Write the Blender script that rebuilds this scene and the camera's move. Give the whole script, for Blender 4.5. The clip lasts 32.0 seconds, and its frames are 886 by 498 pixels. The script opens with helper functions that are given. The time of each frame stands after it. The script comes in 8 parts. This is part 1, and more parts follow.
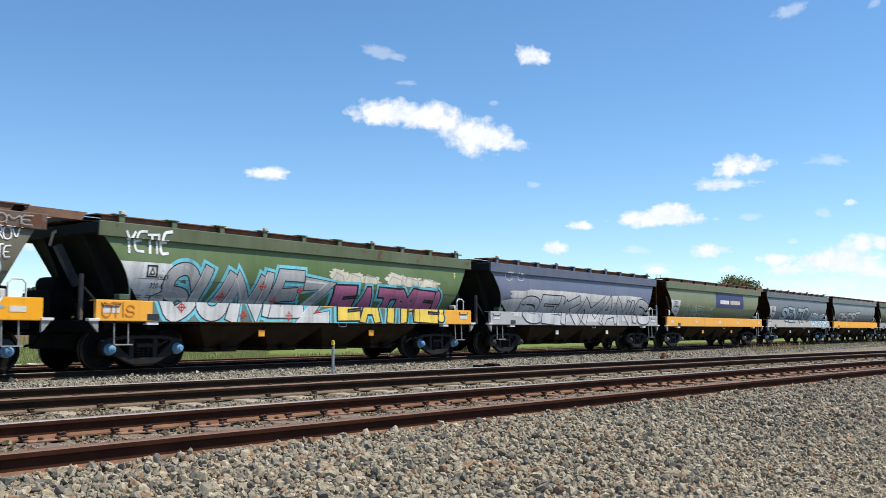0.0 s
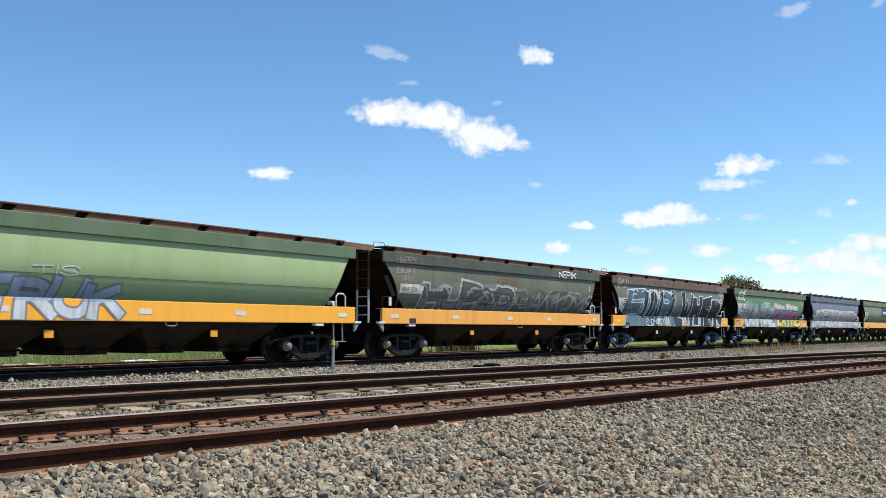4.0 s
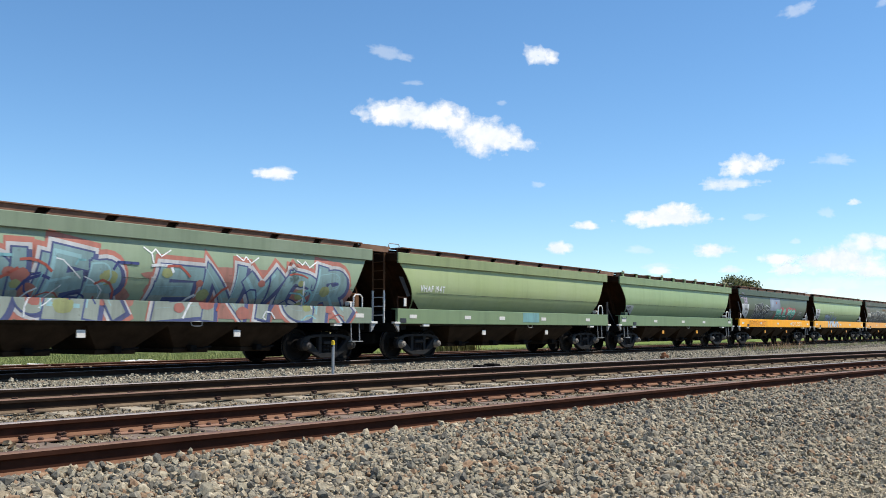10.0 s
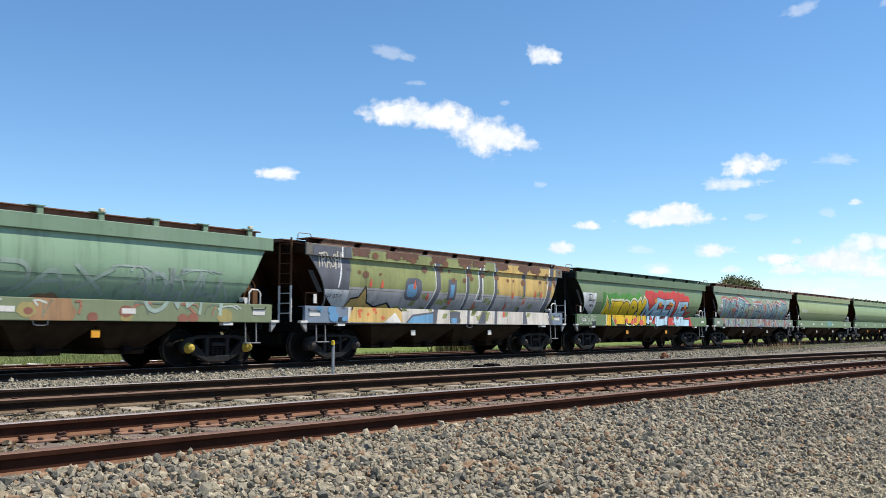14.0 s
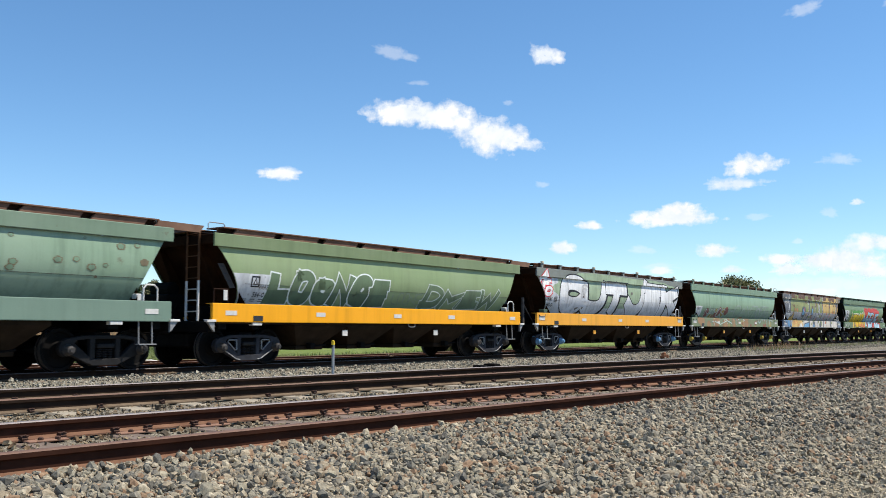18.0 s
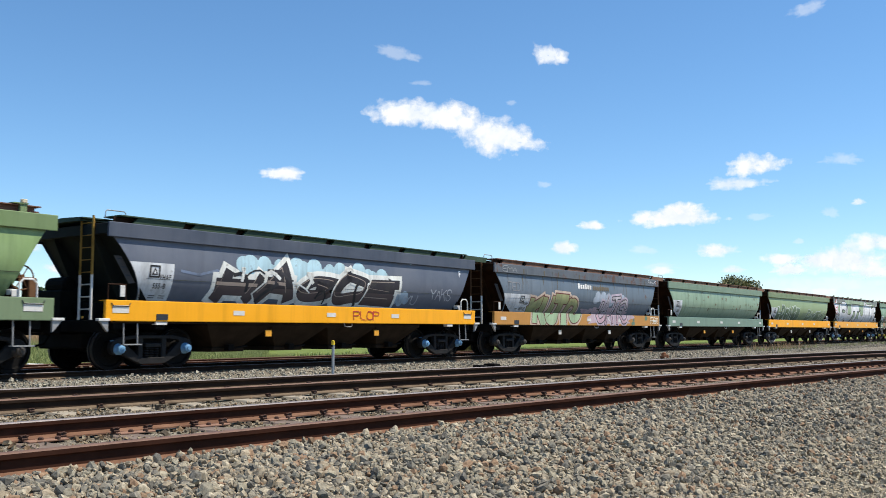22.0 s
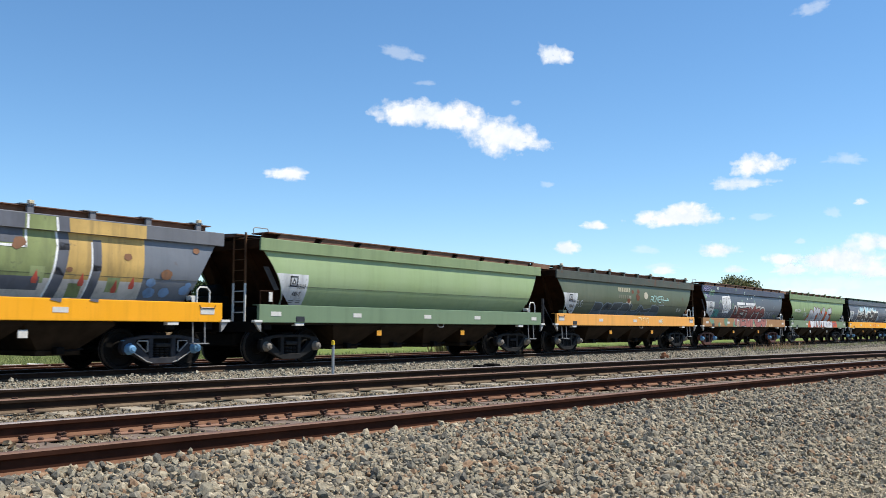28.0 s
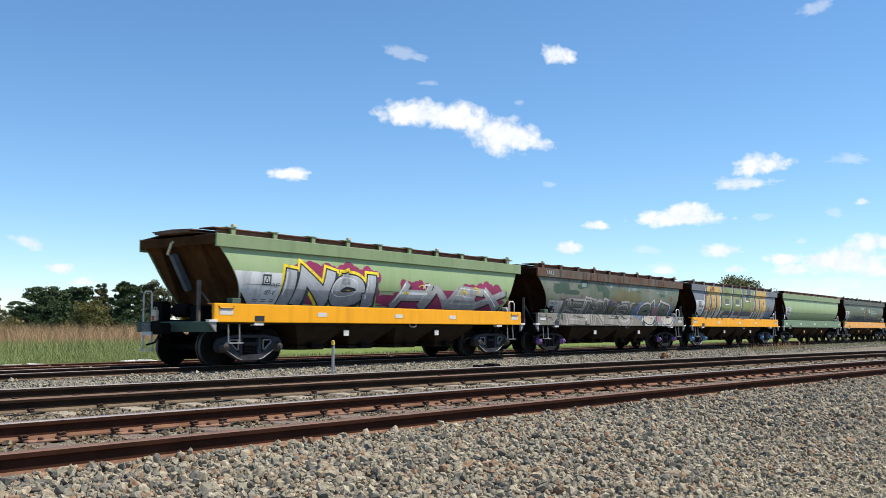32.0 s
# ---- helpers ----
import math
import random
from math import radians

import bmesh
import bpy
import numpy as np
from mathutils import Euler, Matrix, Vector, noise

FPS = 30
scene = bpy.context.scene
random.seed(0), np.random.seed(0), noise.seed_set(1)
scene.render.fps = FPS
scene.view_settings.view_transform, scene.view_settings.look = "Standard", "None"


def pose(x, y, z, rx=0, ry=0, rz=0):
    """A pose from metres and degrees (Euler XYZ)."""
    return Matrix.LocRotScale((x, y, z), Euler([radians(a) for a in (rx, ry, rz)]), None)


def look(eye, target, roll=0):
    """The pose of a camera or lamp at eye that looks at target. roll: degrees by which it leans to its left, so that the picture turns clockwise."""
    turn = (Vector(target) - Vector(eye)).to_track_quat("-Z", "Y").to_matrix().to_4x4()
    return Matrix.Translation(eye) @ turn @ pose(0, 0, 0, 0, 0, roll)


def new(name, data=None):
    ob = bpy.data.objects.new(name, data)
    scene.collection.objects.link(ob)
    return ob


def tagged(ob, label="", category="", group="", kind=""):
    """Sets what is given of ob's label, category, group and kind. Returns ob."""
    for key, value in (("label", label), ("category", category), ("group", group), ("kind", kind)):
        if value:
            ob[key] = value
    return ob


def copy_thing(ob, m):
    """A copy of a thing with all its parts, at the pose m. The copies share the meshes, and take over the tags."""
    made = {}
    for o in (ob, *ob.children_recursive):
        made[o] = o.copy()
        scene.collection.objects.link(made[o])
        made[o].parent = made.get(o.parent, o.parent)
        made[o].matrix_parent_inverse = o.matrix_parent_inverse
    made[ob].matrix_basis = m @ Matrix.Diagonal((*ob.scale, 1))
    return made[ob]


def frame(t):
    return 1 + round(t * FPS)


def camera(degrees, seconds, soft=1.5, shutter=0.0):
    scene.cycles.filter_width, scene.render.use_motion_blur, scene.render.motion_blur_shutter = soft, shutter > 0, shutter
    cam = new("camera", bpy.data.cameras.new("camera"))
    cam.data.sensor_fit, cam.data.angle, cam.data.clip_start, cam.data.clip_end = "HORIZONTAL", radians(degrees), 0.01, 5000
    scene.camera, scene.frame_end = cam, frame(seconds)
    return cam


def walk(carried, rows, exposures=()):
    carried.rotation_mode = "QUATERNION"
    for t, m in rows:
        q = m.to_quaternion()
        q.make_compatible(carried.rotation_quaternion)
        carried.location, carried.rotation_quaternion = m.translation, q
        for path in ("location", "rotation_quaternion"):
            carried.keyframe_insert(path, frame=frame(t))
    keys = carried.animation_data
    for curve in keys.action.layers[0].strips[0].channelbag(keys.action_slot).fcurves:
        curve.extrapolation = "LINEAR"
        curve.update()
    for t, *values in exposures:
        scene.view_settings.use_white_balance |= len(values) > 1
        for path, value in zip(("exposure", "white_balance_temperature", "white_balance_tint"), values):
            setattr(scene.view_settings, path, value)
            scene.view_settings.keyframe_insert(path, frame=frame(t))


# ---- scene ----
# x runs along the train's line, y away from the viewer, z = 0 on the railhead of the two near tracks.
EYE = Vector((0.0, 0.0, 0.647))
YAW, PITCH = radians(54.167), radians(5.004)
AIM = Vector((math.sin(YAW) * math.cos(PITCH), math.cos(YAW) * math.cos(PITCH), math.sin(PITCH)))
cam = camera(51.0, 32.0, soft=0.5, shutter=0.1)
walk(cam, [(0.0, look(EYE, EYE + AIM)), (32.0, look(EYE, EYE + AIM))])


# ---- letter shapes ----
GLYPHS = {}


def cut_glyphs():
    """Outlines of the built-in font's letters at several weights."""
    cu = bpy.data.curves.new("glyph", "FONT")
    cu.size, cu.resolution_u, cu.fill_mode = 1.0, 3, "FRONT"
    ob = new("glyph", cu)
    for ch in "ABCDEFGHIJKLMNOPQRSTUVWXYZ0123456789!#'-":
        for k in range(13):
            cu.body, cu.offset = ch, 0.02 * k
            bpy.context.view_layer.update()
            me = bpy.data.meshes.new_from_object(ob.evaluated_get(bpy.context.evaluated_depsgraph_get()))
            GLYPHS[(ch, k)] = ([(v.co.x, v.co.y) for v in me.vertices], [tuple(p.vertices) for p in me.polygons])
            bpy.data.meshes.remove(me)
    bpy.data.objects.remove(ob)
    bpy.data.curves.remove(cu)


cut_glyphs()


def glyph(ch, fat):
    return GLYPHS.get((ch, min(12, max(0, round(fat / 0.02)))), ([], []))


# ---- daylight ----
SUN_TO = Vector((0.42, -0.56, 1.28)).normalized()
world = bpy.data.worlds.new("world")
scene.world = world
world.use_nodes = True
wn = world.node_tree.nodes
sky = wn.new("ShaderNodeTexSky")
sky.sky_type, sky.sun_disc = "NISHITA", False
sky.sun_elevation = math.asin(SUN_TO.z)
sky.sun_rotation = math.atan2(SUN_TO.x, SUN_TO.y)
sky.air_density, sky.dust_density, sky.ozone_density, sky.altitude = 1.0, 0.0, 5.2, 900
tint = wn.new("ShaderNodeHueSaturation")
tint.inputs["Hue"].default_value, tint.inputs["Saturation"].default_value = 0.4955, 1.10
world.node_tree.links.new(sky.outputs[0], tint.inputs["Color"])
world.node_tree.links.new(tint.outputs[0], wn["Background"].inputs[0])
wn["Background"].inputs[1].default_value = 0.141
sun = new("sun", bpy.data.lights.new("sun", "SUN"))
sun.data.energy, sun.data.angle, sun.data.color = 5.3, radians(0.5), (1.0, 0.93, 0.81)
sun.matrix_basis = look(SUN_TO * 60, (0, 0, 0))
scene.view_settings.exposure = 0.22


# ---- materials ----
def nodes_of(name):
    m = bpy.data.materials.new(name)
    m.use_nodes = True
    return m, m.node_tree.nodes, m.node_tree.links, m.node_tree.nodes["Principled BSDF"]


def coords(n, l, scale=(1, 1, 1), kind="Object"):
    tc, mp = n.new("ShaderNodeTexCoord"), n.new("ShaderNodeMapping")
    mp.inputs["Scale"].default_value = scale
    l.new(tc.outputs[kind], mp.inputs[0])
    return mp.outputs[0]


def noise_tex(n, l, vec, scale, detail=4.0, rough=0.55):
    t = n.new("ShaderNodeTexNoise")
    t.inputs["Scale"].default_value, t.inputs["Detail"].default_value, t.inputs["Roughness"].default_value = scale, detail, rough
    l.new(vec, t.inputs["Vector"])
    return t.outputs["Fac"]


def ramp(n, l, fac, a, b):
    r = n.new("ShaderNodeMapRange")
    r.inputs["From Min"].default_value, r.inputs["From Max"].default_value = a, b
    l.new(fac, r.inputs["Value"])
    return r.outputs["Result"]


def mix(n, l, fac, a, b, mode="MIX"):
    x = n.new("ShaderNodeMix")
    x.data_type, x.blend_type = "RGBA", mode
    for sock, val in ((x.inputs[0], fac), (x.inputs[6], a), (x.inputs[7], b)):
        if isinstance(val, (int, float)):
            sock.default_value = val
        elif isinstance(val, tuple):
            sock.default_value = (*val[:3], 1)
        else:
            l.new(val, sock)
    return x.outputs[2]


def times(n, l, a, b):
    x = n.new("ShaderNodeMath")
    x.operation = "MULTIPLY"
    for sock, val in zip(x.inputs, (a, b)):
        if isinstance(val, (int, float)):
            sock.default_value = val
        else:
            l.new(val, sock)
    return x.outputs[0]


def bump(n, l, bs, height, strength, dist):
    b = n.new("ShaderNodeBump")
    b.inputs["Strength"].default_value, b.inputs["Distance"].default_value = strength, dist
    l.new(height, b.inputs["Height"])
    l.new(b.outputs[0], bs.inputs["Normal"])


def shift(c, k):
    return tuple(min(1.0, max(0.0, v * k)) for v in c)


def paint(name, col, rust=0.3, rough=0.5, streak=0.5, rustcol=(0.13, 0.055, 0.028), fade=0.25):
    """Weathered vehicle paint: faded patches, vertical dirt streaks, rust spots."""
    m, n, l, bs = nodes_of(name)
    v = coords(n, l)
    big = ramp(n, l, noise_tex(n, l, v, 0.55, 5), 0.35, 0.68)
    c = mix(n, l, big, col, tuple(x + (0.42 - x) * fade * 0.55 for x in shift(col, 1.08)))
    vs = coords(n, l, (2.6, 2.6, 0.16))
    st = ramp(n, l, noise_tex(n, l, vs, 1.5, 6, 0.65), 0.47, 0.8)
    c = mix(n, l, times(n, l, st, streak), c, shift(col, 0.42))
    sp = ramp(n, l, noise_tex(n, l, v, 2.3, 8, 0.62), 0.72 - 0.2 * rust, 0.8 - 0.2 * rust)
    c = mix(n, l, times(n, l, sp, min(1.0, 0.45 + rust)), c, rustcol)
    fine = noise_tex(n, l, v, 38, 3)
    c = mix(n, l, 0.10, c, mix(n, l, fine, shift(col, 0.5), shift(col, 1.6)))
    l.new(c, bs.inputs["Base Color"])
    bs.inputs["Specular IOR Level"].default_value = 0.24
    rr = ramp(n, l, big, -1.5, 2.5)
    l.new(rr, bs.inputs["Roughness"])
    bump(n, l, bs, noise_tex(n, l, v, 1.7, 3), 0.12, 0.05)
    return m


def plain(name, col, rough=0.6, metal=0.0, var=0.25, scale=9.0, relief=0.0, second=None, gloss=0.3):
    m, n, l, bs = nodes_of(name)
    v = coords(n, l)
    f = noise_tex(n, l, v, scale, 6, 0.6)
    c = mix(n, l, ramp(n, l, f, 0.3, 0.7), shift(col, 1 - var), second or shift(col, 1 + var))
    g = noise_tex(n, l, v, scale * 7, 3)
    c = mix(n, l, 0.25, c, mix(n, l, g, shift(col, 0.55), shift(col, 1.5)))
    l.new(c, bs.inputs["Base Color"])
    bs.inputs["Roughness"].default_value, bs.inputs["Metallic"].default_value = rough, metal
    bs.inputs["Specular IOR Level"].default_value = gloss
    if relief:
        bump(n, l, bs, g, 0.5, relief)
    return m


def stones(name, cols, rough=0.9):
    """Crushed rock: each stone takes its own tint, with grain on it."""
    m, n, l, bs = nodes_of(name)
    geo = n.new("ShaderNodeNewGeometry")
    cr = n.new("ShaderNodeValToRGB")
    cr.color_ramp.interpolation = "CONSTANT"
    el = cr.color_ramp.elements
    while len(el) < len(cols):
        el.new(0.5)
    for i, c in enumerate(cols):
        el[i].position, el[i].color = i / len(cols), (*c, 1)
    l.new(geo.outputs["Random Per Island"], cr.inputs[0])
    v = coords(n, l)
    f = noise_tex(n, l, v, 40, 5, 0.65)
    c = mix(n, l, ramp(n, l, f, 0.35, 0.7), mix(n, l, 1.0, cr.outputs[0], (0.5, 0.48, 0.46), "MULTIPLY"), cr.outputs[0])
    l.new(c, bs.inputs["Base Color"])
    bs.inputs["Roughness"].default_value = rough
    bs.inputs["Specular IOR Level"].default_value = 0.2
    bump(n, l, bs, noise_tex(n, l, v, 90, 3), 0.35, 0.01)
    return m


RUST = plain("rust_brown_steel", (0.11, 0.050, 0.022), 0.85, 0, 0.4, 1.6, 0.004, (0.21, 0.10, 0.042))
RUST_DARK = plain("shaded_rust_curb", (0.035, 0.018, 0.012), 0.9, 0, 0.4, 3.0, 0.0, None, 0.1)
ROOF_RUST = plain("rusted_roof_steel", (0.15, 0.075, 0.05), 0.85, 0, 0.35, 2.0, 0.003, (0.24, 0.14, 0.09))
# Grimy underframe steels sit near black to deepen the shade beneath the wagons.
DARK = plain("grimy_shade_black_steel", (0.007, 0.0062, 0.0058), 0.85, 0, 0.4, 5.0, 0.003, None, 0.08)
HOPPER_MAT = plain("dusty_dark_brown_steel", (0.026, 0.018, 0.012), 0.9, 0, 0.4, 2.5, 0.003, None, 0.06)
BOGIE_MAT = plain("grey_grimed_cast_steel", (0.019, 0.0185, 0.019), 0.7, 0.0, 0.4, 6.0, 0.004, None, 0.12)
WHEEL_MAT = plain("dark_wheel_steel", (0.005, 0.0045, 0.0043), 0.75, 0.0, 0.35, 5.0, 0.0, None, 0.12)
TREAD = plain("worn_wheel_tread", (0.10, 0.09, 0.085), 0.5, 0.5, 0.2)
WHITE = plain("off_white_paint", (0.66, 0.65, 0.62), 0.6, 0, 0.15, 5.0)
GALV = plain("dull_grey_steel", (0.28, 0.28, 0.28), 0.6, 0.2, 0.25, 6.0)
PLATE_DARK = plain("dark_notice_plate", (0.03, 0.033, 0.04), 0.5, 0, 0.3)
YELLOW_TAG = plain("amber_reflector", (0.75, 0.33, 0.03), 0.5, 0, 0.15)
WHITE_TAG = plain("white_reflector", (0.62, 0.60, 0.56), 0.5, 0, 0.15)
# Lighter copy of the end rust: the free tail end gets full skylight.
RUST_END_OPEN = plain("skylit_brown_rust_steel", (0.045, 0.022, 0.010), 0.9, 0, 0.45, 1.4, 0.004, (0.12, 0.055, 0.02), 0.08)
PLATE_BLUE = plain("blue_grey_steel_cover", (0.10, 0.12, 0.145), 0.6, 0, 0.25, 5.0)
LADDER_YELLOW = plain("grimy_yellow_ladder", (0.30, 0.17, 0.03), 0.7, 0, 0.4, 4.0)
# Notice grey is dimmed for the shade under the overhang.
NOTICE_GREY = plain("shade_dimmed_grey_plate", (0.055, 0.048, 0.045), 0.6, 0, 0.25, 6.0)
# End rust darkened: the shade between wagons is put into its colour.
END_RUST = plain("shade_dark_rust_steel", (0.018, 0.008, 0.004), 0.9, 0, 0.45, 1.4, 0.004, (0.052, 0.021, 0.008), 0.06)
SEAM_DIRT = plain("dirt_filled_seam", (0.045, 0.05, 0.04), 0.9, 0, 0.3, 6.0)
RED_LAMP = plain("red_lens", (0.5, 0.02, 0.02), 0.25)
CREAM = plain("cream_lamp_case", (0.6, 0.52, 0.36), 0.5)
RAIL_SIDE = plain("rusted_rail_steel", (0.135, 0.066, 0.040), 0.85, 0, 0.3, 4.0, 0.002, (0.25, 0.14, 0.088), 0.12)
# Web steels are darkened: the shade below the railhead lies in their colour.
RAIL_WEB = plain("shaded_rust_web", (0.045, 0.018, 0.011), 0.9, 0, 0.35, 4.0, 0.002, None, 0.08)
RAIL_WEB_DARK = plain("shaded_black_web", (0.026, 0.016, 0.011), 0.85, 0, 0.35, 4.0, 0.002, None, 0.08)
RAIL_DARK = plain("dark_oiled_rail_steel", (0.11, 0.078, 0.052), 0.85, 0, 0.35, 4.0, 0.002, (0.23, 0.17, 0.115), 0.12)
RAIL_TOP_BRIGHT = plain("polished_railhead", (0.22, 0.19, 0.18), 0.5, 0.35, 0.2, 8.0)
RAIL_TOP_RUST = plain("rusted_railhead", (0.15, 0.085, 0.06), 0.7, 0.1, 0.25, 8.0)
CONCRETE = plain("dusty_concrete", (0.31, 0.265, 0.20), 0.9, 0, 0.2, 6.0, 0.003)
TIMBER = plain("weathered_sleeper_timber", (0.16, 0.12, 0.095), 0.95, 0, 0.35, 5.0, 0.006)
CLIP = plain("rusted_clip_steel", (0.07, 0.036, 0.025), 0.85, 0, 0.4)
BASEPLATE = plain("orange_rust_plate", (0.25, 0.14, 0.095), 0.9, 0, 0.4, 7.0)
STONE_NEAR = stones("grey_brown_crushed_rock", [(0.415, 0.356, 0.259), (0.298, 0.269, 0.213), (0.448, 0.373, 0.265), (0.179, 0.168, 0.143), (0.373, 0.309, 0.219), (0.512, 0.448, 0.329), (0.331, 0.302, 0.230), (0.345, 0.228, 0.143), (0.262, 0.242, 0.195), (0.422, 0.373, 0.270)])
STONE_FINE = stones("fine_tan_gravel", [(0.526, 0.444, 0.306), (0.439, 0.376, 0.262), (0.596, 0.503, 0.349), (0.333, 0.299, 0.226), (0.508, 0.428, 0.291), (0.648, 0.563, 0.394)])
STONE_MID = stones("pale_grey_ballast", [(0.402, 0.367, 0.289), (0.329, 0.308, 0.248), (0.488, 0.450, 0.354), (0.196, 0.184, 0.152), (0.439, 0.402, 0.314)])
STONE_BED = stones("brown_stained_ballast", [(0.298, 0.228, 0.147), (0.217, 0.173, 0.114), (0.366, 0.295, 0.200), (0.126, 0.100, 0.071), (0.309, 0.256, 0.171), (0.252, 0.166, 0.095)])


def ground_material():
    m, n, l, bs = nodes_of("earth_and_fine_gravel")
    v = coords(n, l)
    a = noise_tex(n, l, v, 26, 8, 0.7)
    b = noise_tex(n, l, v, 0.7, 5)
    # low base tone holds the shade between stones in its colour
    c = mix(n, l, ramp(n, l, a, 0.3, 0.7), (0.05, 0.042, 0.032), (0.15, 0.126, 0.095))
    c = mix(n, l, times(n, l, ramp(n, l, b, 0.4, 0.7), 0.4), c, (0.16, 0.14, 0.11))
    cell, gap = n.new("ShaderNodeTexVoronoi"), n.new("ShaderNodeTexVoronoi")
    gap.feature = "DISTANCE_TO_EDGE"
    for t in (cell, gap):
        t.inputs["Scale"].default_value = 34.0
        l.new(v, t.inputs["Vector"])
    tone = n.new("ShaderNodeSeparateColor")
    l.new(cell.outputs["Color"], tone.inputs[0])
    chip = mix(n, l, tone.outputs[0], (0.20, 0.175, 0.13), (0.50, 0.45, 0.345))
    chip = mix(n, l, times(n, l, tone.outputs[1], 0.5), chip, (0.25, 0.215, 0.165))
    # cell edges fall back to that shade tone
    c = mix(n, l, ramp(n, l, gap.outputs["Distance"], 0.08, 0.24), c, chip)
    geo, sep = n.new("ShaderNodeNewGeometry"), n.new("ShaderNodeSeparateXYZ")
    l.new(geo.outputs["Position"], sep.inputs[0])
    field = ramp(n, l, sep.outputs["Y"], 24.6, 26.5)
    g = mix(n, l, ramp(n, l, noise_tex(n, l, v, 1.3, 6), 0.3, 0.7), (0.10, 0.15, 0.03), (0.19, 0.22, 0.065))
    far = ramp(n, l, sep.outputs["Y"], 60.0, 130.0)
    g = mix(n, l, far, g, (0.16, 0.14, 0.06))
    l.new(mix(n, l, field, c, g), bs.inputs["Base Color"])
    bs.inputs["Roughness"].default_value = 0.95
    bs.inputs["Specular IOR Level"].default_value = 0.1
    bump(n, l, bs, gap.outputs["Distance"], 0.8, 0.02)
    return m


def leaf_material(name, a, b):
    m, n, l, bs = nodes_of(name)
    geo = n.new("ShaderNodeNewGeometry")
    l.new(mix(n, l, geo.outputs["Random Per Island"], a, b), bs.inputs["Base Color"])
    bs.inputs["Roughness"].default_value = 0.7
    bs.inputs["Specular IOR Level"].default_value = 0.2
    return m


def cloud_material():
    """Soft white vapour on a far backdrop: ragged, thinning towards its rim."""
    m, n, l, bs = nodes_of("cloud_vapour")
    n.remove(bs)
    at = n.new("ShaderNodeAttribute")
    at.attribute_name = "core"
    oi = n.new("ShaderNodeObjectInfo")
    tc = n.new("ShaderNodeTexCoord")
    off = n.new("ShaderNodeVectorMath")
    off.operation = "MULTIPLY_ADD"
    comb = n.new("ShaderNodeCombineXYZ")
    for k in range(3):
        l.new(oi.outputs["Random"], comb.inputs[k])
    l.new(comb.outputs[0], off.inputs[0])
    off.inputs[1].default_value = (4000, 2000, 3000)
    l.new(tc.outputs["Object"], off.inputs[2])
    f = noise_tex(n, l, off.outputs[0], 0.016, 9, 0.62)
    f2 = noise_tex(n, l, off.outputs[0], 0.006, 4, 0.5)
    add = n.new("ShaderNodeMath")
    add.operation = "MULTIPLY_ADD"
    l.new(f, add.inputs[0])
    add.inputs[1].default_value = 1.25
    l.new(at.outputs["Fac"], add.inputs[2])
    dens = ramp(n, l, add.outputs[0], 0.82, 1.22)
    # clouds glow; sunlit white and grey shading are mottled into the emission colour
    em = n.new("ShaderNodeEmission")
    tone = mix(n, l, ramp(n, l, f2, 0.35, 0.65), (0.84, 0.89, 0.96), (1.0, 0.995, 0.98))
    l.new(mix(n, l, ramp(n, l, f, 0.30, 0.56), (0.74, 0.82, 0.93), tone), em.inputs[0])
    em.inputs[1].default_value = 0.94
    tr = n.new("ShaderNodeBsdfTransparent")
    ms = n.new("ShaderNodeMixShader")
    l.new(times(n, l, dens, oi.outputs["Alpha"]), ms.inputs[0])
    l.new(tr.outputs[0], ms.inputs[1])
    l.new(em.outputs[0], ms.inputs[2])
    l.new(ms.outputs[0], n["Material Output"].inputs[0])
    return m


GROUND = ground_material()
CLOUD = cloud_material()
GRASS_GREEN = leaf_material("green_grass_blades", (0.20, 0.24, 0.08), (0.29, 0.315, 0.125))
GRASS_DRY = leaf_material("dry_seed_grass", (0.33, 0.20, 0.10), (0.54, 0.36, 0.21))
LEAF_DARK = leaf_material("dark_conifer_leaves", (0.030, 0.052, 0.022), (0.085, 0.115, 0.048))
LEAF_GUM = leaf_material("olive_gum_leaves", (0.06, 0.066, 0.028), (0.15, 0.14, 0.065))
LEAF_FAR = leaf_material("pale_olive_leaves", (0.15, 0.155, 0.075), (0.27, 0.25, 0.125))
LEAF_YELLOW = leaf_material("yellow_green_leaves", (0.085, 0.09, 0.03), (0.20, 0.175, 0.06))
BARK = plain("grey_brown_bark", (0.10, 0.08, 0.06), 0.95, 0, 0.4, 4.0, 0.01)


# ---- mesh helpers ----
def part(name, bm, material, parent=None, label="", smooth=False):
    me = bpy.data.meshes.new(name)
    if isinstance(bm, bmesh.types.BMesh):
        bm.to_mesh(me)
        bm.free()
    else:
        me.from_pydata(*bm)
    for mt in material if isinstance(material, (list, tuple)) else (material,):
        me.materials.append(mt)
    if smooth:
        me.polygons.foreach_set("use_smooth", [True] * len(me.polygons))
    ob = new(name, me)
    ob.parent = parent
    if label:
        tagged(ob, label)
    return ob


def box(bm, x0, x1, y0, y1, z0, z1, bev=0.0):
    g = bmesh.ops.create_cube(bm, size=1.0)["verts"]
    bmesh.ops.scale(bm, vec=(x1 - x0, y1 - y0, z1 - z0), verts=g)
    bmesh.ops.translate(bm, vec=((x0 + x1) / 2, (y0 + y1) / 2, (z0 + z1) / 2), verts=g)
    if bev:
        e = list({e for v in g for e in v.link_edges})
        bmesh.ops.bevel(bm, geom=e, offset=bev, segments=1, affect="EDGES")
    return bm


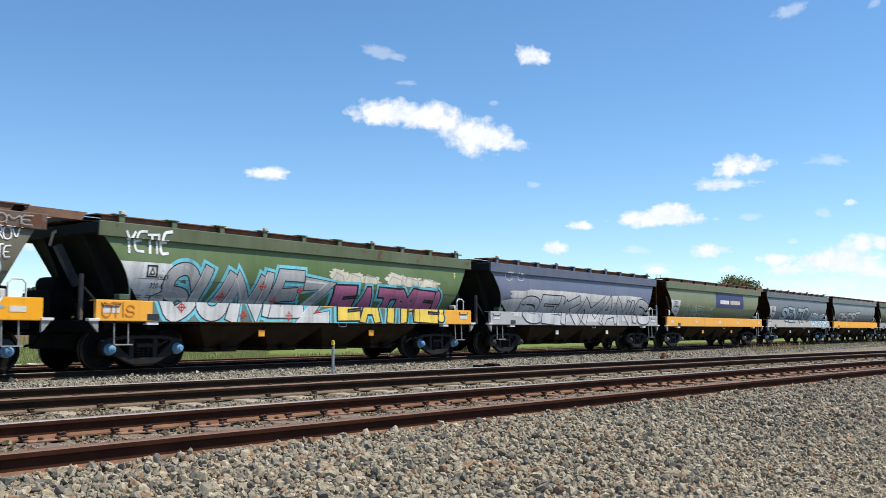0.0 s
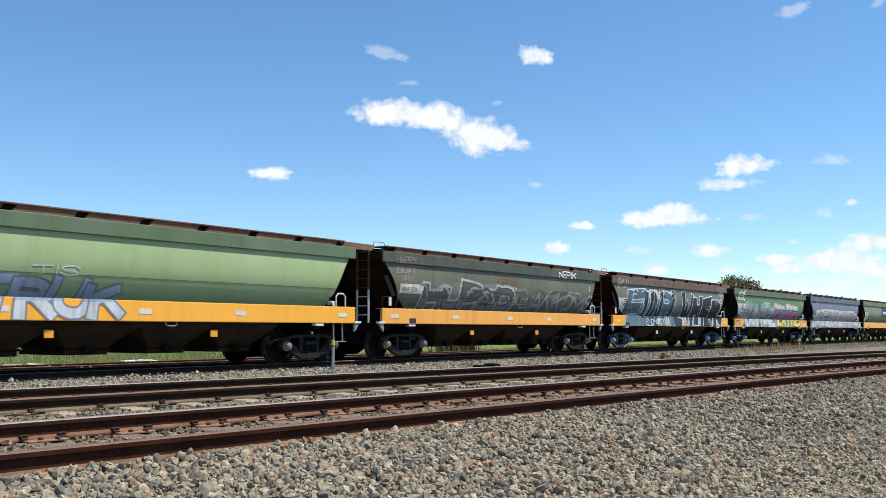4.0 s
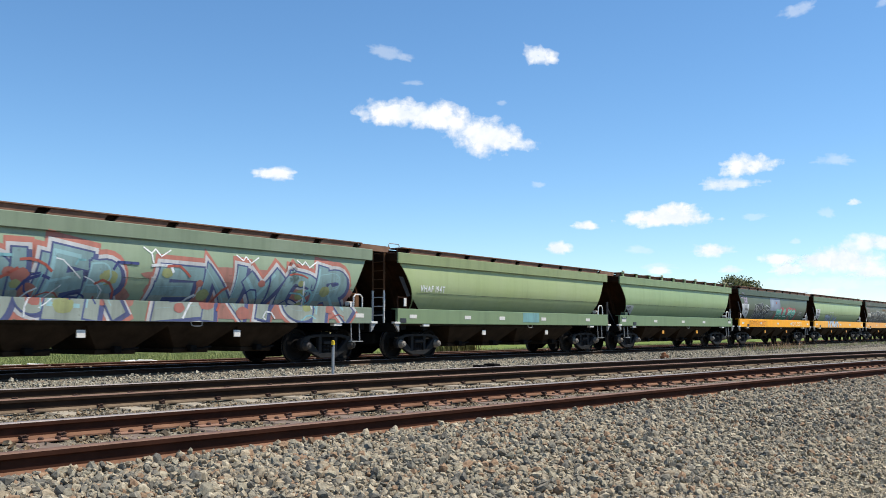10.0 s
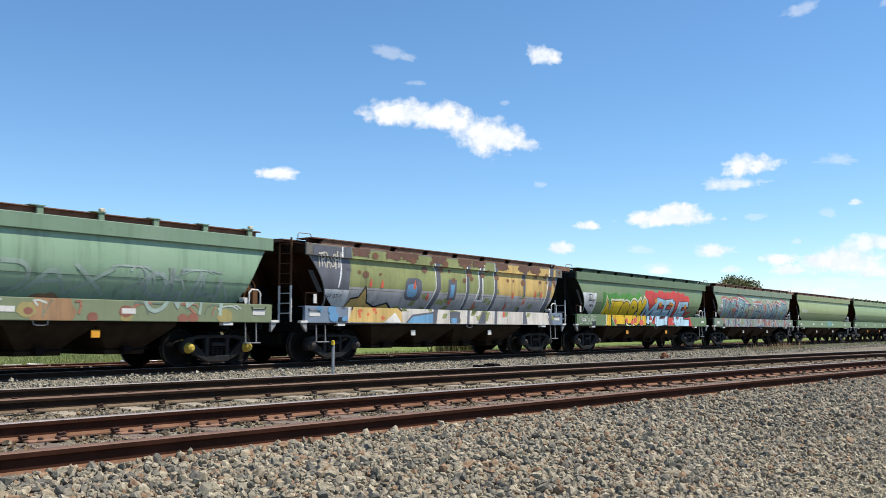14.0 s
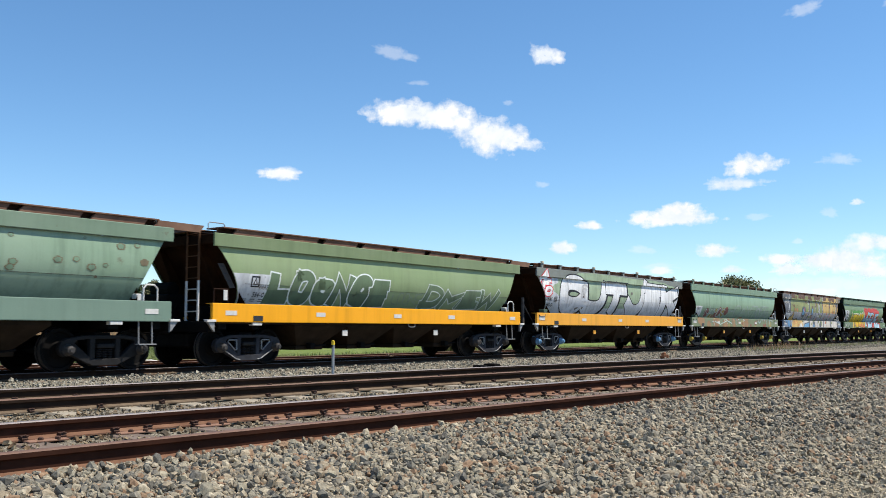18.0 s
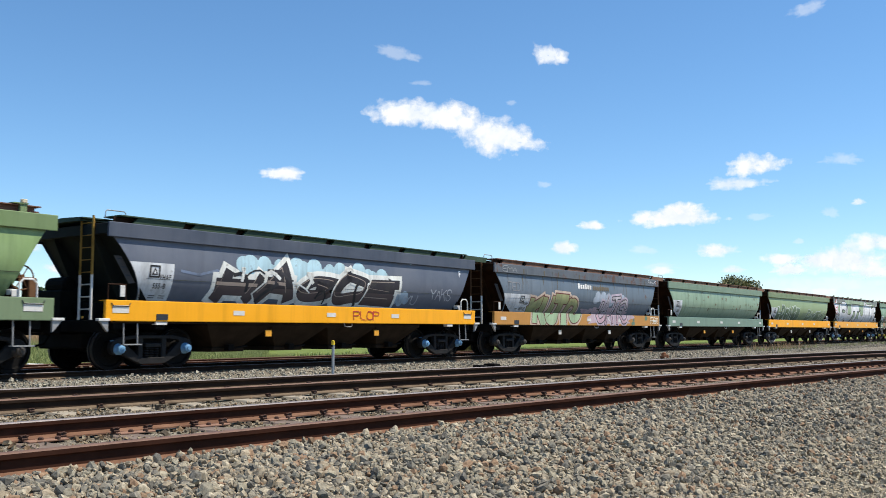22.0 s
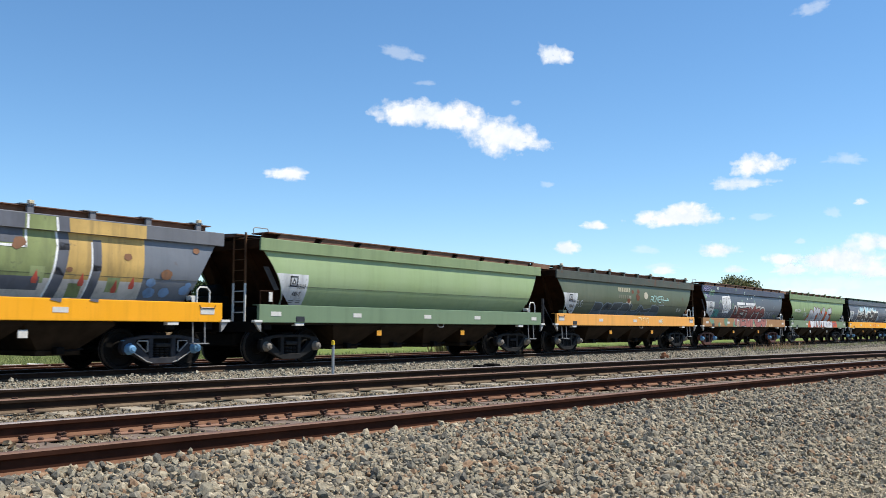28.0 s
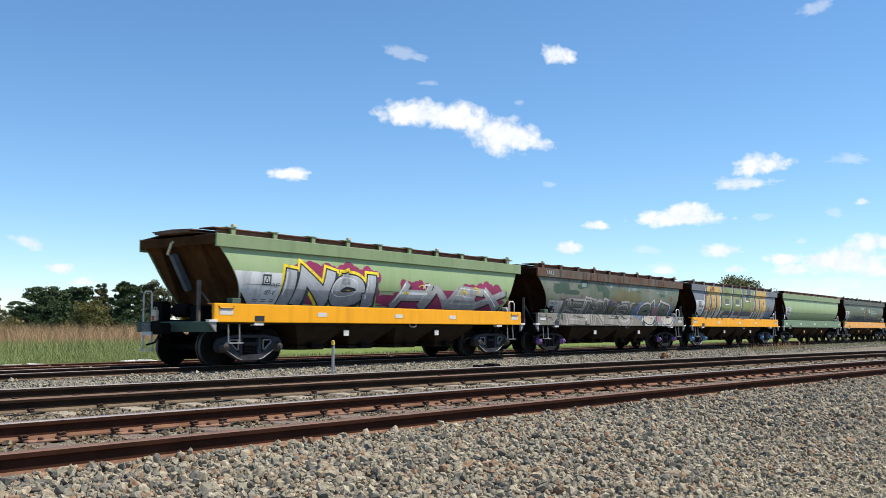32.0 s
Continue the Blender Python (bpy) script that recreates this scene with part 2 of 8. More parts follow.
def prism(bm, pts, a, b, axis="y"):
    """Extrudes a closed outline, given in the other two axes, from a to b along the axis."""
    def p(u, w, t):
        return {"x": (t, u, w), "y": (u, t, w), "z": (u, w, t)}[axis]
    lo = [bm.verts.new(p(u, w, a)) for u, w in pts]
    hi = [bm.verts.new(p(u, w, b)) for u, w in pts]
    k = len(pts)
    fs = [bm.faces.new(lo), bm.faces.new(hi[::-1])]
    for i in range(k):
        fs.append(bm.faces.new((lo[i], hi[i], hi[(i + 1) % k], lo[(i + 1) % k])))
    bmesh.ops.recalc_face_normals(bm, faces=fs)
    return bm


def tube(bm, pts, r, sides=6):
    """A bent pipe through the points."""
    rings = []
    pts = [Vector(p) for p in pts]
    for i, p in enumerate(pts):
        d = (pts[min(i + 1, len(pts) - 1)] - pts[max(i - 1, 0)]).normalized()
        u = d.orthogonal().normalized() if abs(d.y) < 0.9 else d.cross(Vector((0, 0, 1))).normalized()
        ref = Vector((0, 1, 0)) if abs(d.y) < 0.9 else Vector((0, 0, 1))
        u = d.cross(ref).normalized()
        w = d.cross(u)
        rings.append([bm.verts.new(p + (u * math.cos(k * 2 * math.pi / sides) + w * math.sin(k * 2 * math.pi / sides)) * r) for k in range(sides)])
    for a, b in zip(rings, rings[1:]):
        for k in range(sides):
            bm.faces.new((a[k], a[(k + 1) % sides], b[(k + 1) % sides], b[k]))
    bm.faces.new(rings[0][::-1])
    bm.faces.new(rings[-1])
    return bm


def lathe(bm, prof, center, axis="y", seg=20):
    """Turns a profile of (radius, place along the axis) round the axis."""
    cx, cy, cz = center
    rings = []
    for r, t in prof:
        ring = []
        for k in range(seg):
            a = 2 * math.pi * k / seg
            c, s = r * math.cos(a), r * math.sin(a)
            ring.append(bm.verts.new({"y": (cx + c, cy + t, cz + s), "z": (cx + c, cy + s, cz + t), "x": (cx + t, cy + c, cz + s)}[axis]))
        rings.append(ring)
    fs = []
    for a, b in zip(rings, rings[1:]):
        for k in range(seg):
            fs.append(bm.faces.new((a[k], a[(k + 1) % seg], b[(k + 1) % seg], b[k])))
    fs.append(bm.faces.new(rings[0]))
    fs.append(bm.faces.new(rings[-1]))
    bmesh.ops.recalc_face_normals(bm, faces=fs)
    return bm


def empty(name, m=None, parent=None):
    ob = new(name)
    ob.empty_display_size = 0.3
    ob.parent = parent
    if m is not None:
        ob.matrix_basis = m
    return ob


# ---- ground, tracks ----
BEND, CURVE = math.tan(-0.077), -0.00308
RAILS = (5.044, 6.656, 8.881, 10.472)


def sweep(x):
    """How far the two near tracks swing sideways at x."""
    c = min(max(x, -40.0), 60.0)
    return BEND * c + CURVE * c * c / 2 + (BEND + CURVE * c) * (x - c)


TRAIN_Y, TRAIN_BEND, TRAIN_Z = 18.263, -0.00024, -0.193


def train_y(x):
    c = min(max(x, -120.0), 160.0)
    return TRAIN_Y + TRAIN_BEND * c * c / 2 + TRAIN_BEND * c * (x - c)


def ground_z(x, y):
    w = y - sweep(x)
    ty = y - (train_y(x) - TRAIN_Y)
    if w < 4.3:
        t = min(max((4.3 - w) / 2.6, 0), 1)
        z = -0.155 - 0.27 * t * t * (3 - 2 * t)
    elif w < 11.4:
        z = -0.155
    else:
        t = min((w - 11.4) / 3.0, 1)
        z = -0.155 - 0.20 * t
    if ty > 13.5:
        t = min((ty - 13.5) / 2.0, 1)
        z2 = -0.345
        z = z + (z2 - z) * t
    if ty > 20.5:
        t = min((ty - 20.5) / 1.2, 1)
        z = -0.345 - 0.03 * t
    if ty > 25.0:
        t = min((ty - 25.0) / 6.0, 1)
        z = -0.375 - 0.35 * t
    return z


def build_ground():
    xs = [-4000, -1500, -500, -200, -90] + [x for x in range(-40, 130, 2)] + [150, 200, 320, 600, 1500, 4000]
    ys = [-4000, -1200, -300, -90, -30] + [-14 + 0.5 * k for k in range(90)] + [32, 36, 42, 55, 80, 130, 250, 600, 1500, 4000]
    verts = [(x, y, ground_z(x, y)) for x in xs for y in ys]
    k = len(ys)
    faces = [(i * k + j, (i + 1) * k + j, (i + 1) * k + j + 1, i * k + j + 1) for i in range(len(xs) - 1) for j in range(k - 1)]
    tagged(part("ground", (verts, [], faces), GROUND, smooth=True), "gravelly earth beside the tracks running into a green field", "ground", kind="structure")


build_ground()


def rail(name, y_of, z_top, x0, x1, h, side, top, label, group):
    """One rail of real section: foot, web and a rounded head whose running face is worn."""
    sec = [(-0.066, -h), (0.066, -h), (0.066, -h + 0.012), (0.012, -h + 0.03), (0.009, -0.045), (0.034, -0.034), (0.036, -0.008), (0.026, 0.0), (-0.026, 0.0), (-0.036, -0.008), (-0.034, -0.034), (-0.009, -0.045), (-0.012, -h + 0.03), (-0.066, -h + 0.012)]
    n = int((x1 - x0) / 1.5)
    verts, faces = [], []
    k = len(sec)
    for i in range(n + 1):
        x = x0 + (x1 - x0) * i / n
        verts += [(x, y_of(x) + a, z_top + b) for a, b in sec]
    for i in range(n):
        for j in range(k):
            a, b = i * k + j, i * k + (j + 1) % k
            faces.append((a, b, b + k, a + k))
    faces += [tuple(range(k)), tuple(range(n * k, n * k + k))]
    # the third material puts the head's shade on the web
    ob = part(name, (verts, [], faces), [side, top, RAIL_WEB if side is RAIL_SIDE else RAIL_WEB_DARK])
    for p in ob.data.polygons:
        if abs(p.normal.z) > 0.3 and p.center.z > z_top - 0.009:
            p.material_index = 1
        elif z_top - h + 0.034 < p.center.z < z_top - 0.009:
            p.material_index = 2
    return tagged(ob, label, "rail", group, "structure")


def build_tracks():
    looks = ((RAIL_SIDE, RAIL_TOP_RUST, "rusted brown steel rail on sleepers in ballast"), (RAIL_SIDE, RAIL_TOP_BRIGHT, "steel rail with polished head and rusty web"),
             (RAIL_DARK, RAIL_TOP_RUST, "dark rusted steel rail clipped to concrete sleepers"), (RAIL_DARK, RAIL_TOP_BRIGHT, "dark steel rail with polished running head"))
    for y0, (side, top, label) in zip(RAILS, looks):
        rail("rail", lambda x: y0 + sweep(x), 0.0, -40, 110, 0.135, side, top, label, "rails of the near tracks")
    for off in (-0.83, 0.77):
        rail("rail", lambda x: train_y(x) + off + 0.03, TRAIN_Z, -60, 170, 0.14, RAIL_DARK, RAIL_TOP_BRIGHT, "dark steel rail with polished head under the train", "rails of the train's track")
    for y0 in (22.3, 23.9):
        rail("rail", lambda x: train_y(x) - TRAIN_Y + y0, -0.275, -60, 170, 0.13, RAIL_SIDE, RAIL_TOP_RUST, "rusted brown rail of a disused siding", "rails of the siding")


build_tracks()


# ---- ballast ----
ICO = [(0, 0, 1), (0.894, 0, 0.447), (0.276, 0.851, 0.447), (-0.724, 0.526, 0.447), (-0.724, -0.526, 0.447), (0.276, -0.851, 0.447), (0.724, 0.526, -0.447), (-0.276, 0.851, -0.447), (-0.894, 0, -0.447), (-0.276, -0.851, -0.447), (0.724, -0.526, -0.447), (0, 0, -1)]


def ico_faces():
    f = []
    for k in range(5):
        a, b = 1 + k, 1 + (k + 1) % 5
        c, d = 6 + k, 6 + (k + 4) % 5
        f += [(0, a, b), (a, c, b), (a, d, c), (11, c, d)]
    return f


LUMP = [(math.cos(k * math.pi / 3), math.sin(k * math.pi / 3), 0.34 * (-1) ** k) for k in range(6)] + [(0.1, 0.05, 0.86), (-0.05, 0.1, -0.86)]
LUMP_F = [(k, (k + 1) % 6, 6) for k in range(6)] + [((k + 1) % 6, k, 7) for k in range(6)]


def scatter_stones(name, pts, size, spread, material, label, rich, seed, flat=0.72):
    """Broken stones at the given places, each an angular lump of its own size and turn, joined into one mesh."""
    rs = np.random.RandomState(seed)
    base = np.array(ICO if rich else LUMP)
    face = np.array(ico_faces() if rich else LUMP_F)
    n = len(pts)
    s = size * np.exp(rs.normal(0, spread, n)).clip(0.45, 2.1)
    v = base[None] * (1 + rs.uniform(-0.16, 0.16, (n, len(base), 1))) + rs.uniform(-0.17, 0.17, (n, len(base), 3))
    v = v * (rs.uniform(0.7, 1.3, (n, 1, 3)) * np.array([1.05, 0.95, flat])[None, None])
    qn = rs.normal(size=(n, 4))
    qn[:, 1:3] *= 0.7
    qn /= np.linalg.norm(qn, axis=1, keepdims=True)
    w, x, y, z = qn.T
    rot = np.stack([1 - 2 * (y * y + z * z), 2 * (x * y - z * w), 2 * (x * z + y * w), 2 * (x * y + z * w), 1 - 2 * (x * x + z * z), 2 * (y * z - x * w), 2 * (x * z - y * w), 2 * (y * z + x * w), 1 - 2 * (x * x + y * y)], 1).reshape(n, 3, 3)
    v = np.einsum("nij,nkj->nki", rot, v) * s[:, None, None] / 2
    v += np.asarray(pts)[:, None, :]
    v[:, :, 2] += (s * rs.uniform(-0.35, 0.50, n))[:, None]
    verts = v.reshape(-1, 3)
    tris = (face[None] + (np.arange(n) * len(base))[:, None, None]).reshape(-1, 3)
    me = bpy.data.meshes.new(name)
    me.vertices.add(len(verts))
    me.vertices.foreach_set("co", verts.ravel())
    me.loops.add(tris.size)
    me.loops.foreach_set("vertex_index", tris.ravel())
    me.polygons.add(len(tris))
    me.polygons.foreach_set("loop_start", np.arange(0, tris.size, 3))
    me.polygons.foreach_set("loop_total", np.full(len(tris), 3))
    me.update(calc_edges=True)
    me.shade_flat()
    me.materials.append(material)
    tagged(new(name, me), label, "ballast", kind="stuff")


def strip(rs, n, x0, x1, w0, w1, train=False, ease=1.0):
    """Random places in a strip beside a track; ease above one crowds them to the near end."""
    x = x0 + (x1 - x0) * rs.uniform(0, 1, n) ** ease
    w = rs.uniform(w0, w1, n)
    off = np.array([train_y(a) - TRAIN_Y if train else sweep(a) for a in x])
    y = w + off
    return np.array([(a, b, ground_z(a, b)) for a, b in zip(x, y)])


def off_sleepers(p, x0, w0, w1):
    """Leaves most of the sleepers' tops swept clear of stones."""
    rs = np.random.RandomState(3)
    w = p[:, 1] - np.array([sweep(a) for a in p[:, 0]])
    on = (np.abs((p[:, 0] - x0 + 0.35) % 0.7 - 0.35) < 0.13) & (w > w0) & (w < w1)
    return p[~(on & (rs.uniform(0, 1, len(p)) < 0.82))]


def build_ballast():
    rs = np.random.RandomState(7)
    # coarse shoulder in front of the near track
    for x0, x1, w0, n, sz, rich, sd in ((2.0, 4.2, 2.6, 8500, 0.035, True, 1), (4.1, 8.0, 2.3, 22000, 0.033, True, 5), (7.9, 18.5, 2.4, 40000, 0.034, True, 4)):
        p = strip(rs, n, x0, x1, w0, 4.985, ease=1.0 if x1 < 9 else 1.15)
        p[:, 2] += 0.028 * np.clip((p[:, 1] - np.array([sweep(a) for a in p[:, 0]]) - 4.72) / 0.2, 0, 1) - 0.004
        scatter_stones("ballast_shoulder", p, sz, 0.36, STONE_NEAR, "coarse angular grey-brown ballast stones beside the track", rich, sd, 0.74 if x1 < 9 else 0.5)
    p = strip(rs, 46000, 3.6, 10.5, 1.0, 2.9)
    scatter_stones("fine_gravel", p, 0.019, 0.36, STONE_FINE, "fine tan gravel trodden into the path", False, 2, 0.6)
    p = strip(rs, 1500, 3.4, 11.0, 0.9, 2.5)
    scatter_stones("loose_stones", p, 0.030, 0.3, STONE_NEAR, "scattered loose stones on the fine gravel", True, 3)
    # thinner gravel round about
    for x0, x1, w0, w1, n, sd in ((-6.0, 4.2, -2.5, 5.0, 7000, 6), (4.0, 20.0, -2.0, 2.4, 5000, 8)):
        scatter_stones("loose_stones", strip(rs, n, x0, x1, w0, w1), 0.030, 0.35, STONE_NEAR, "scattered loose stones on the fine gravel", False, sd)
    # between and beside the rails
    for w0, w1, n, sz, mt, lb, ez in ((5.1, 6.6, 13000, 0.031, STONE_BED, "rust-stained ballast between the rails", 1.5), (6.72, 8.82, 15000, 0.032, STONE_BED, "brown ballast between two tracks", 1.5), (8.95, 10.4, 7000, 0.036, STONE_BED, "brown ballast under the second track", 1.3), (10.55, 13.6, 19000, 0.046, STONE_MID, "pale grey ballast beyond the second track", 1.3)):
        p = strip(rs, n, 2.0, 44.0, w0, w1, ease=ez)
        p = off_sleepers(off_sleepers(p, 3.0, RAILS[2] - 0.42, RAILS[3] + 0.42), 1.0, RAILS[0] - 0.35, RAILS[1] + 0.42)
        scatter_stones("track_ballast", p, sz, 0.28, mt, lb, False, int(w0 * 10))
    p = strip(rs, 17000, 6.0, 95.0, 12.2, 17.3, True, 1.5)
    scatter_stones("track_ballast", p, 0.054, 0.25, STONE_MID, "pale grey ballast shoulder before the train", False, 21)
    p = strip(rs, 6000, 8.0, 95.0, 17.3, 25.0, True, 1.4)
    scatter_stones("track_ballast", p, 0.065, 0.25, STONE_BED, "stained ballast under the train and siding", False, 22)


build_ballast()


# ---- sleepers, plates and clips ----
def build_sleepers():
    def slab(mat, name, z_of, y_of, ya, yb, h, x0, x1, step, label, cat, group):
        bm = box(bmesh.new(), -0.12, 0.12, ya, yb, -h, 0, 0.015)
        first = part(name, bm, mat)
        tagged(first, label, cat, group, "structure")
        k, x = 0, x0
        while x < x1:
            a = math.atan((y_of(x + 0.5) - y_of(x - 0.5)))
            m = pose(x, y_of(x), z_of, 0, 0, math.degrees(a))
            if k:
                copy_thing(first, m)
            else:
                first.matrix_basis = m
            x += step
            k += 1
    slab(CONCRETE, "sleeper", -0.137, sweep, RAILS[2] - 0.42, RAILS[3] + 0.42, 0.2, 3.0, 44, 0.70, "dusty concrete sleeper half sunk in ballast", "sleeper", "concrete sleepers")
    slab(TIMBER, "sleeper", -0.142, sweep, RAILS[0] - 0.35, RAILS[1] + 0.42, 0.15, 1.0, 36, 0.70, "weathered timber sleeper half sunk in ballast", "sleeper", "timber sleepers")
    slab(TIMBER, "sleeper", TRAIN_Z - 0.145, lambda x: train_y(x) - TRAIN_Y, TRAIN_Y - 1.3, TRAIN_Y + 1.3, 0.15, 8.0, 60, 0.70, "grimy timber sleeper under the train", "sleeper", "sleepers of the train's track")


build_sleepers()


def build_clips():
    """Spring clips and spike heads on the rail feet, with rusty plates under the near track's far rail."""
    bm = bmesh.new()
    prism(bm, [(-0.088, -0.128), (-0.092, -0.115), (-0.072, -0.097), (-0.046, -0.093), (-0.03, -0.10), (-0.03, -0.118)], -0.022, 0.022, "x")
    tube(bm, [(-0.025, -0.08, -0.10), (0.0, -0.088, -0.091), (0.025, -0.08, -0.10)], 0.007, 5)
    clip = part("rail_clip", bm, CLIP)
    tagged(clip, "dark rusty spring clip holding the rail", "rail clip", "rail clips", "structure")
    bm = box(bmesh.new(), -0.15, 0.15, -0.16, 0.15, -0.1415, -0.127, 0.004)
    plate = part("base_plate", bm, BASEPLATE)
    tagged(plate, "orange-rusted steel plate under the rail", "base plate", "base plates", "structure")
    bm = lathe(bmesh.new(), [(0.02, -0.128), (0.02, -0.112), (0.012, -0.106)], (0.0, -0.135, 0.0), "z", 7)
    spike = part("spike", bm, CLIP)
    tagged(spike, "rusty spike head on the plate", "spike", "spikes", "structure")
    used = set()

    def put_one(ob, m):
        if ob in used:
            copy_thing(ob, m)
        else:
            ob.matrix_basis = m
            used.add(ob)
    for r, x0, x1, at in ((RAILS[1], 1.7, 30.0, (-0.14, 0.14)), (RAILS[2], 3.0, 40.0, (-0.15,)), (RAILS[3], 3.0, 40.0, (-0.15,))):
        x = x0
        while x < x1:
            a = math.degrees(math.atan(BEND + CURVE * x))
            for d in at:
                put_one(clip, pose(x + d, r + sweep(x + d), 0, 0, 0, a))
            if r == RAILS[1]:
                m = pose(x, r + sweep(x), 0, 0, 0, a)
                put_one(plate, m)
                if x < 14:
                    put_one(spike, m @ pose(-0.05, 0, 0))
                    put_one(spike, m @ pose(0.07, -0.01, 0))
            x += 0.7


build_clips()


# ---- marker post and litter beside the line ----
def build_post():
    p = empty("marker_post", pose(13.25, 12.16, ground_z(13.25, 12.16)))
    bm = bmesh.new()
    lathe(bm, [(0.028, -0.1), (0.028, 0.70)], (0, 0, 0), "z", 10)
    part("pole", bm, plain("grey_galvanised_pole", (0.36, 0.37, 0.38), 0.5, 0.4, 0.15, 6.0), p)
    bm = bmesh.new()
    lathe(bm, [(0.034, 0.66), (0.034, 0.735), (0.02, 0.745)], (0, 0, 0), "z", 10)
    part("cap", bm, plain("yellow_cap", (0.75, 0.50, 0.03), 0.5), p, "bright yellow cap")
    bm = bmesh.new()
    prism(bm, [(-0.09, 0.60), (-0.03, 0.655), (0.03, 0.655), (0.09, 0.60), (0.03, 0.63), (-0.03, 0.63)], -0.012, 0.012)
    part("bracket", bm, DARK, p)
    tagged(p, "slim grey marker post with yellow cap in ballast", "post")


build_post()


def build_litter():
    rnd = random.Random(5)
    for x, y, n in ((18.75, 25.5, 5), (14.6, 25.3, 2)):
        for k in range(n):
            a = rnd.uniform(0.3, 0.8)
            bm = box(bmesh.new(), -a / 2, a / 2, -0.09, 0.09, 0, 0.07 + rnd.uniform(0, 0.05), 0.01)
            ob = part("scrap_board", bm, WHITE)
            px, py = x + rnd.uniform(-0.6, 0.6), y + rnd.uniform(-0.2, 0.2)
            ob.matrix_basis = pose(px, py, ground_z(px, py) - 0.005, rnd.uniform(-4, 4), rnd.uniform(-4, 4), rnd.uniform(-25, 25))
            tagged(ob, "white scrap board lying beside the siding", "scrap board", "scrap boards")
    bm = tube(bmesh.new(), [(2.0 + 1.5 * k, 0.06 * math.sin(k * 0.9), 0.035) for k in range(9)], 0.032, 8)
    ob = part("pipe", bm, WHITE)
    ob.matrix_basis = pose(5.6, 25.62, ground_z(12, 25.62) - 0.005)
    tagged(ob, "long white pipe lying along the field's edge", "pipe")
    bm = bmesh.new()
    box(bm, -0.3, 0.3, -0.1, 0.1, 0.0, 0.12, 0.02)
    box(bm, -0.1, 0.25, -0.06, 0.05, 0.11, 0.22, 0.03)
    ob = part("broken_sleeper_end", bm, plain("rusty_timber", (0.23, 0.10, 0.05), 0.9, 0, 0.4))
    ob.matrix_basis = pose(31.6, 13.1, ground_z(31.6, 13.1), 0, 6, 35)
    tagged(ob, "rust-coloured broken block on the ballast", "debris")
    bm = bmesh.new()
    for k in range(7):
        box(bm, k * 0.12 - 0.1, k * 0.12 + rnd.uniform(0.05, 0.16), rnd.uniform(-0.2, 0), rnd.uniform(0.05, 0.2), 0, rnd.uniform(0.08, 0.2), 0.015)
    ob = part("clod_heap", bm, DARK)
    ob.matrix_basis = pose(18.9, 12.6, ground_z(18.9, 12.6) - 0.01)
    tagged(ob, "small heap of dark clods on the ballast", "debris")


build_litter()


# ---- grass, weeds and trees ----
def blades(name, n, place, height, wide, material, label, seed, cat="grass"):
    rs = np.random.RandomState(seed)
    pts = place(rs, n)
    h = height * rs.uniform(0.35, 1.35, n)
    a = rs.uniform(0, math.pi, n)
    lean = rs.normal(0, 0.33, (n, 2)) * h[:, None]
    d = np.stack([np.cos(a), np.sin(a), np.zeros(n)], 1) * (wide * rs.uniform(0.6, 1.4, n))[:, None]
    base = np.asarray(pts)
    mid = base + np.c_[lean * 0.35, h * 0.55]
    tip = base + np.c_[lean, h]
    v = np.stack([base - d / 2, base + d / 2, mid + d * 0.4, mid - d * 0.4, tip], 1).reshape(-1, 3)
    k = np.arange(n) * 5
    faces = [f for i in k for f in ((i, i + 1, i + 2, i + 3), (i + 3, i + 2, i + 4))]
    ob = part(name, (v.tolist(), [], faces), material)
    tagged(ob, label, cat, kind="stuff")


def wedge(y0, y1, ease, s0=0.50, s1=1.15):
    """Places in the part of the field seen past the train's tail and under the wagons."""
    def f(rs, n):
        y = y0 + (y1 - y0) * rs.uniform(0, 1, n) ** ease
        x = y * rs.uniform(s0, s1, n)
        return np.array([(a, b, ground_z(a, b)) for a, b in zip(x, y)])
    return f


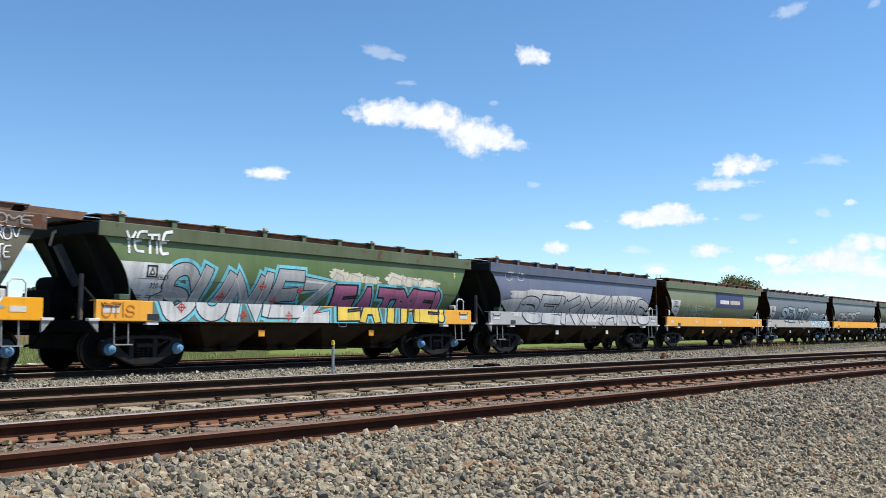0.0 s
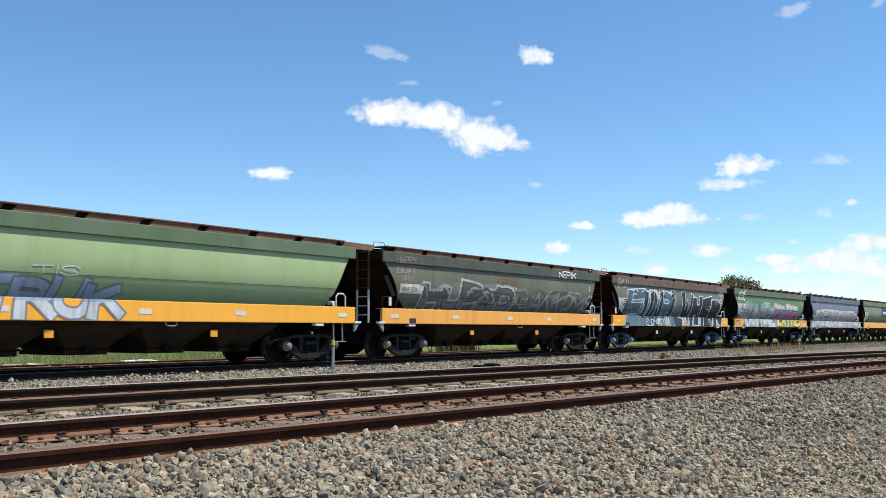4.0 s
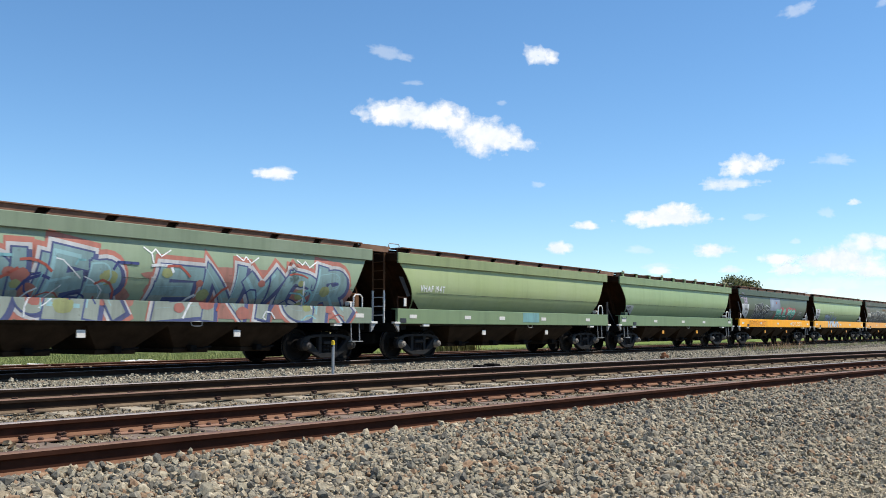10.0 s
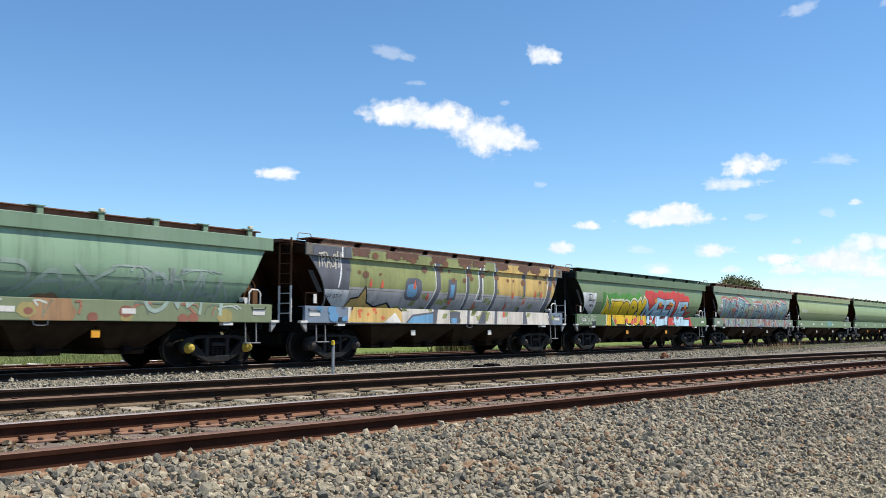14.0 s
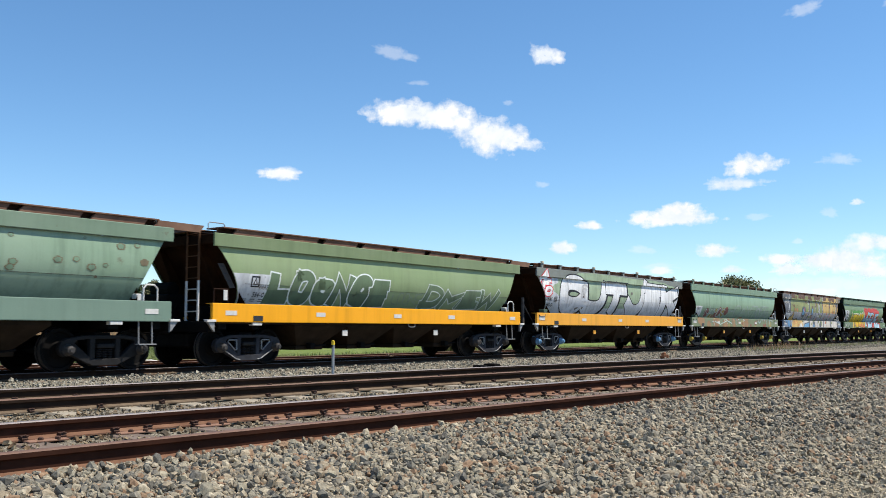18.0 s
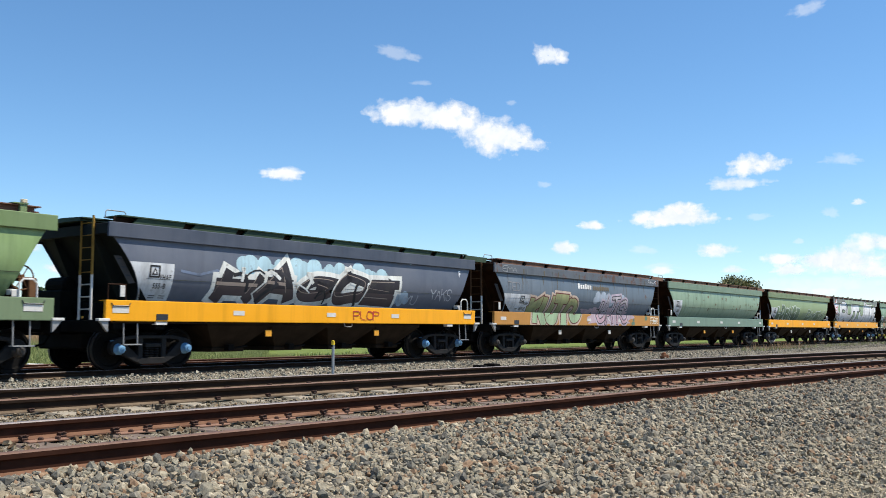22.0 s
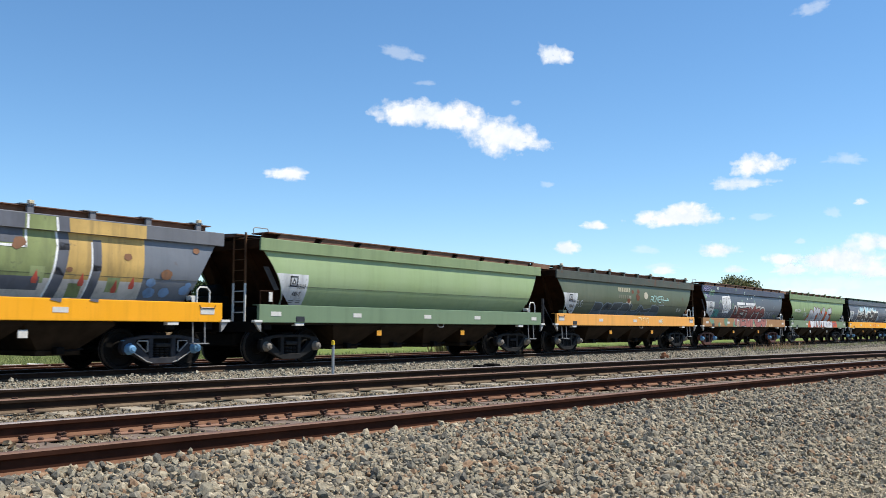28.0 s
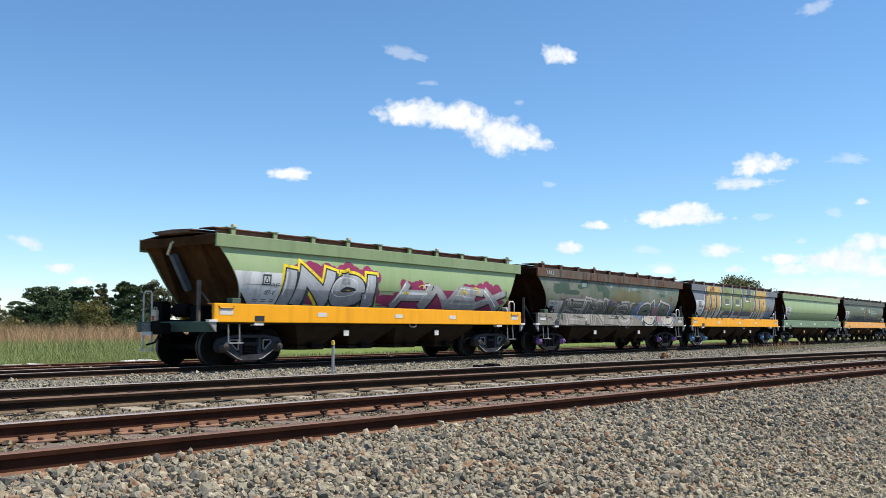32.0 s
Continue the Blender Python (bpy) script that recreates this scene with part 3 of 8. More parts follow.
def build_grass():
    blades("field_grass", 26000, wedge(26.1, 32, 1.2, 0.50, 1.0), 0.20, 0.012, GRASS_GREEN, "green knee-high field grass", 31)
    blades("field_grass", 30000, wedge(31, 42, 1.0, 0.50, 0.95), 0.42, 0.014, GRASS_GREEN, "green waist-high field grass", 38)
    blades("field_grass", 26000, wedge(41, 56, 1.0, 0.49, 0.95), 0.75, 0.018, GRASS_GREEN, "tall green weeds in the field", 39)
    blades("field_grass", 16000, wedge(26.1, 32, 1.3, 1.0, 3.2), 0.20, 0.035, GRASS_GREEN, "green grass along the siding", 32)
    blades("dry_grass", 24000, wedge(50, 66, 0.9, 0.46, 0.86), 1.5, 0.014, GRASS_DRY, "tall dry reddish seeding grass at the field's back", 33)
    blades("trackside_weeds", 900, lambda rs, n: np.array([(a, b, ground_z(a, b)) for a, b in zip(rs.uniform(44, 88, n), rs.uniform(13.5, 15.6, n))]), 0.17, 0.022, GRASS_GREEN, "straggling weeds beside the train's track", 34)
    blades("trackside_weeds", 300, lambda rs, n: np.array([(a, b, ground_z(a, b)) for a, b in zip(rs.uniform(46, 56, n), rs.uniform(14.0, 15.6, n))]), 0.30, 0.018, GRASS_DRY, "dry brown reeds beside the train's track", 35)
    blades("weed_tuft", 500, lambda rs, n: np.array([(a, b, ground_z(a, b)) for a, b in zip(rs.normal(36.5, 0.7, n), rs.normal(25.6, 0.25, n))]), 0.8, 0.05, LEAF_YELLOW, "yellow-green weed clump beyond the tracks", 36)
    blades("weed_tuft", 160, lambda rs, n: np.array([(a, b, ground_z(a, b)) for a, b in zip(rs.normal(10.6, 0.5, n), rs.normal(11.9, 0.35, n))]), 0.10, 0.02, GRASS_GREEN, "low green weeds in the ballast", 37)


build_grass()


def tree(name, x, y, height, spread, leaf, label, seed, trunk=0.22, kind="round", clumps=70, leaves=60):
    """Tapered trunk, forking limbs and a ragged crown of small leaves in clumps."""
    rnd, rs = random.Random(seed), np.random.RandomState(seed)
    z0 = ground_z(x, y) - 0.05
    t = empty(name, pose(x, y, z0))
    bm = bmesh.new()
    r = height * 0.028
    top = height * (0.55 if kind != "flat" else 0.62)
    def limb(p, q, ra, rb):
        p, q = Vector(p), Vector(q)
        mid = (p + q) / 2 + Vector((rnd.uniform(-1, 1), rnd.uniform(-1, 1), 0)) * (q - p).length * 0.08
        ring = []
        for c, rr in ((p, ra), (mid, (ra + rb) / 2), (q, rb)):
            ring.append([bm.verts.new(c + Vector((rr * math.cos(k), rr * math.sin(k), 0))) for k in (0, 1.05, 2.09, 3.14, 4.19, 5.24)])
        for a, b in zip(ring, ring[1:]):
            for k in range(6):
                bm.faces.new((a[k], a[(k + 1) % 6], b[(k + 1) % 6], b[k]))
    limb((0, 0, 0), (0.1, 0, height * trunk), r, r * 0.8)
    centres = []
    for k in range(9):
        a = k * 2.4 + rnd.uniform(-0.3, 0.3)
        d = spread * rnd.uniform(0.45, 0.95)
        q = (d * math.cos(a), d * math.sin(a), top * rnd.uniform(0.7, 1.25))
        limb((0.1, 0, height * trunk * rnd.uniform(0.8, 1.0)), q, r * 0.55, r * 0.12)
        centres.append(q)
    part("trunk", bm, BARK, t, "grey-brown trunk and limbs")
    vs, fs = [], []
    for k in range(clumps):
        a, d = rnd.uniform(0, 6.283), math.sqrt(rnd.uniform(0.0, 1.0))
        dome = math.sqrt(max(1 - d * d, 0.0))
        inner = k % 3 == 0
        if kind == "flat":
            # layered foliage under a broad dome
            tier = rnd.uniform(0.12, 1.0)
            reach = (1.0 if tier < 0.55 else math.sqrt(max(1 - ((tier - 0.55) / 0.5) ** 2, 0.05))) * (0.72 if inner else rnd.choice((1.0, 1.0, 1.12)))
            c = np.array([d * spread * reach * math.cos(a), d * spread * reach * math.sin(a), height * tier * 0.95])
            cr, squash = spread * rnd.uniform(0.15, 0.30), 0.30
        else:
            c = np.array([d * spread * math.cos(a), d * spread * math.sin(a), height * (0.10 + 0.82 * dome * rnd.uniform(0.1, 1.0) ** 0.6)]) * (np.array([0.8, 0.8, 0.88]) if inner else 1)
            cr, squash = spread * rnd.uniform(0.14, 0.26), 0.8
        p = rs.normal(size=(leaves, 3))
        p = p / np.linalg.norm(p, axis=1, keepdims=True) * rs.uniform(0.2, 1.0, (leaves, 1)) ** 0.5 * cr * np.array([1.1, 1.1, squash])
        u = rs.normal(size=(leaves, 3))
        u /= np.linalg.norm(u, axis=1, keepdims=True)
        w = np.cross(u, rs.normal(size=(leaves, 3)))
        w /= np.linalg.norm(w, axis=1, keepdims=True)
        sz = height * rs.uniform(0.011, 0.022, (leaves, 1)) * (2.8 if inner else 1.0)
        q = c + p
        i = len(vs)
        vs += np.stack([q - u * sz, q + w * sz * 0.6, q + u * sz, q - w * sz * 0.6], 1).reshape(-1, 3).tolist()
        fs += [(i + 4 * b, i + 4 * b + 1, i + 4 * b + 2, i + 4 * b + 3) for b in range(leaves)]
    part("crown", (vs, [], fs), leaf, t, "ragged leafy crown")
    tagged(t, label, "tree", "trees behind the field")


def spot(az, dist):
    a = radians(az)
    return dist * math.sin(a), dist * math.cos(a)


def build_trees():
    for az, dist, h, sp, leaf, kind, lb, sd, cl, lv in (
            (31.17, 160, 8.69, 4.68, LEAF_DARK, "flat", "dark spreading cypress with layered foliage", 1, 170, 90),
            (29.62, 158, 6.33, 1.93, LEAF_DARK, "flat", "low dark cypress limbed to the ground", 2, 60, 80),
            (32.77, 170, 8.76, 1.88, LEAF_DARK, "flat", "dark cypress behind the field", 3, 70, 80),
            (33.95, 165, 10.12, 1.89, LEAF_GUM, "round", "olive gum tree behind the field", 4, 90, 90),
            (33.49, 150, 6.76, 3.42, LEAF_YELLOW, "round", "low yellow-green bush behind dry grass", 5, 110, 80),
            (35.38, 160, 9.36, 2.84, LEAF_DARK, "flat", "dark cypress with layered limbs behind the field", 6, 120, 90),
            (36.87, 168, 11.85, 3.29, LEAF_GUM, "round", "tall olive gum tree behind the field", 7, 130, 90),
            (28.44, 155, 7.78, 1.64, LEAF_GUM, "round", "grey-leaved gum at the field edge", 8, 34, 60),
            (29.33, 150, 4.21, 2.38, LEAF_YELLOW, "round", "low scrub at the field edge", 9, 60, 70),
            (39.32, 162, 10.20, 4.28, LEAF_DARK, "flat", "dark cypress behind the field", 10, 110, 70),
            (42.55, 166, 10.46, 4.73, LEAF_GUM, "round", "olive gum tree behind the field", 11, 90, 70),
            (71.75, 245, 15.7, 8.6, LEAF_FAR, "round", "broad olive gum tree beyond the line", 12, 620, 90),
            (36.10, 150, 4.70, 3.84, LEAF_DARK, "round", "dark undergrowth behind the dry grass", 13, 90, 70),
            (31.50, 156, 6.34, 3.84, LEAF_DARK, "round", "dark undergrowth below the cypress", 14, 90, 70),
            (34.57, 166, 7.34, 5.20, LEAF_DARK, "round", "dark green shrubs behind the field", 15, 110, 70),
            (29.30, 164, 5.42, 3.52, LEAF_DARK, "round", "dark undergrowth at the field edge", 16, 80, 70),
            (32.85, 172, 9.24, 3.89, LEAF_DARK, "flat", "dark cypress standing behind the gums", 17, 110, 80)):
        x, y = spot(az, dist)
        tree("tree", x, y, h, sp, leaf, lb, sd, 0.2, kind, cl, lv)


build_trees()


# ---- clouds ----
CLOUDS = []


def cloud(az, el, wide, high, drift, seed, density=1.0, ragged=0.22, slope=0.0, dist=3600.0):
    """A cloud far behind everything: a ragged outline, dense within and thin at its rim."""
    rnd = random.Random(seed)
    w, h = dist * math.tan(radians(wide)) / 2 * 1.22, dist * math.tan(radians(high)) / 2 * 1.35
    ph = [rnd.uniform(0, 6.28) for _ in range(5)]
    rings, n = 9, 56
    vs, core, fs = [(0, 0, 0)], [0.55], []
    for j in range(1, rings + 1):
        t = j / rings
        for i in range(n):
            a = 2 * math.pi * i / n
            r = 1 + ragged * (0.6 * math.sin(3 * a + ph[0]) + 0.4 * math.sin(7 * a + ph[1]) + 0.3 * math.sin(13 * a + ph[2])) * t
            x, y = w * t * r * math.cos(a), h * t * r * math.sin(a) * (1.0 if math.sin(a) > 0 else 0.82)
            vs.append((x, y - slope * x, 0))
            core.append(0.55 * (1 - t) + 0.55 * (1 - t * t) * 0.6 - 0.12 * t)
    for i in range(n):
        fs.append((0, 1 + i, 1 + (i + 1) % n))
        for j in range(rings - 1):
            a, b = 1 + j * n + i, 1 + j * n + (i + 1) % n
            fs.append((a, a + n, b + n, b))
    ob = part("cloud", (vs, [], fs), CLOUD, smooth=True)
    at = ob.data.attributes.new("core", "FLOAT", "POINT")
    at.data.foreach_set("value", core)
    ob.color = (1, 1, 1, density if density > 0.72 else density * 0.5)
    tagged(ob, "small white fair-weather cloud in a blue sky" if density > 0.7 else "thin white wisp of cloud", "cloud", "clouds", "structure")
    ob.visible_shadow = False
    CLOUDS.append((ob, az, el, drift, dist))
    return ob


def sky_pose(az, el, dist):
    a, e = radians(az), radians(el)
    p = EYE + Vector((math.sin(a) * math.cos(e), math.cos(a) * math.cos(e), math.sin(e))) * dist
    return look(p, EYE) @ pose(0, 0, 0, 0, 180, 0)


def build_clouds():
    for az, el, wd, hi, dr, sd, de, rg, sl in (
            (51.3, 13.3, 5.4, 1.9, 1.66, 1, 1.0, 0.18, -0.02), (54.0, 13.0, 5.6, 2.0, 1.66, 33, 1.0, 0.16, 0.06), (56.7, 11.95, 5.6, 2.9, 1.66, 2, 1.0, 0.16, 0.10), (58.5, 11.5, 3.6, 1.4, 1.66, 25, 1.0, 0.18, 0.12),
            (60.32, 16.66, 2.3, 1.4, 1.63, 3, 0.95, 0.2, 0.2), (50.9, 16.9, 3.2, 0.9, 1.36, 4, 0.6, 0.25, 0.2), (52.43, 15.14, 1.5, 0.42, 1.37, 5, 0.5, 0.2, 0.0),
            (43.8, 9.47, 2.8, 0.95, 1.3, 6, 0.95, 0.2, 0.05), (72.8, 9.6, 3.8, 1.5, 1.12, 7, 1.0, 0.2, -0.05), (71.4, 8.6, 3.9, 0.9, 1.12, 8, 0.8, 0.25, 0.0),
            (77.3, 9.65, 2.3, 0.8, 1.09, 9, 0.7, 0.25, 0.05), (67.9, 6.7, 6.5, 1.35, 1.08, 10, 1.0, 0.18, 0.0), (68.4, 7.2, 3.0, 1.0, 1.08, 11, 1.0, 0.2, 0.0),
            (63.07, 6.34, 2.0, 0.65, 0.96, 12, 0.95, 0.2, 0.05), (61.4, 5.0, 1.9, 1.0, 0.86, 13, 0.9, 0.25, 0.0), (70.4, 4.7, 2.9, 0.95, 0.6, 14, 0.95, 0.2, 0.0),
            (74.1, 4.1, 2.7, 0.75, 0.39, 15, 0.9, 0.2, 0.0), (66.3, 4.8, 1.9, 0.55, 0.61, 16, 0.6, 0.25, 0.1), (77.6, 3.9, 5.4, 2.0, 0.26, 17, 0.95, 0.22, 0.0),
            (79.3, 4.9, 3.6, 1.2, 0.25, 18, 0.85, 0.2, 0.0), (76.8, 6.7, 1.1, 0.7, 0.58, 19, 0.6, 0.25, 0.1), (75.8, 18.2, 2.3, 0.9, 1.42, 20, 0.7, 0.25, -0.2),
            (60.2, 8.9, 1.1, 0.45, 0.97, 21, 0.6, 0.2, 0.0), (72.8, 6.6, 1.7, 0.5, 0.66, 22, 0.5, 0.25, 0.0), (31.7, 3.5, 2.0, 0.75, 0.19, 23, 0.9, 0.2, 0.0),
            (29.9, 4.9, 2.0, 1.0, 0.25, 24, 0.75, 0.25, 0.3), (33.0, 2.8, 1.6, 0.65, 0.13, 26, 0.75, 0.2, 0.0), (67.2, 3.8, 2.5, 0.5, 0.41, 27, 0.6, 0.22, 0.0),
            (75.9, 2.6, 9.0, 1.1, 0.13, 28, 0.6, 0.2, 0.0), (75.1, 5.1, 0.8, 0.4, 0.46, 29, 0.7, 0.2, 0.0), (80.2, 18.0, 0.9, 0.7, 1.4, 30, 0.6, 0.2, -0.3), (58.0, 13.9, 0.7, 0.4, 1.6, 31, 0.5, 0.2, 0.0), (71.4, 3.55, 1.6, 0.6, 0.4, 41, 0.8, 0.25, 0.0),
            (67.3, 3.55, 1.9, 0.55, 0.4, 42, 0.75, 0.25, 0.0), (75.6, 2.15, 3.4, 0.6, 0.15, 43, 0.74, 0.25, 0.0), (78.3, 7.2, 0.8, 0.45, 0.6, 44, 0.74, 0.2, 0.0),
            (74.6, 3.5, 2.2, 0.9, 0.26, 45, 0.9, 0.3, 0.0), (76.2, 4.0, 2.6, 1.0, 0.26, 46, 0.95, 0.3, 0.0), (79.0, 3.2, 2.8, 1.0, 0.26, 47, 0.9, 0.3, 0.0)):
        cloud(az, el, wd, hi, dr, sd, de, rg, sl)


build_clouds()


# ---- the grain train ----
PITCH_M, HALF = 14.66, 6.75
FLANK = ((2.79, 1.370), (2.62, 1.393), (2.45, 1.407), (2.25, 1.411), (2.08, 1.396), (1.92, 1.357), (1.76, 1.295), (1.61, 1.212), (1.47, 1.112))
CUTS = tuple(z for z, _ in FLANK)


def side_y(z, below):
    """Half-width of the flank at the height z; below tells the chord from the sheet under it at a step."""
    if z > 2.79 or (z == 2.79 and not below):
        return 1.45
    if z < 1.47 or (z == 1.47 and below):
        return 1.45
    pts = FLANK
    for (za, ya), (zb, yb) in zip(pts, pts[1:]):
        if zb <= z <= za:
            return ya + (yb - ya) * (za - z) / (za - zb)
    return 1.45


def end_inset(z, s=-1):
    """How far the hopper's sloping end lies inside the chord's end at the height z; the trailing end slopes further in."""
    t = min(max((2.79 - z) / 1.32, 0), 1)
    return 0.18 + 0.76 * (1 - (1 - t) ** 1.4) if s < 0 else 0.20 + 0.62 * (1 - (1 - t) ** 1.5)


def shell_part(w, mat):
    """The two curved flanks of the grain hopper with their sloping ends."""
    for s in (-1, 1):
        bm = bmesh.new()
        rows = []
        for z, y in FLANK:
            e, g = HALF - end_inset(z), HALF - end_inset(z, 1)
            rows.append([bm.verts.new((x, s * y, z)) for x in (-e, -4.4, -2.2, 0, 2.2, 4.4, g)])
        for a, b in zip(rows, rows[1:]):
            for k in range(6):
                bm.faces.new((a[k], a[k + 1], b[k + 1], b[k]))
        bmesh.ops.recalc_face_normals(bm, faces=bm.faces)
        bmesh.ops.solidify(bm, geom=bm.faces, thickness=0.02)
        for f in bm.faces:
            f.smooth = True
        for e in bm.edges:
            e.smooth = e.calc_face_angle(0) < 0.6
        part("side_sheet", bm, mat, w)
    # welded seam along the flank
    bm = box(bmesh.new(), -HALF + 1.0, HALF - 0.7, -1.372, -1.364, 1.947, 1.955)
    part("seam", bm, SEAM_DIRT, w, "thin dark welded seam")


def ends_part(w, mat):
    for s in (-1, 1):
        bm = bmesh.new()
        rows = []
        for z in (3.06, 2.79, 2.45, 2.1, 1.8, 1.47, 1.1, 0.8):
            e = HALF - (end_inset(z, s) + 0.05 if z >= 1.47 else end_inset(1.47, s) + 0.05 + (1.47 - z) * 1.05) + (0.0 if z < 2.9 else 0.24)
            y = side_y(z, True) - 0.03 if z >= 1.47 else 1.0
            rows.append([bm.verts.new((s * e, yy, z)) for yy in (-y, 0, y)])
        for a, b in zip(rows, rows[1:]):
            for k in range(2):
                bm.faces.new((a[k], a[k + 1], b[k + 1], b[k]))
        bmesh.ops.recalc_face_normals(bm, faces=bm.faces)
        part("end_sheet", bm, mat, w, "rust-brown sloping end sheet")
        bm = box(bmesh.new(), s * (HALF - 0.03) - 0.05, s * (HALF - 0.03) + 0.05, -1.40, 1.40, 2.85, 3.075, 0.008)
        part("end_chord", bm, mat, w, "rusty beam across the end's top")
        # stiffening ribs on the slope
        for yy in (-0.75, 0.75):
            bm = bmesh.new()
            prism(bm, [(s * (HALF - 0.06), 3.0), (s * (HALF - 0.1), 2.8), (s * (HALF - 0.7), 1.55), (s * (HALF - 1.0), 1.5), (s * (HALF - 0.4), 2.8)], yy - 0.03, yy + 0.03)
            part("end_rib", bm, mat, w)


def roof_parts(w, kind, mat, chordmat):
    bm = bmesh.new()
    for s in (-1, 1):
        prism(bm, [(s * 1.44, 3.085), (s * 0.62, 3.17), (s * 0.62, 3.15), (s * 1.44, 3.065)], -HALF + 0.02, HALF - 0.02, "x")
    part("roof", bm, mat, w, "rust-stained sloping steel roof")
    bm = bmesh.new()
    prism(bm, [(-0.64, 3.15), (-0.64, 3.20), (-0.74, 3.20), (-0.74, 3.225), (0.0, 3.25), (0.74, 3.225), (0.74, 3.20), (0.64, 3.20), (0.64, 3.15)], -HALF - 0.16, HALF + 0.02, "x")
    part("hatch_cover", bm, mat, w, "long hatch cover along the roof")
    # running board along the near eave, on brackets
    if kind == "A":
        for k in range(9):
            x = -HALF + 0.55 + k * 1.55
            bm = bmesh.new()
            prism(bm, [(x + 0.1, 3.08), (x + 1.40, 3.08), (x + 1.52, 3.245), (x + 0.26, 3.255)], -1.30, -1.22)
            part("hatch_side", bm, mat, w)
        # Added backing plate, dark as the shaded notches it closes off from the sky.
        bm = box(bmesh.new(), -HALF + 0.3, HALF - 0.25, -1.16, -1.13, 3.06, 3.245)
        part("roof_curb", bm, RUST_DARK, w)
        bm = box(bmesh.new(), -HALF + 0.35, HALF - 0.3, -1.34, -0.72, 3.245, 3.275, 0.004)
        part("walkway", bm, mat, w, "rusted walkway plate along the roof")
        bm = tube(bmesh.new(), [(-HALF + 0.34, -0.80, 3.23), (-HALF + 0.34, -0.80, 3.38), (-HALF + 0.38, -0.80, 3.42), (-HALF + 0.80, -0.80, 3.42), (-HALF + 0.84, -0.80, 3.38), (-HALF + 0.84, -0.80, 3.25)], 0.013)
        part("roof_handrail", bm, GALV, w, "thin steel hoop on the roof")
    else:
        bm = box(bmesh.new(), -HALF + 0.05, HALF - 0.25, -1.28, -0.75, 3.235, 3.26, 0.004)
        part("walkway", bm, mat, w, "rusted walkway plate along the roof")
        bm = box(bmesh.new(), -HALF + 0.2, HALF - 0.35, -1.2, -1.17, 3.07, 3.235)
        part("hatch_side", bm, mat, w)
        for k in range(10):
            x = -HALF + 0.62 + k * 1.36
            bm = bmesh.new()
            box(bm, x - 0.07, x + 0.07, -1.32, -1.25, 3.06, 3.27, 0.008)
            box(bm, x - 0.22, x + 0.1, -1.34, -1.0, 3.265, 3.285)
            br = part("roof_bracket", bm, chordmat, w)
            if k % 3 == 0:
                bm = box(bmesh.new(), x - 0.05, x + 0.06, -1.35, -1.26, 3.285, 3.36, 0.01)
                part("catch", bm, CREAM, br, "pale yellow catch on the bracket")


def chord_sill(w, chordmat, sillmat):
    for s in (-1, 1):
        bm = bmesh.new()
        prism(bm, [(s * 1.40, 3.10), (s * 1.45, 3.098), (s * 1.455, 3.085), (s * 1.45, 2.80), (s * 1.44, 2.785), (s * 1.40, 2.79)], -HALF, HALF, "x")
        part("top_chord", bm, chordmat, w)
        bm = bmesh.new()
        a, b = -HALF - 0.02 if s < 0 else -HALF + 1.3, HALF - 0.02
        prism(bm, [(s * 1.21, 1.465), (s * 1.45, 1.47), (s * 1.455, 1.455), (s * 1.455, 1.045), (s * 1.45, 1.03), (s * 1.37, 1.03), (s * 1.37, 1.44), (s * 1.21, 1.45)], a, b, "x")
        sl = part("side_sill", bm, [sillmat, LEDGE], w)
        for f in sl.data.polygons:
            if abs(f.normal.z) > 0.7 and f.center.z > 1.43:
                f.material_index = 1


def sill_fittings(w):
    """Recessed hand holds at the ends of the near sill and a tow eye below its middle."""
    if w.get("kindb"):
        for x in (-6.42, 6.30):
            bm = box(bmesh.new(), x - 0.20, x + 0.20, -1.463, -1.4555, 1.20, 1.36, 0.003)
            hh = part("hand_hold_plate", bm, WHITE_TAG, w, "white plate behind the hand hold")
            bm = tube(bmesh.new(), [(x - 0.23, -1.458, 1.41), (x - 0.19, -1.475, 1.345), (x + 0.19, -1.475, 1.345), (x + 0.23, -1.458, 1.41)], 0.011, 5)
            part("hand_hold", bm, PLATE_DARK, hh, "dark bent grab bar")
    bm = tube(bmesh.new(), [(0.55, -1.40, 1.03), (0.57, -1.41, 0.955), (0.64, -1.41, 0.935), (0.78, -1.41, 0.935), (0.85, -1.41, 0.955), (0.87, -1.40, 1.03)], 0.014, 5)
    part("tow_eye", bm, GALV, w, "dull steel tow eye under the sill")
    bm = box(bmesh.new(), -6.6, -2.2, -1.40, -1.375, 0.985, 1.03)
    part("sill_lip", bm, HOPPER_MAT, w, "dark lip under the sill")


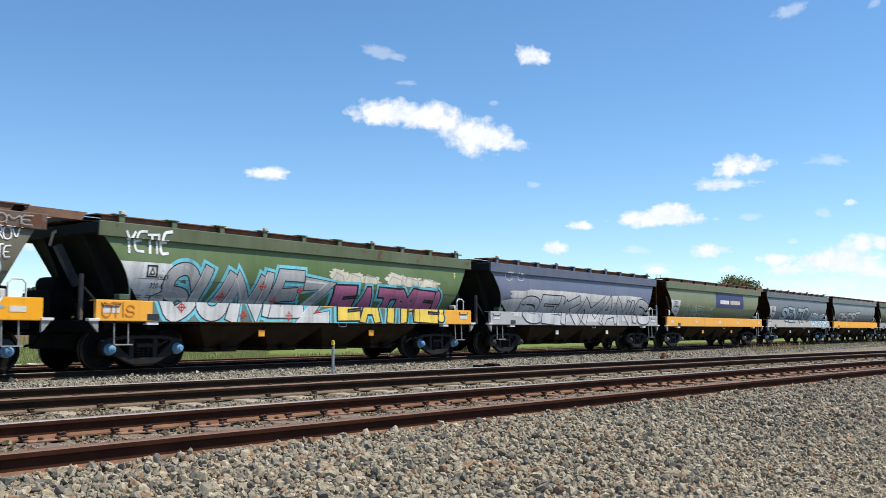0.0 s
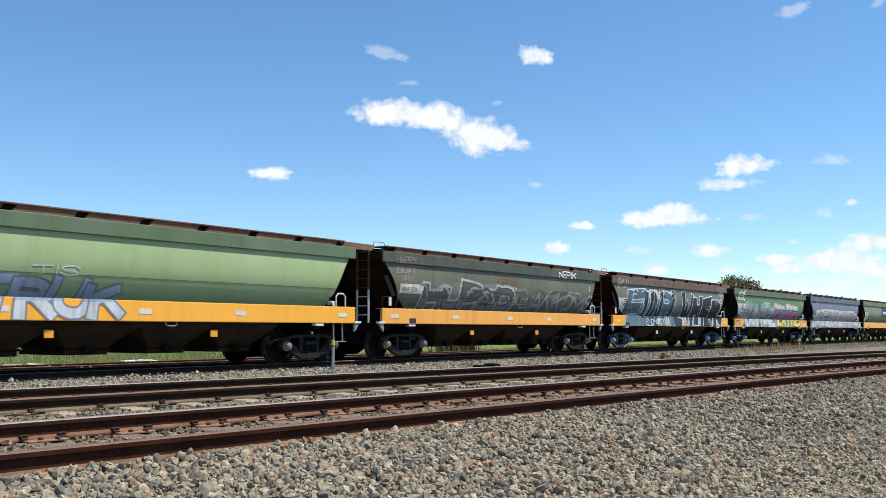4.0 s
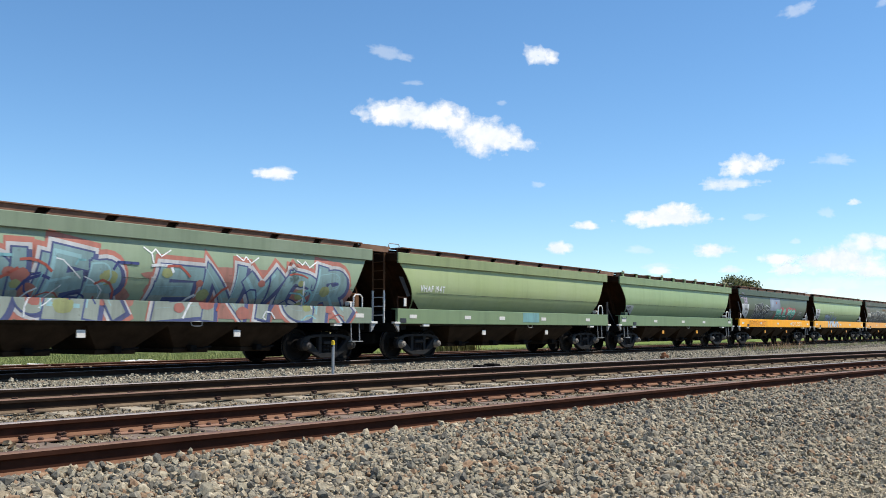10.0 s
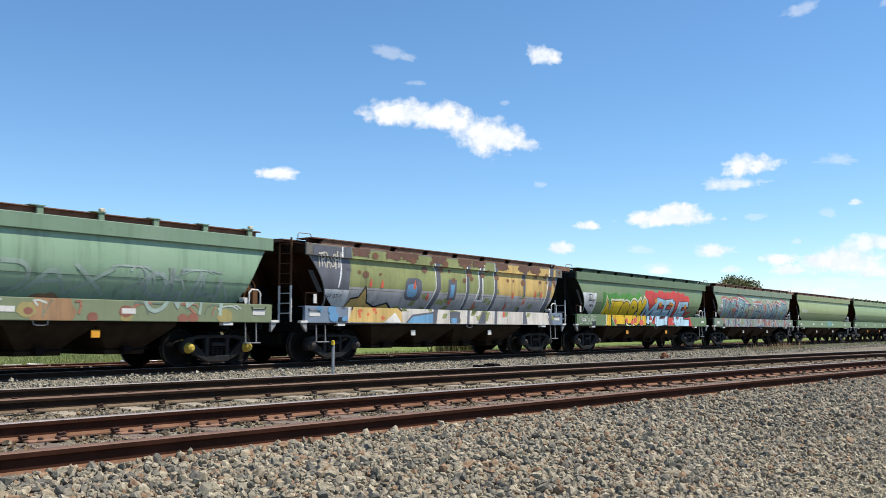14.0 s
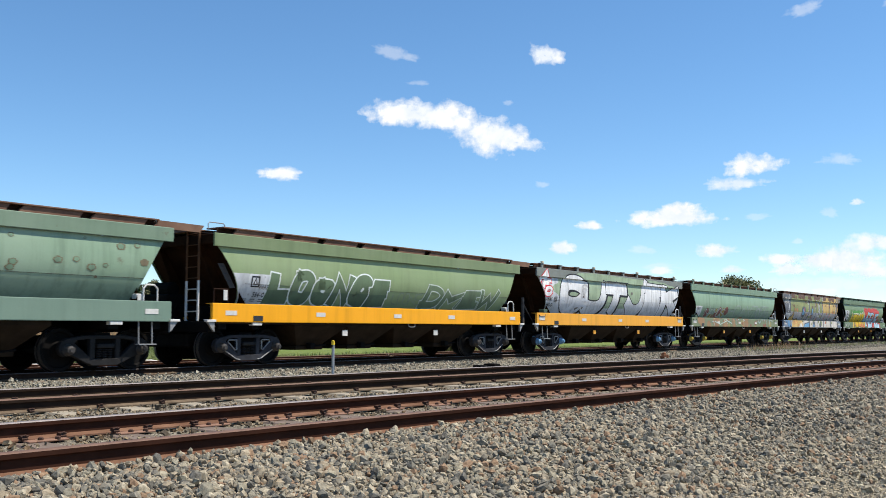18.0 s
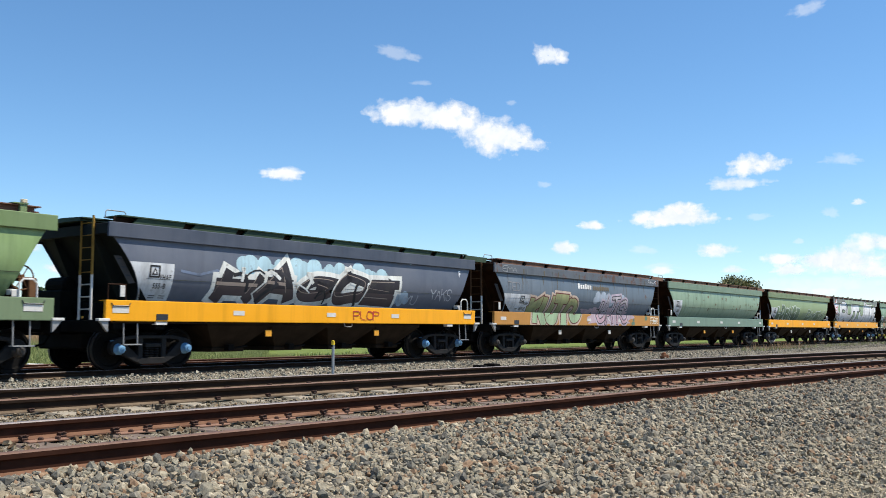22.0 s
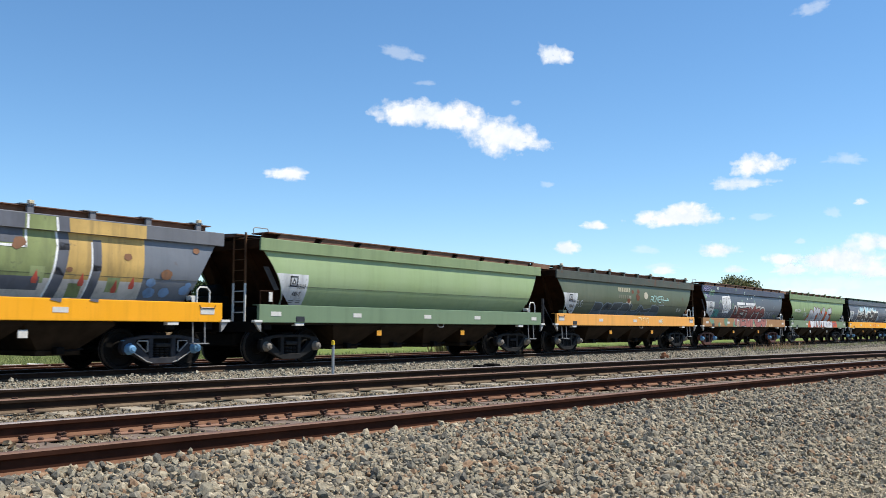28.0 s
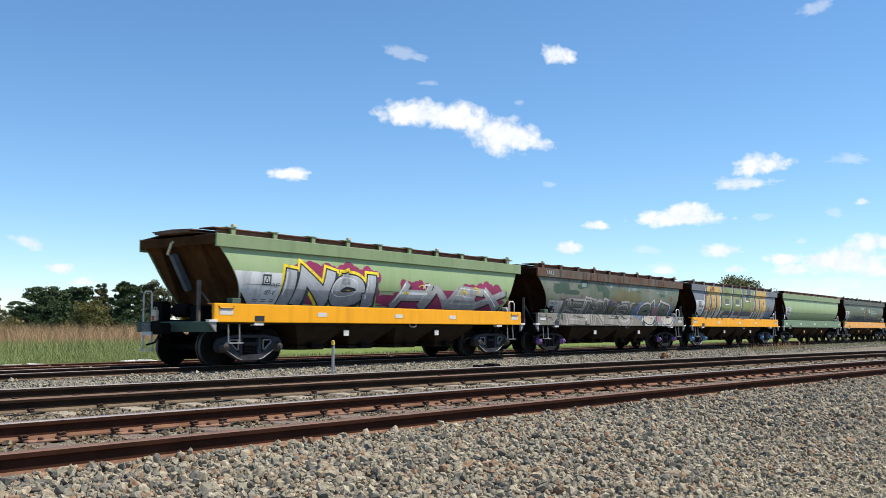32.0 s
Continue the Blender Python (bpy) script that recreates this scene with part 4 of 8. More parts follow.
def reflectors(w):
    for x in (-6.05, -3.23, -1.2, 1.57, 4.99) if w.get("early") else (-3.2, -0.02, 2.65) if w.get("kindb") else (-6.22, -3.2, -0.02, 2.65, 6.22):
        bm = box(bmesh.new(), x - 0.17, x + 0.17, -1.462, -1.452, 1.19, 1.30)
        part("reflector", bm, WHITE_TAG, w, "white rectangular reflector")
    for x, m in ((-2.15, YELLOW_TAG), (1.95, YELLOW_TAG)):
        bm = box(bmesh.new(), x - 0.10, x + 0.10, -1.36, -1.335, 0.69, 0.85, 0.005)
        part("marker_plate", bm, YELLOW_TAG if w.get("amber") else WHITE_TAG, w, "small square marker plate below the sill")
    for x in (-5.38, 5.37):
        bm = box(bmesh.new(), x - 0.15, x + 0.15, -1.44, -1.30, 0.955, 1.028, 0.006)
        part("jacking_pad", bm, WHITE, w, "white jacking pad under the sill")
    bm = box(bmesh.new(), (-6.66 if w.get("early") else -5.53), (-6.38 if w.get("early") else -5.23), -1.466, -1.452, 1.06, 1.19)
    part("data_plate", bm, PLATE_DARK, w, "dark data plate")


def underframe(w):
    bm = bmesh.new()
    box(bm, -HALF + 0.05, HALF - 0.05, -0.28, 0.28, 0.80, 1.06)
    for x in (-6.4, -5.35, 5.35, 6.4):
        box(bm, x - 0.12, x + 0.12, -1.36, 1.36, 0.86, 1.03)
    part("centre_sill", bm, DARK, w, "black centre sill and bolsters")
    for s in (-1, 1):
        bm = box(bmesh.new(), s * (HALF + 0.02) - 0.06, s * (HALF + 0.02) + 0.06, -1.36, 1.36, 0.80, 1.05, 0.01)
        part("headstock", bm, HEAD_GREEN if w.get("tail") and s < 0 else DARK, w)
        bm = bmesh.new()
        box(bm, s * (HALF + 0.06) - 0.12, s * (HALF + 0.30) + 0.1, -0.11, 0.11, 0.78, 0.98, 0.02)
        box(bm, s * (HALF + 0.38) - 0.17, s * (HALF + 0.38) + 0.17, -0.17, 0.15, 0.74, 1.02, 0.04)
        part("coupler", bm, DARK, w, "black knuckle coupler")
        bm = tube(bmesh.new(), [(s * (HALF + 0.05), 0.42, 0.85), (s * (HALF + 0.25), 0.40, 0.55), (s * (HALF + 0.5), 0.38, 0.5)], 0.025)
        part("brake_hose", bm, DARK, w)
        for yy in (-1.43,) if w.get("tail") and s < 0 else (-1.43, 1.43):
            bm = box(bmesh.new(), s * (HALF + 0.07) - 0.13, s * (HALF + 0.07) + 0.13, yy - 0.06, yy + 0.06, 1.03, 1.085, 0.006)
            st = part("end_step", bm, WHITE, w, "white end step")
            bm = bmesh.new()
            prism(bm, [(s * (HALF - 0.04), 1.03), (s * (HALF + 0.16), 1.03), (s * (HALF + 0.02), 0.86), (s * (HALF - 0.04), 0.80)], yy - 0.03, yy + 0.03)
            part("gusset", bm, GALV, st)
        # hanging foot step
        bm = bmesh.new()
        x0 = s * 6.12
        tube(bm, [(x0 - 0.17, -1.38, 1.03), (x0 - 0.17, -1.40, 0.55)], 0.018, 5)
        tube(bm, [(x0 + 0.17, -1.38, 1.03), (x0 + 0.17, -1.40, 0.55)], 0.018, 5)
        box(bm, x0 - 0.21, x0 + 0.23, -1.48, -1.34, 0.53, 0.555)
        if s > 0 or w.get("kindb"):
            part("foot_step", bm, GALV, w, "hanging steel foot step")
        else:
            bm.free()
    # grain discharge hoppers between the bogies
    for k in range(4):
        c = -3.0 + 2.0 * k
        bm = bmesh.new()
        top = [(-1.0, -1.30), (1.0, -1.30), (1.0, 1.30), (-1.0, 1.30)]
        bot = [(-0.42, -0.80), (0.42, -0.80), (0.42, 0.80), (-0.42, 0.80)]
        up = [bm.verts.new((c + x, y, 1.04)) for x, y in top]
        mid = [bm.verts.new((c + x, y, 0.94)) for x, y in top]
        lo = [bm.verts.new((c + x, y, 0.42)) for x, y in bot]
        for a, b in ((up, mid), (mid, lo)):
            for j in range(4):
                bm.faces.new((a[j], a[(j + 1) % 4], b[(j + 1) % 4], b[j]))
        bm.faces.new(lo)
        box(bm, c - 0.5, c + 0.5, -0.86, 0.86, 0.33, 0.43, 0.01)
        bmesh.ops.recalc_face_normals(bm, faces=bm.faces)
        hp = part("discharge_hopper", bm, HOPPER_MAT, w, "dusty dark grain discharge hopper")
        bm = bmesh.new()
        tube(bm, [(c - 0.1, -1.0, 0.40), (c + 0.45, -1.02, 0.46)], 0.025, 5)
        box(bm, c - 0.16, c + 0.02, -1.06, -0.9, 0.36, 0.50, 0.01)
        part("gate_lever", bm, DARK, hp)
    for s in (-1, 1):
        bm = bmesh.new()
        lathe(bm, [(0.15, -0.42), (0.17, -0.38), (0.17, 0.1), (0.13, 0.14), (0.08, 0.3)], (s * (HALF - 0.42), 0.35, 1.32), "y", 14)
        box(bm, s * (HALF - 0.4) - 0.2, s * (HALF - 0.4) + 0.2, -0.75, -0.3, 1.06, 1.42, 0.03)
        box(bm, s * (HALF - 0.3) - 0.14, s * (HALF - 0.3) + 0.14, 0.7, 1.2, 1.06, 1.55, 0.03)
        box(bm, s * (HALF - 0.62) - 0.3, s * (HALF - 0.62) + 0.3, -1.2, 1.34, 1.04, 1.10)
        # Added bulk, no known part: fills the dark mass under the trailing end.
        if s < 0 and not w.get("tail"):
            box(bm, -HALF + 0.02, -HALF + 0.52, 0.25, 1.30, 1.06, 1.72, 0.04)
            lathe(bm, [(0.14, -0.40), (0.18, -0.34), (0.18, 0.34), (0.14, 0.40)], (-HALF + 0.34, 0.80, 1.84), "y", 12)
            box(bm, -HALF - 0.02, -HALF + 0.50, -0.55, 1.05, 0.44, 0.80, 0.04)
        part("brake_gear", bm, DARK, w, "black brake cylinder and valves on the end platform")
    bm = bmesh.new()
    lathe(bm, [(0.12, -0.5), (0.15, -0.46), (0.15, 0.46), (0.12, 0.5)], (-4.05, 0.7, 0.75), "x", 12)
    part("air_reservoir", bm, DARK, w, "black air tank")


WHEEL_R = 0.44


def bogie(w, x, capmat, framemat):
    b = empty("bogie", pose(x, 0, 0), w)
    for ax in (-0.865, 0.865):
        bm = bmesh.new()
        lathe(bm, [(0.075, -1.02), (0.075, 1.02)], (0, 0, 0), "y", 10)
        for s in (-1, 1):
            lathe(bm, [(0.10, s * 0.70), (0.17, s * 0.70), (0.19, s * 0.735), (0.33, s * 0.745), (0.36, s * 0.70), (WHEEL_R + 0.028, s * 0.705), (WHEEL_R + 0.026, s * 0.735), (WHEEL_R, s * 0.75), (WHEEL_R - 0.006, s * 0.83), (0.375, s * 0.83), (0.345, s * 0.785), (0.19, s * 0.775), (0.16, s * 0.82), (0.09, s * 0.825)], (0, 0, 0), "y", 28)
            # casting marks that show the turning
            for k in range(3):
                a = 2.1 * k
                box(bm, 0.26 * math.cos(a) - 0.02, 0.26 * math.cos(a) + 0.02, s * 0.78 - 0.012, s * 0.78 + 0.012, 0.26 * math.sin(a) - 0.02, 0.26 * math.sin(a) + 0.02)
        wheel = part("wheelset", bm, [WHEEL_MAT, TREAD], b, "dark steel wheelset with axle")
        for p in wheel.data.polygons:
            if abs(p.normal.y) < 0.5 and math.hypot(p.center.x, p.center.z) > WHEEL_R - 0.03 and len(p.vertices) == 4:
                p.material_index = 1
        wheel.matrix_basis = pose(ax, 0, WHEEL_R)
    for s in (-1, 1):
        y0, y1 = s * 0.98, s * 1.12
        bm = bmesh.new()
        prism(bm, [(-1.02, 0.36), (-1.06, 0.46), (-1.03, 0.58), (-0.92, 0.665), (-0.50, 0.735), (0.50, 0.735), (0.92, 0.665), (1.03, 0.58), (1.06, 0.46), (1.02, 0.36), (0.95, 0.31), (0.80, 0.36), (0.75, 0.52), (0.68, 0.63), (0.42, 0.66), (-0.42, 0.66), (-0.68, 0.63), (-0.75, 0.52), (-0.80, 0.36), (-0.95, 0.31)], y0, y1)
        for q in (-1, 1):
            prism(bm, [(q * 0.86, 0.37), (q * 0.79, 0.58), (q * 0.74, 0.60), (q * 0.35, 0.28), (q * 0.27, 0.15), (q * 0.40, 0.15)], y0 + 0.003 * s, y1 - 0.003 * s)
            prism(bm, [(q * 0.24, 0.70), (q * 0.36, 0.70), (q * 0.36, 0.18), (q * 0.24, 0.18)], y0 + 0.006 * s, y1 - 0.006 * s)
        prism(bm, [(-0.40, 0.16), (-0.30, 0.11), (0.30, 0.11), (0.40, 0.16), (0.31, 0.25), (-0.31, 0.25)], y0 - 0.004 * s, y1 + 0.004 * s)
        bmesh.ops.recalc_face_normals(bm, faces=bm.faces)
        bmesh.ops.bevel(bm, geom=[e for e in bm.edges if e.calc_face_angle(0) > 0.5], offset=0.012, segments=1, affect="EDGES")
        sf = part("side_frame", bm, framemat, b, "cast steel bogie side frame")
        if framemat is FRAME_LIGHT and s < 0:
            for q in (-1, 1):
                bm = tube(bmesh.new(), [(q * u, y1 - 0.008, z) for u, z in ((0.40, 0.61), (0.64, 0.61), (0.67, 0.57), (0.44, 0.37), (0.40, 0.38), (0.40, 0.61))], 0.016, 5)
                part("window_rim", bm, GALV, sf, "pale scuffed casting rim")
                bm = tube(bmesh.new(), [(q * 0.28, y1 - 0.004, 0.14), (q * 0.40, y1 - 0.004, 0.16), (q * 0.82, y1 - 0.004, 0.40)], 0.013, 5)
                part("strut_edge", bm, GALV, sf, "pale scuffed strut edge")
        bm = bmesh.new()
        for k in (-0.13, 0.0, 0.13):
            for j in range(6):
                lathe(bm, [(0.05, 0), (0.062, 0.012), (0.05, 0.024)], (k, s * 1.06, 0.245 + j * 0.036), "z", 8)
        tagged(part("spring_nest", bm, BOGIE_MAT, b, "coil springs in the bogie frame"), kind="stuff")
        # Dark sheet standing in for the shade behind the springs.
        bm = box(bmesh.new(), -0.30, 0.30, s * 0.985 - 0.012, s * 0.985 + 0.012, 0.12, 0.66)
        part("spring_plate", bm, DARK, b)
        bm = box(bmesh.new(), -0.2, 0.2, s * 1.05 - 0.10, s * 1.05 + 0.10, 0.47, 0.56, 0.015)
        part("bolster_end", bm, BOGIE_MAT, b)
        for ax in (-0.865, 0.865):
            bm = bmesh.new()
            lathe(bm, [(0.10, s * 1.0), (0.125, s * 1.06), (0.125, s * 1.14), (0.10, s * 1.19), (0.085, s * 1.25), (0.05, s * 1.265), (0.045, s * 1.29)], (ax, 0, WHEEL_R), "y", 14)
            prism(bm, [(ax - 0.13, WHEEL_R + 0.19), (ax + 0.13, WHEEL_R + 0.19), (ax + 0.11, WHEEL_R + 0.02), (ax - 0.11, WHEEL_R + 0.02)], s * 1.0, s * 1.10)
            part("axle_box", bm, capmat, b)
    bm = box(bmesh.new(), -0.2, 0.2, -1.0, 1.0, 0.52, 0.8, 0.02)
    part("bolster", bm, DARK, b)
    return b


def ladder_end(w, polemat, s=-1):
    """Ladder and grab post at the end of the near side."""
    x = s * (HALF + 0.02)
    bm = bmesh.new()
    tube(bm, [(x - 0.02, -0.95, 3.25), (x - 0.02, -0.95, 2.0)], 0.03, 6)
    tube(bm, [(x - 0.02, -0.52, 3.2), (x - 0.02, -0.52, 1.05)], 0.024, 6)
    for k in range(8):
        z = 1.28 + 0.26 * k
        tube(bm, [(x - 0.02, -0.95, z), (x - 0.02, -0.52, z)], 0.011, 5)
    ld = part("ladder", bm, polemat, w, "rusty steel ladder at the wagon's end")
    for y in (-0.95, -0.52):
        bm = tube(bmesh.new(), [(x - 0.02, y, 2.0), (x - 0.02, y, 1.06)], 0.030, 6)
        part("grab_post", bm, WHITE, ld, "white-painted lower ladder post")
    for z in (1.28, 1.54, 1.80):
        bm = tube(bmesh.new(), [(x - 0.02, -0.95, z), (x - 0.02, -0.52, z)], 0.016, 5)
        part("rung", bm, WHITE, ld, "white-painted rung")
    bm = bmesh.new()
    prism(bm, [(-HALF + 0.24, 2.41), (-HALF + 0.42, 2.41), (-HALF + 0.78, 1.85), (-HALF + 0.62, 1.83)], -1.29, -1.275)
    np_ = part("notice_plate", bm, NOTICE_GREY, w, "grey notice plate along the end slope")
    for k in range(3):
        q = k * 0.17
        bm = bmesh.new()
        prism(bm, [(-HALF + 0.32 + q * 0.62, 2.36 - q), (-HALF + 0.43 + q * 0.62, 2.36 - q), (-HALF + 0.45 + q * 0.62, 2.33 - q), (-HALF + 0.34 + q * 0.62, 2.33 - q)], -1.294, -1.291)
        part("text_bar", bm, PLATE_DARK, np_)
    bm = bmesh.new()
    tube(bm, [(-HALF + 0.08, -1.36, 1.47), (-HALF + 0.08, -1.36, 1.80), (-HALF + 0.5, -1.36, 1.80), (-HALF + 0.5, -1.36, 1.47)], 0.018)
    fr = part("guard_frame", bm, RUST_DARK, w, "dark guard frame on the sill")
    bm = box(bmesh.new(), -HALF + 0.36, -HALF + 0.48, -1.38, -1.36, 1.54, 1.78, 0.006)
    part("notice_tag", bm, WHITE_TAG, fr, "white hanging tag")


def chute_end(w, polemat):
    """Inclined cover and upright post at the end."""
    x = -HALF - 0.02
    bm = bmesh.new()
    prism(bm, [(-HALF + 0.10, 2.66), (-HALF + 0.24, 2.72), (-HALF + 0.74, 1.86), (-HALF + 0.60, 1.80)], 0.28, 0.42)
    part("inclined_cover", bm, PLATE_BLUE, w, "blue-grey inclined steel cover on the end slope")
    bm = box(bmesh.new(), x + 0.0, x + 0.08, -0.88, -0.80, 1.05, 2.02, 0.01)
    pt = part("end_post", bm, polemat, w, "grey upright end post")
    bm = tube(bmesh.new(), [(x + 0.1, -0.84, 1.75), (-HALF + 0.75, -0.84, 1.1)], 0.025)
    part("brace", bm, polemat, pt)
    bm = bmesh.new()
    tube(bm, [(-HALF + 0.08, 0.10, 3.02), (-HALF - 0.08, 0.10, 2.92), (-HALF - 0.06, 0.25, 2.66)], 0.035)
    part("hook_bracket", bm, CREAM, w, "pale yellow hooked bracket")
    bm = box(bmesh.new(), -HALF + 0.55, -HALF + 0.82, -1.40, -1.2, 1.472, 1.60, 0.01)
    part("sill_box", bm, HEAD_GREEN, w)


def right_end(w, brake, hoopmat):
    """Hoop rail and, on some wagons, the handbrake wheel."""
    bm = bmesh.new()
    box(bm, HALF - 0.55, HALF - 0.22, -0.55, 0.35, 1.10, 1.72, 0.04)
    lathe(bm, [(0.11, -0.3), (0.14, -0.26), (0.14, 0.26), (0.11, 0.3)], (HALF - 0.40, 0.75, 1.62), "y", 12)
    box(bm, HALF - 0.46, HALF - 0.34, 0.4, 1.2, 1.10, 1.55, 0.02)
    tube(bm, [(HALF - 0.38, -0.2, 1.70), (HALF - 0.38, -0.2, 1.95), (HALF - 0.6, 0.1, 2.05)], 0.03)
    part("valve_stand", bm, DARK, w, "black brake valves and reservoir on the end platform")
    bm = bmesh.new()
    x = HALF - 0.34
    tube(bm, [(x - 0.36, -1.38, 1.46), (x - 0.36, -1.38, 1.74), (x - 0.28, -1.38, 1.82), (x - 0.08, -1.38, 1.82), (x, -1.38, 1.74), (x, -1.38, 1.46)], 0.020)
    part("hoop_rail", bm, hoopmat, w, "white hoop handrail on the sill")
    bm = box(bmesh.new(), x - 0.52, x - 0.36, -1.36, -1.2, 1.47, 1.62, 0.01)
    part("release_box", bm, WHITE_TAG, w)
    if brake:
        bm = bmesh.new()
        c = (HALF - 0.5, -1.1, 1.86)
        ring = [(c[0] + 0.24 * math.cos(a * math.pi / 9), c[1], c[2] + 0.24 * math.sin(a * math.pi / 9)) for a in range(19)]
        tube(bm, ring, 0.016, 5)
        for a in range(3):
            d = (math.cos(a * math.pi / 3) * 0.24, math.sin(a * math.pi / 3) * 0.24)
            tube(bm, [(c[0] - d[0], c[1], c[2] - d[1]), (c[0] + d[0], c[1], c[2] + d[1])], 0.011, 4)
        box(bm, c[0] - 0.06, c[0] + 0.06, c[1], c[1] + 0.22, c[2] - 0.06, c[2] + 0.06)
        box(bm, c[0] + 0.12, c[0] + 0.3, c[1] - 0.05, c[1] + 0.22, 1.47, 1.86, 0.02)
        part("handbrake", bm, RUST, w, "handbrake wheel and gear box")


# ---- painted pieces on the flanks ----
SWATCH = {}


def swatch(col, rough=0.55):
    key = tuple(round(c, 3) for c in col)
    if key not in SWATCH:
        SWATCH[key] = spray(shift(key, 1.32 if max(key) > 0.1 else 1.0), rough)
    return SWATCH[key]


def spray(col, rough):
    """Sprayed colour gone dull: uneven cover, dirt runs and worn specks."""
    m, n, l, bs = nodes_of("spray_paint")
    v = coords(n, l)
    c = mix(n, l, ramp(n, l, noise_tex(n, l, v, 1.5, 5), 0.32, 0.68), shift(col, 0.82), shift(col, 1.14))
    runs = ramp(n, l, noise_tex(n, l, coords(n, l, (3.2, 3.2, 0.28)), 1.7, 6, 0.65), 0.48, 0.78)
    c = mix(n, l, times(n, l, runs, 0.55), c, (0.075, 0.07, 0.058))
    worn = ramp(n, l, noise_tex(n, l, v, 6.0, 9, 0.7), 0.60, 0.68)
    c = mix(n, l, times(n, l, worn, 0.5), c, (0.10, 0.092, 0.075))
    l.new(c, bs.inputs["Base Color"])
    bs.inputs["Roughness"].default_value, bs.inputs["Specular IOR Level"].default_value = rough, 0.22
    return m


# strokes of hand-sprayed letters on a grid of nine by nine, two digits a point
HAND = {"A": "004880 2363", "B": "0008 0858765404 0464826000", "C": "8668280602206082", "D": "0008 085886825000", "E": "88080080 0464", "F": "880800 0464",
        "G": "86682806022060828454", "H": "0800 8880 0484", "I": "4840", "J": "8882602002", "K": "0800 8804 3580", "L": "080080", "M": "0008438880", "N": "00088088",
        "O": "280602206082866828", "P": "0008 0868866404", "Q": "280602206082866828 5280", "R": "0008 0868866404 4480", "S": "86682806246482602002", "T": "0888 4840",
        "U": "080220608288", "V": "084088", "W": "0820456088", "X": "0880 8800", "Y": "084488 4440", "Z": "08880080", "0": "280602206082866828", "1": "264840",
        "2": "062868860080", "4": "60680282", "!": "4843 4140"}
ROUND = "BCDGJOPQRSU02"


def strokes_of(ch):
    """The polylines of a letter in a unit square."""
    return [[(int(run[k]) / 8, int(run[k + 1]) / 8) for k in range(0, len(run), 2)] for run in HAND[ch].split()]


def rounded(pts, times_cut):
    """The polyline with its corners cut off, so that it bends smoothly."""
    for _ in range(times_cut):
        cut = [pts[0]]
        for (a, b), (c, d) in zip(pts, pts[1:]):
            cut += [(a * 0.75 + c * 0.25, b * 0.75 + d * 0.25), (a * 0.25 + c * 0.75, b * 0.25 + d * 0.75)]
        pts = cut + [pts[-1]]
    return pts


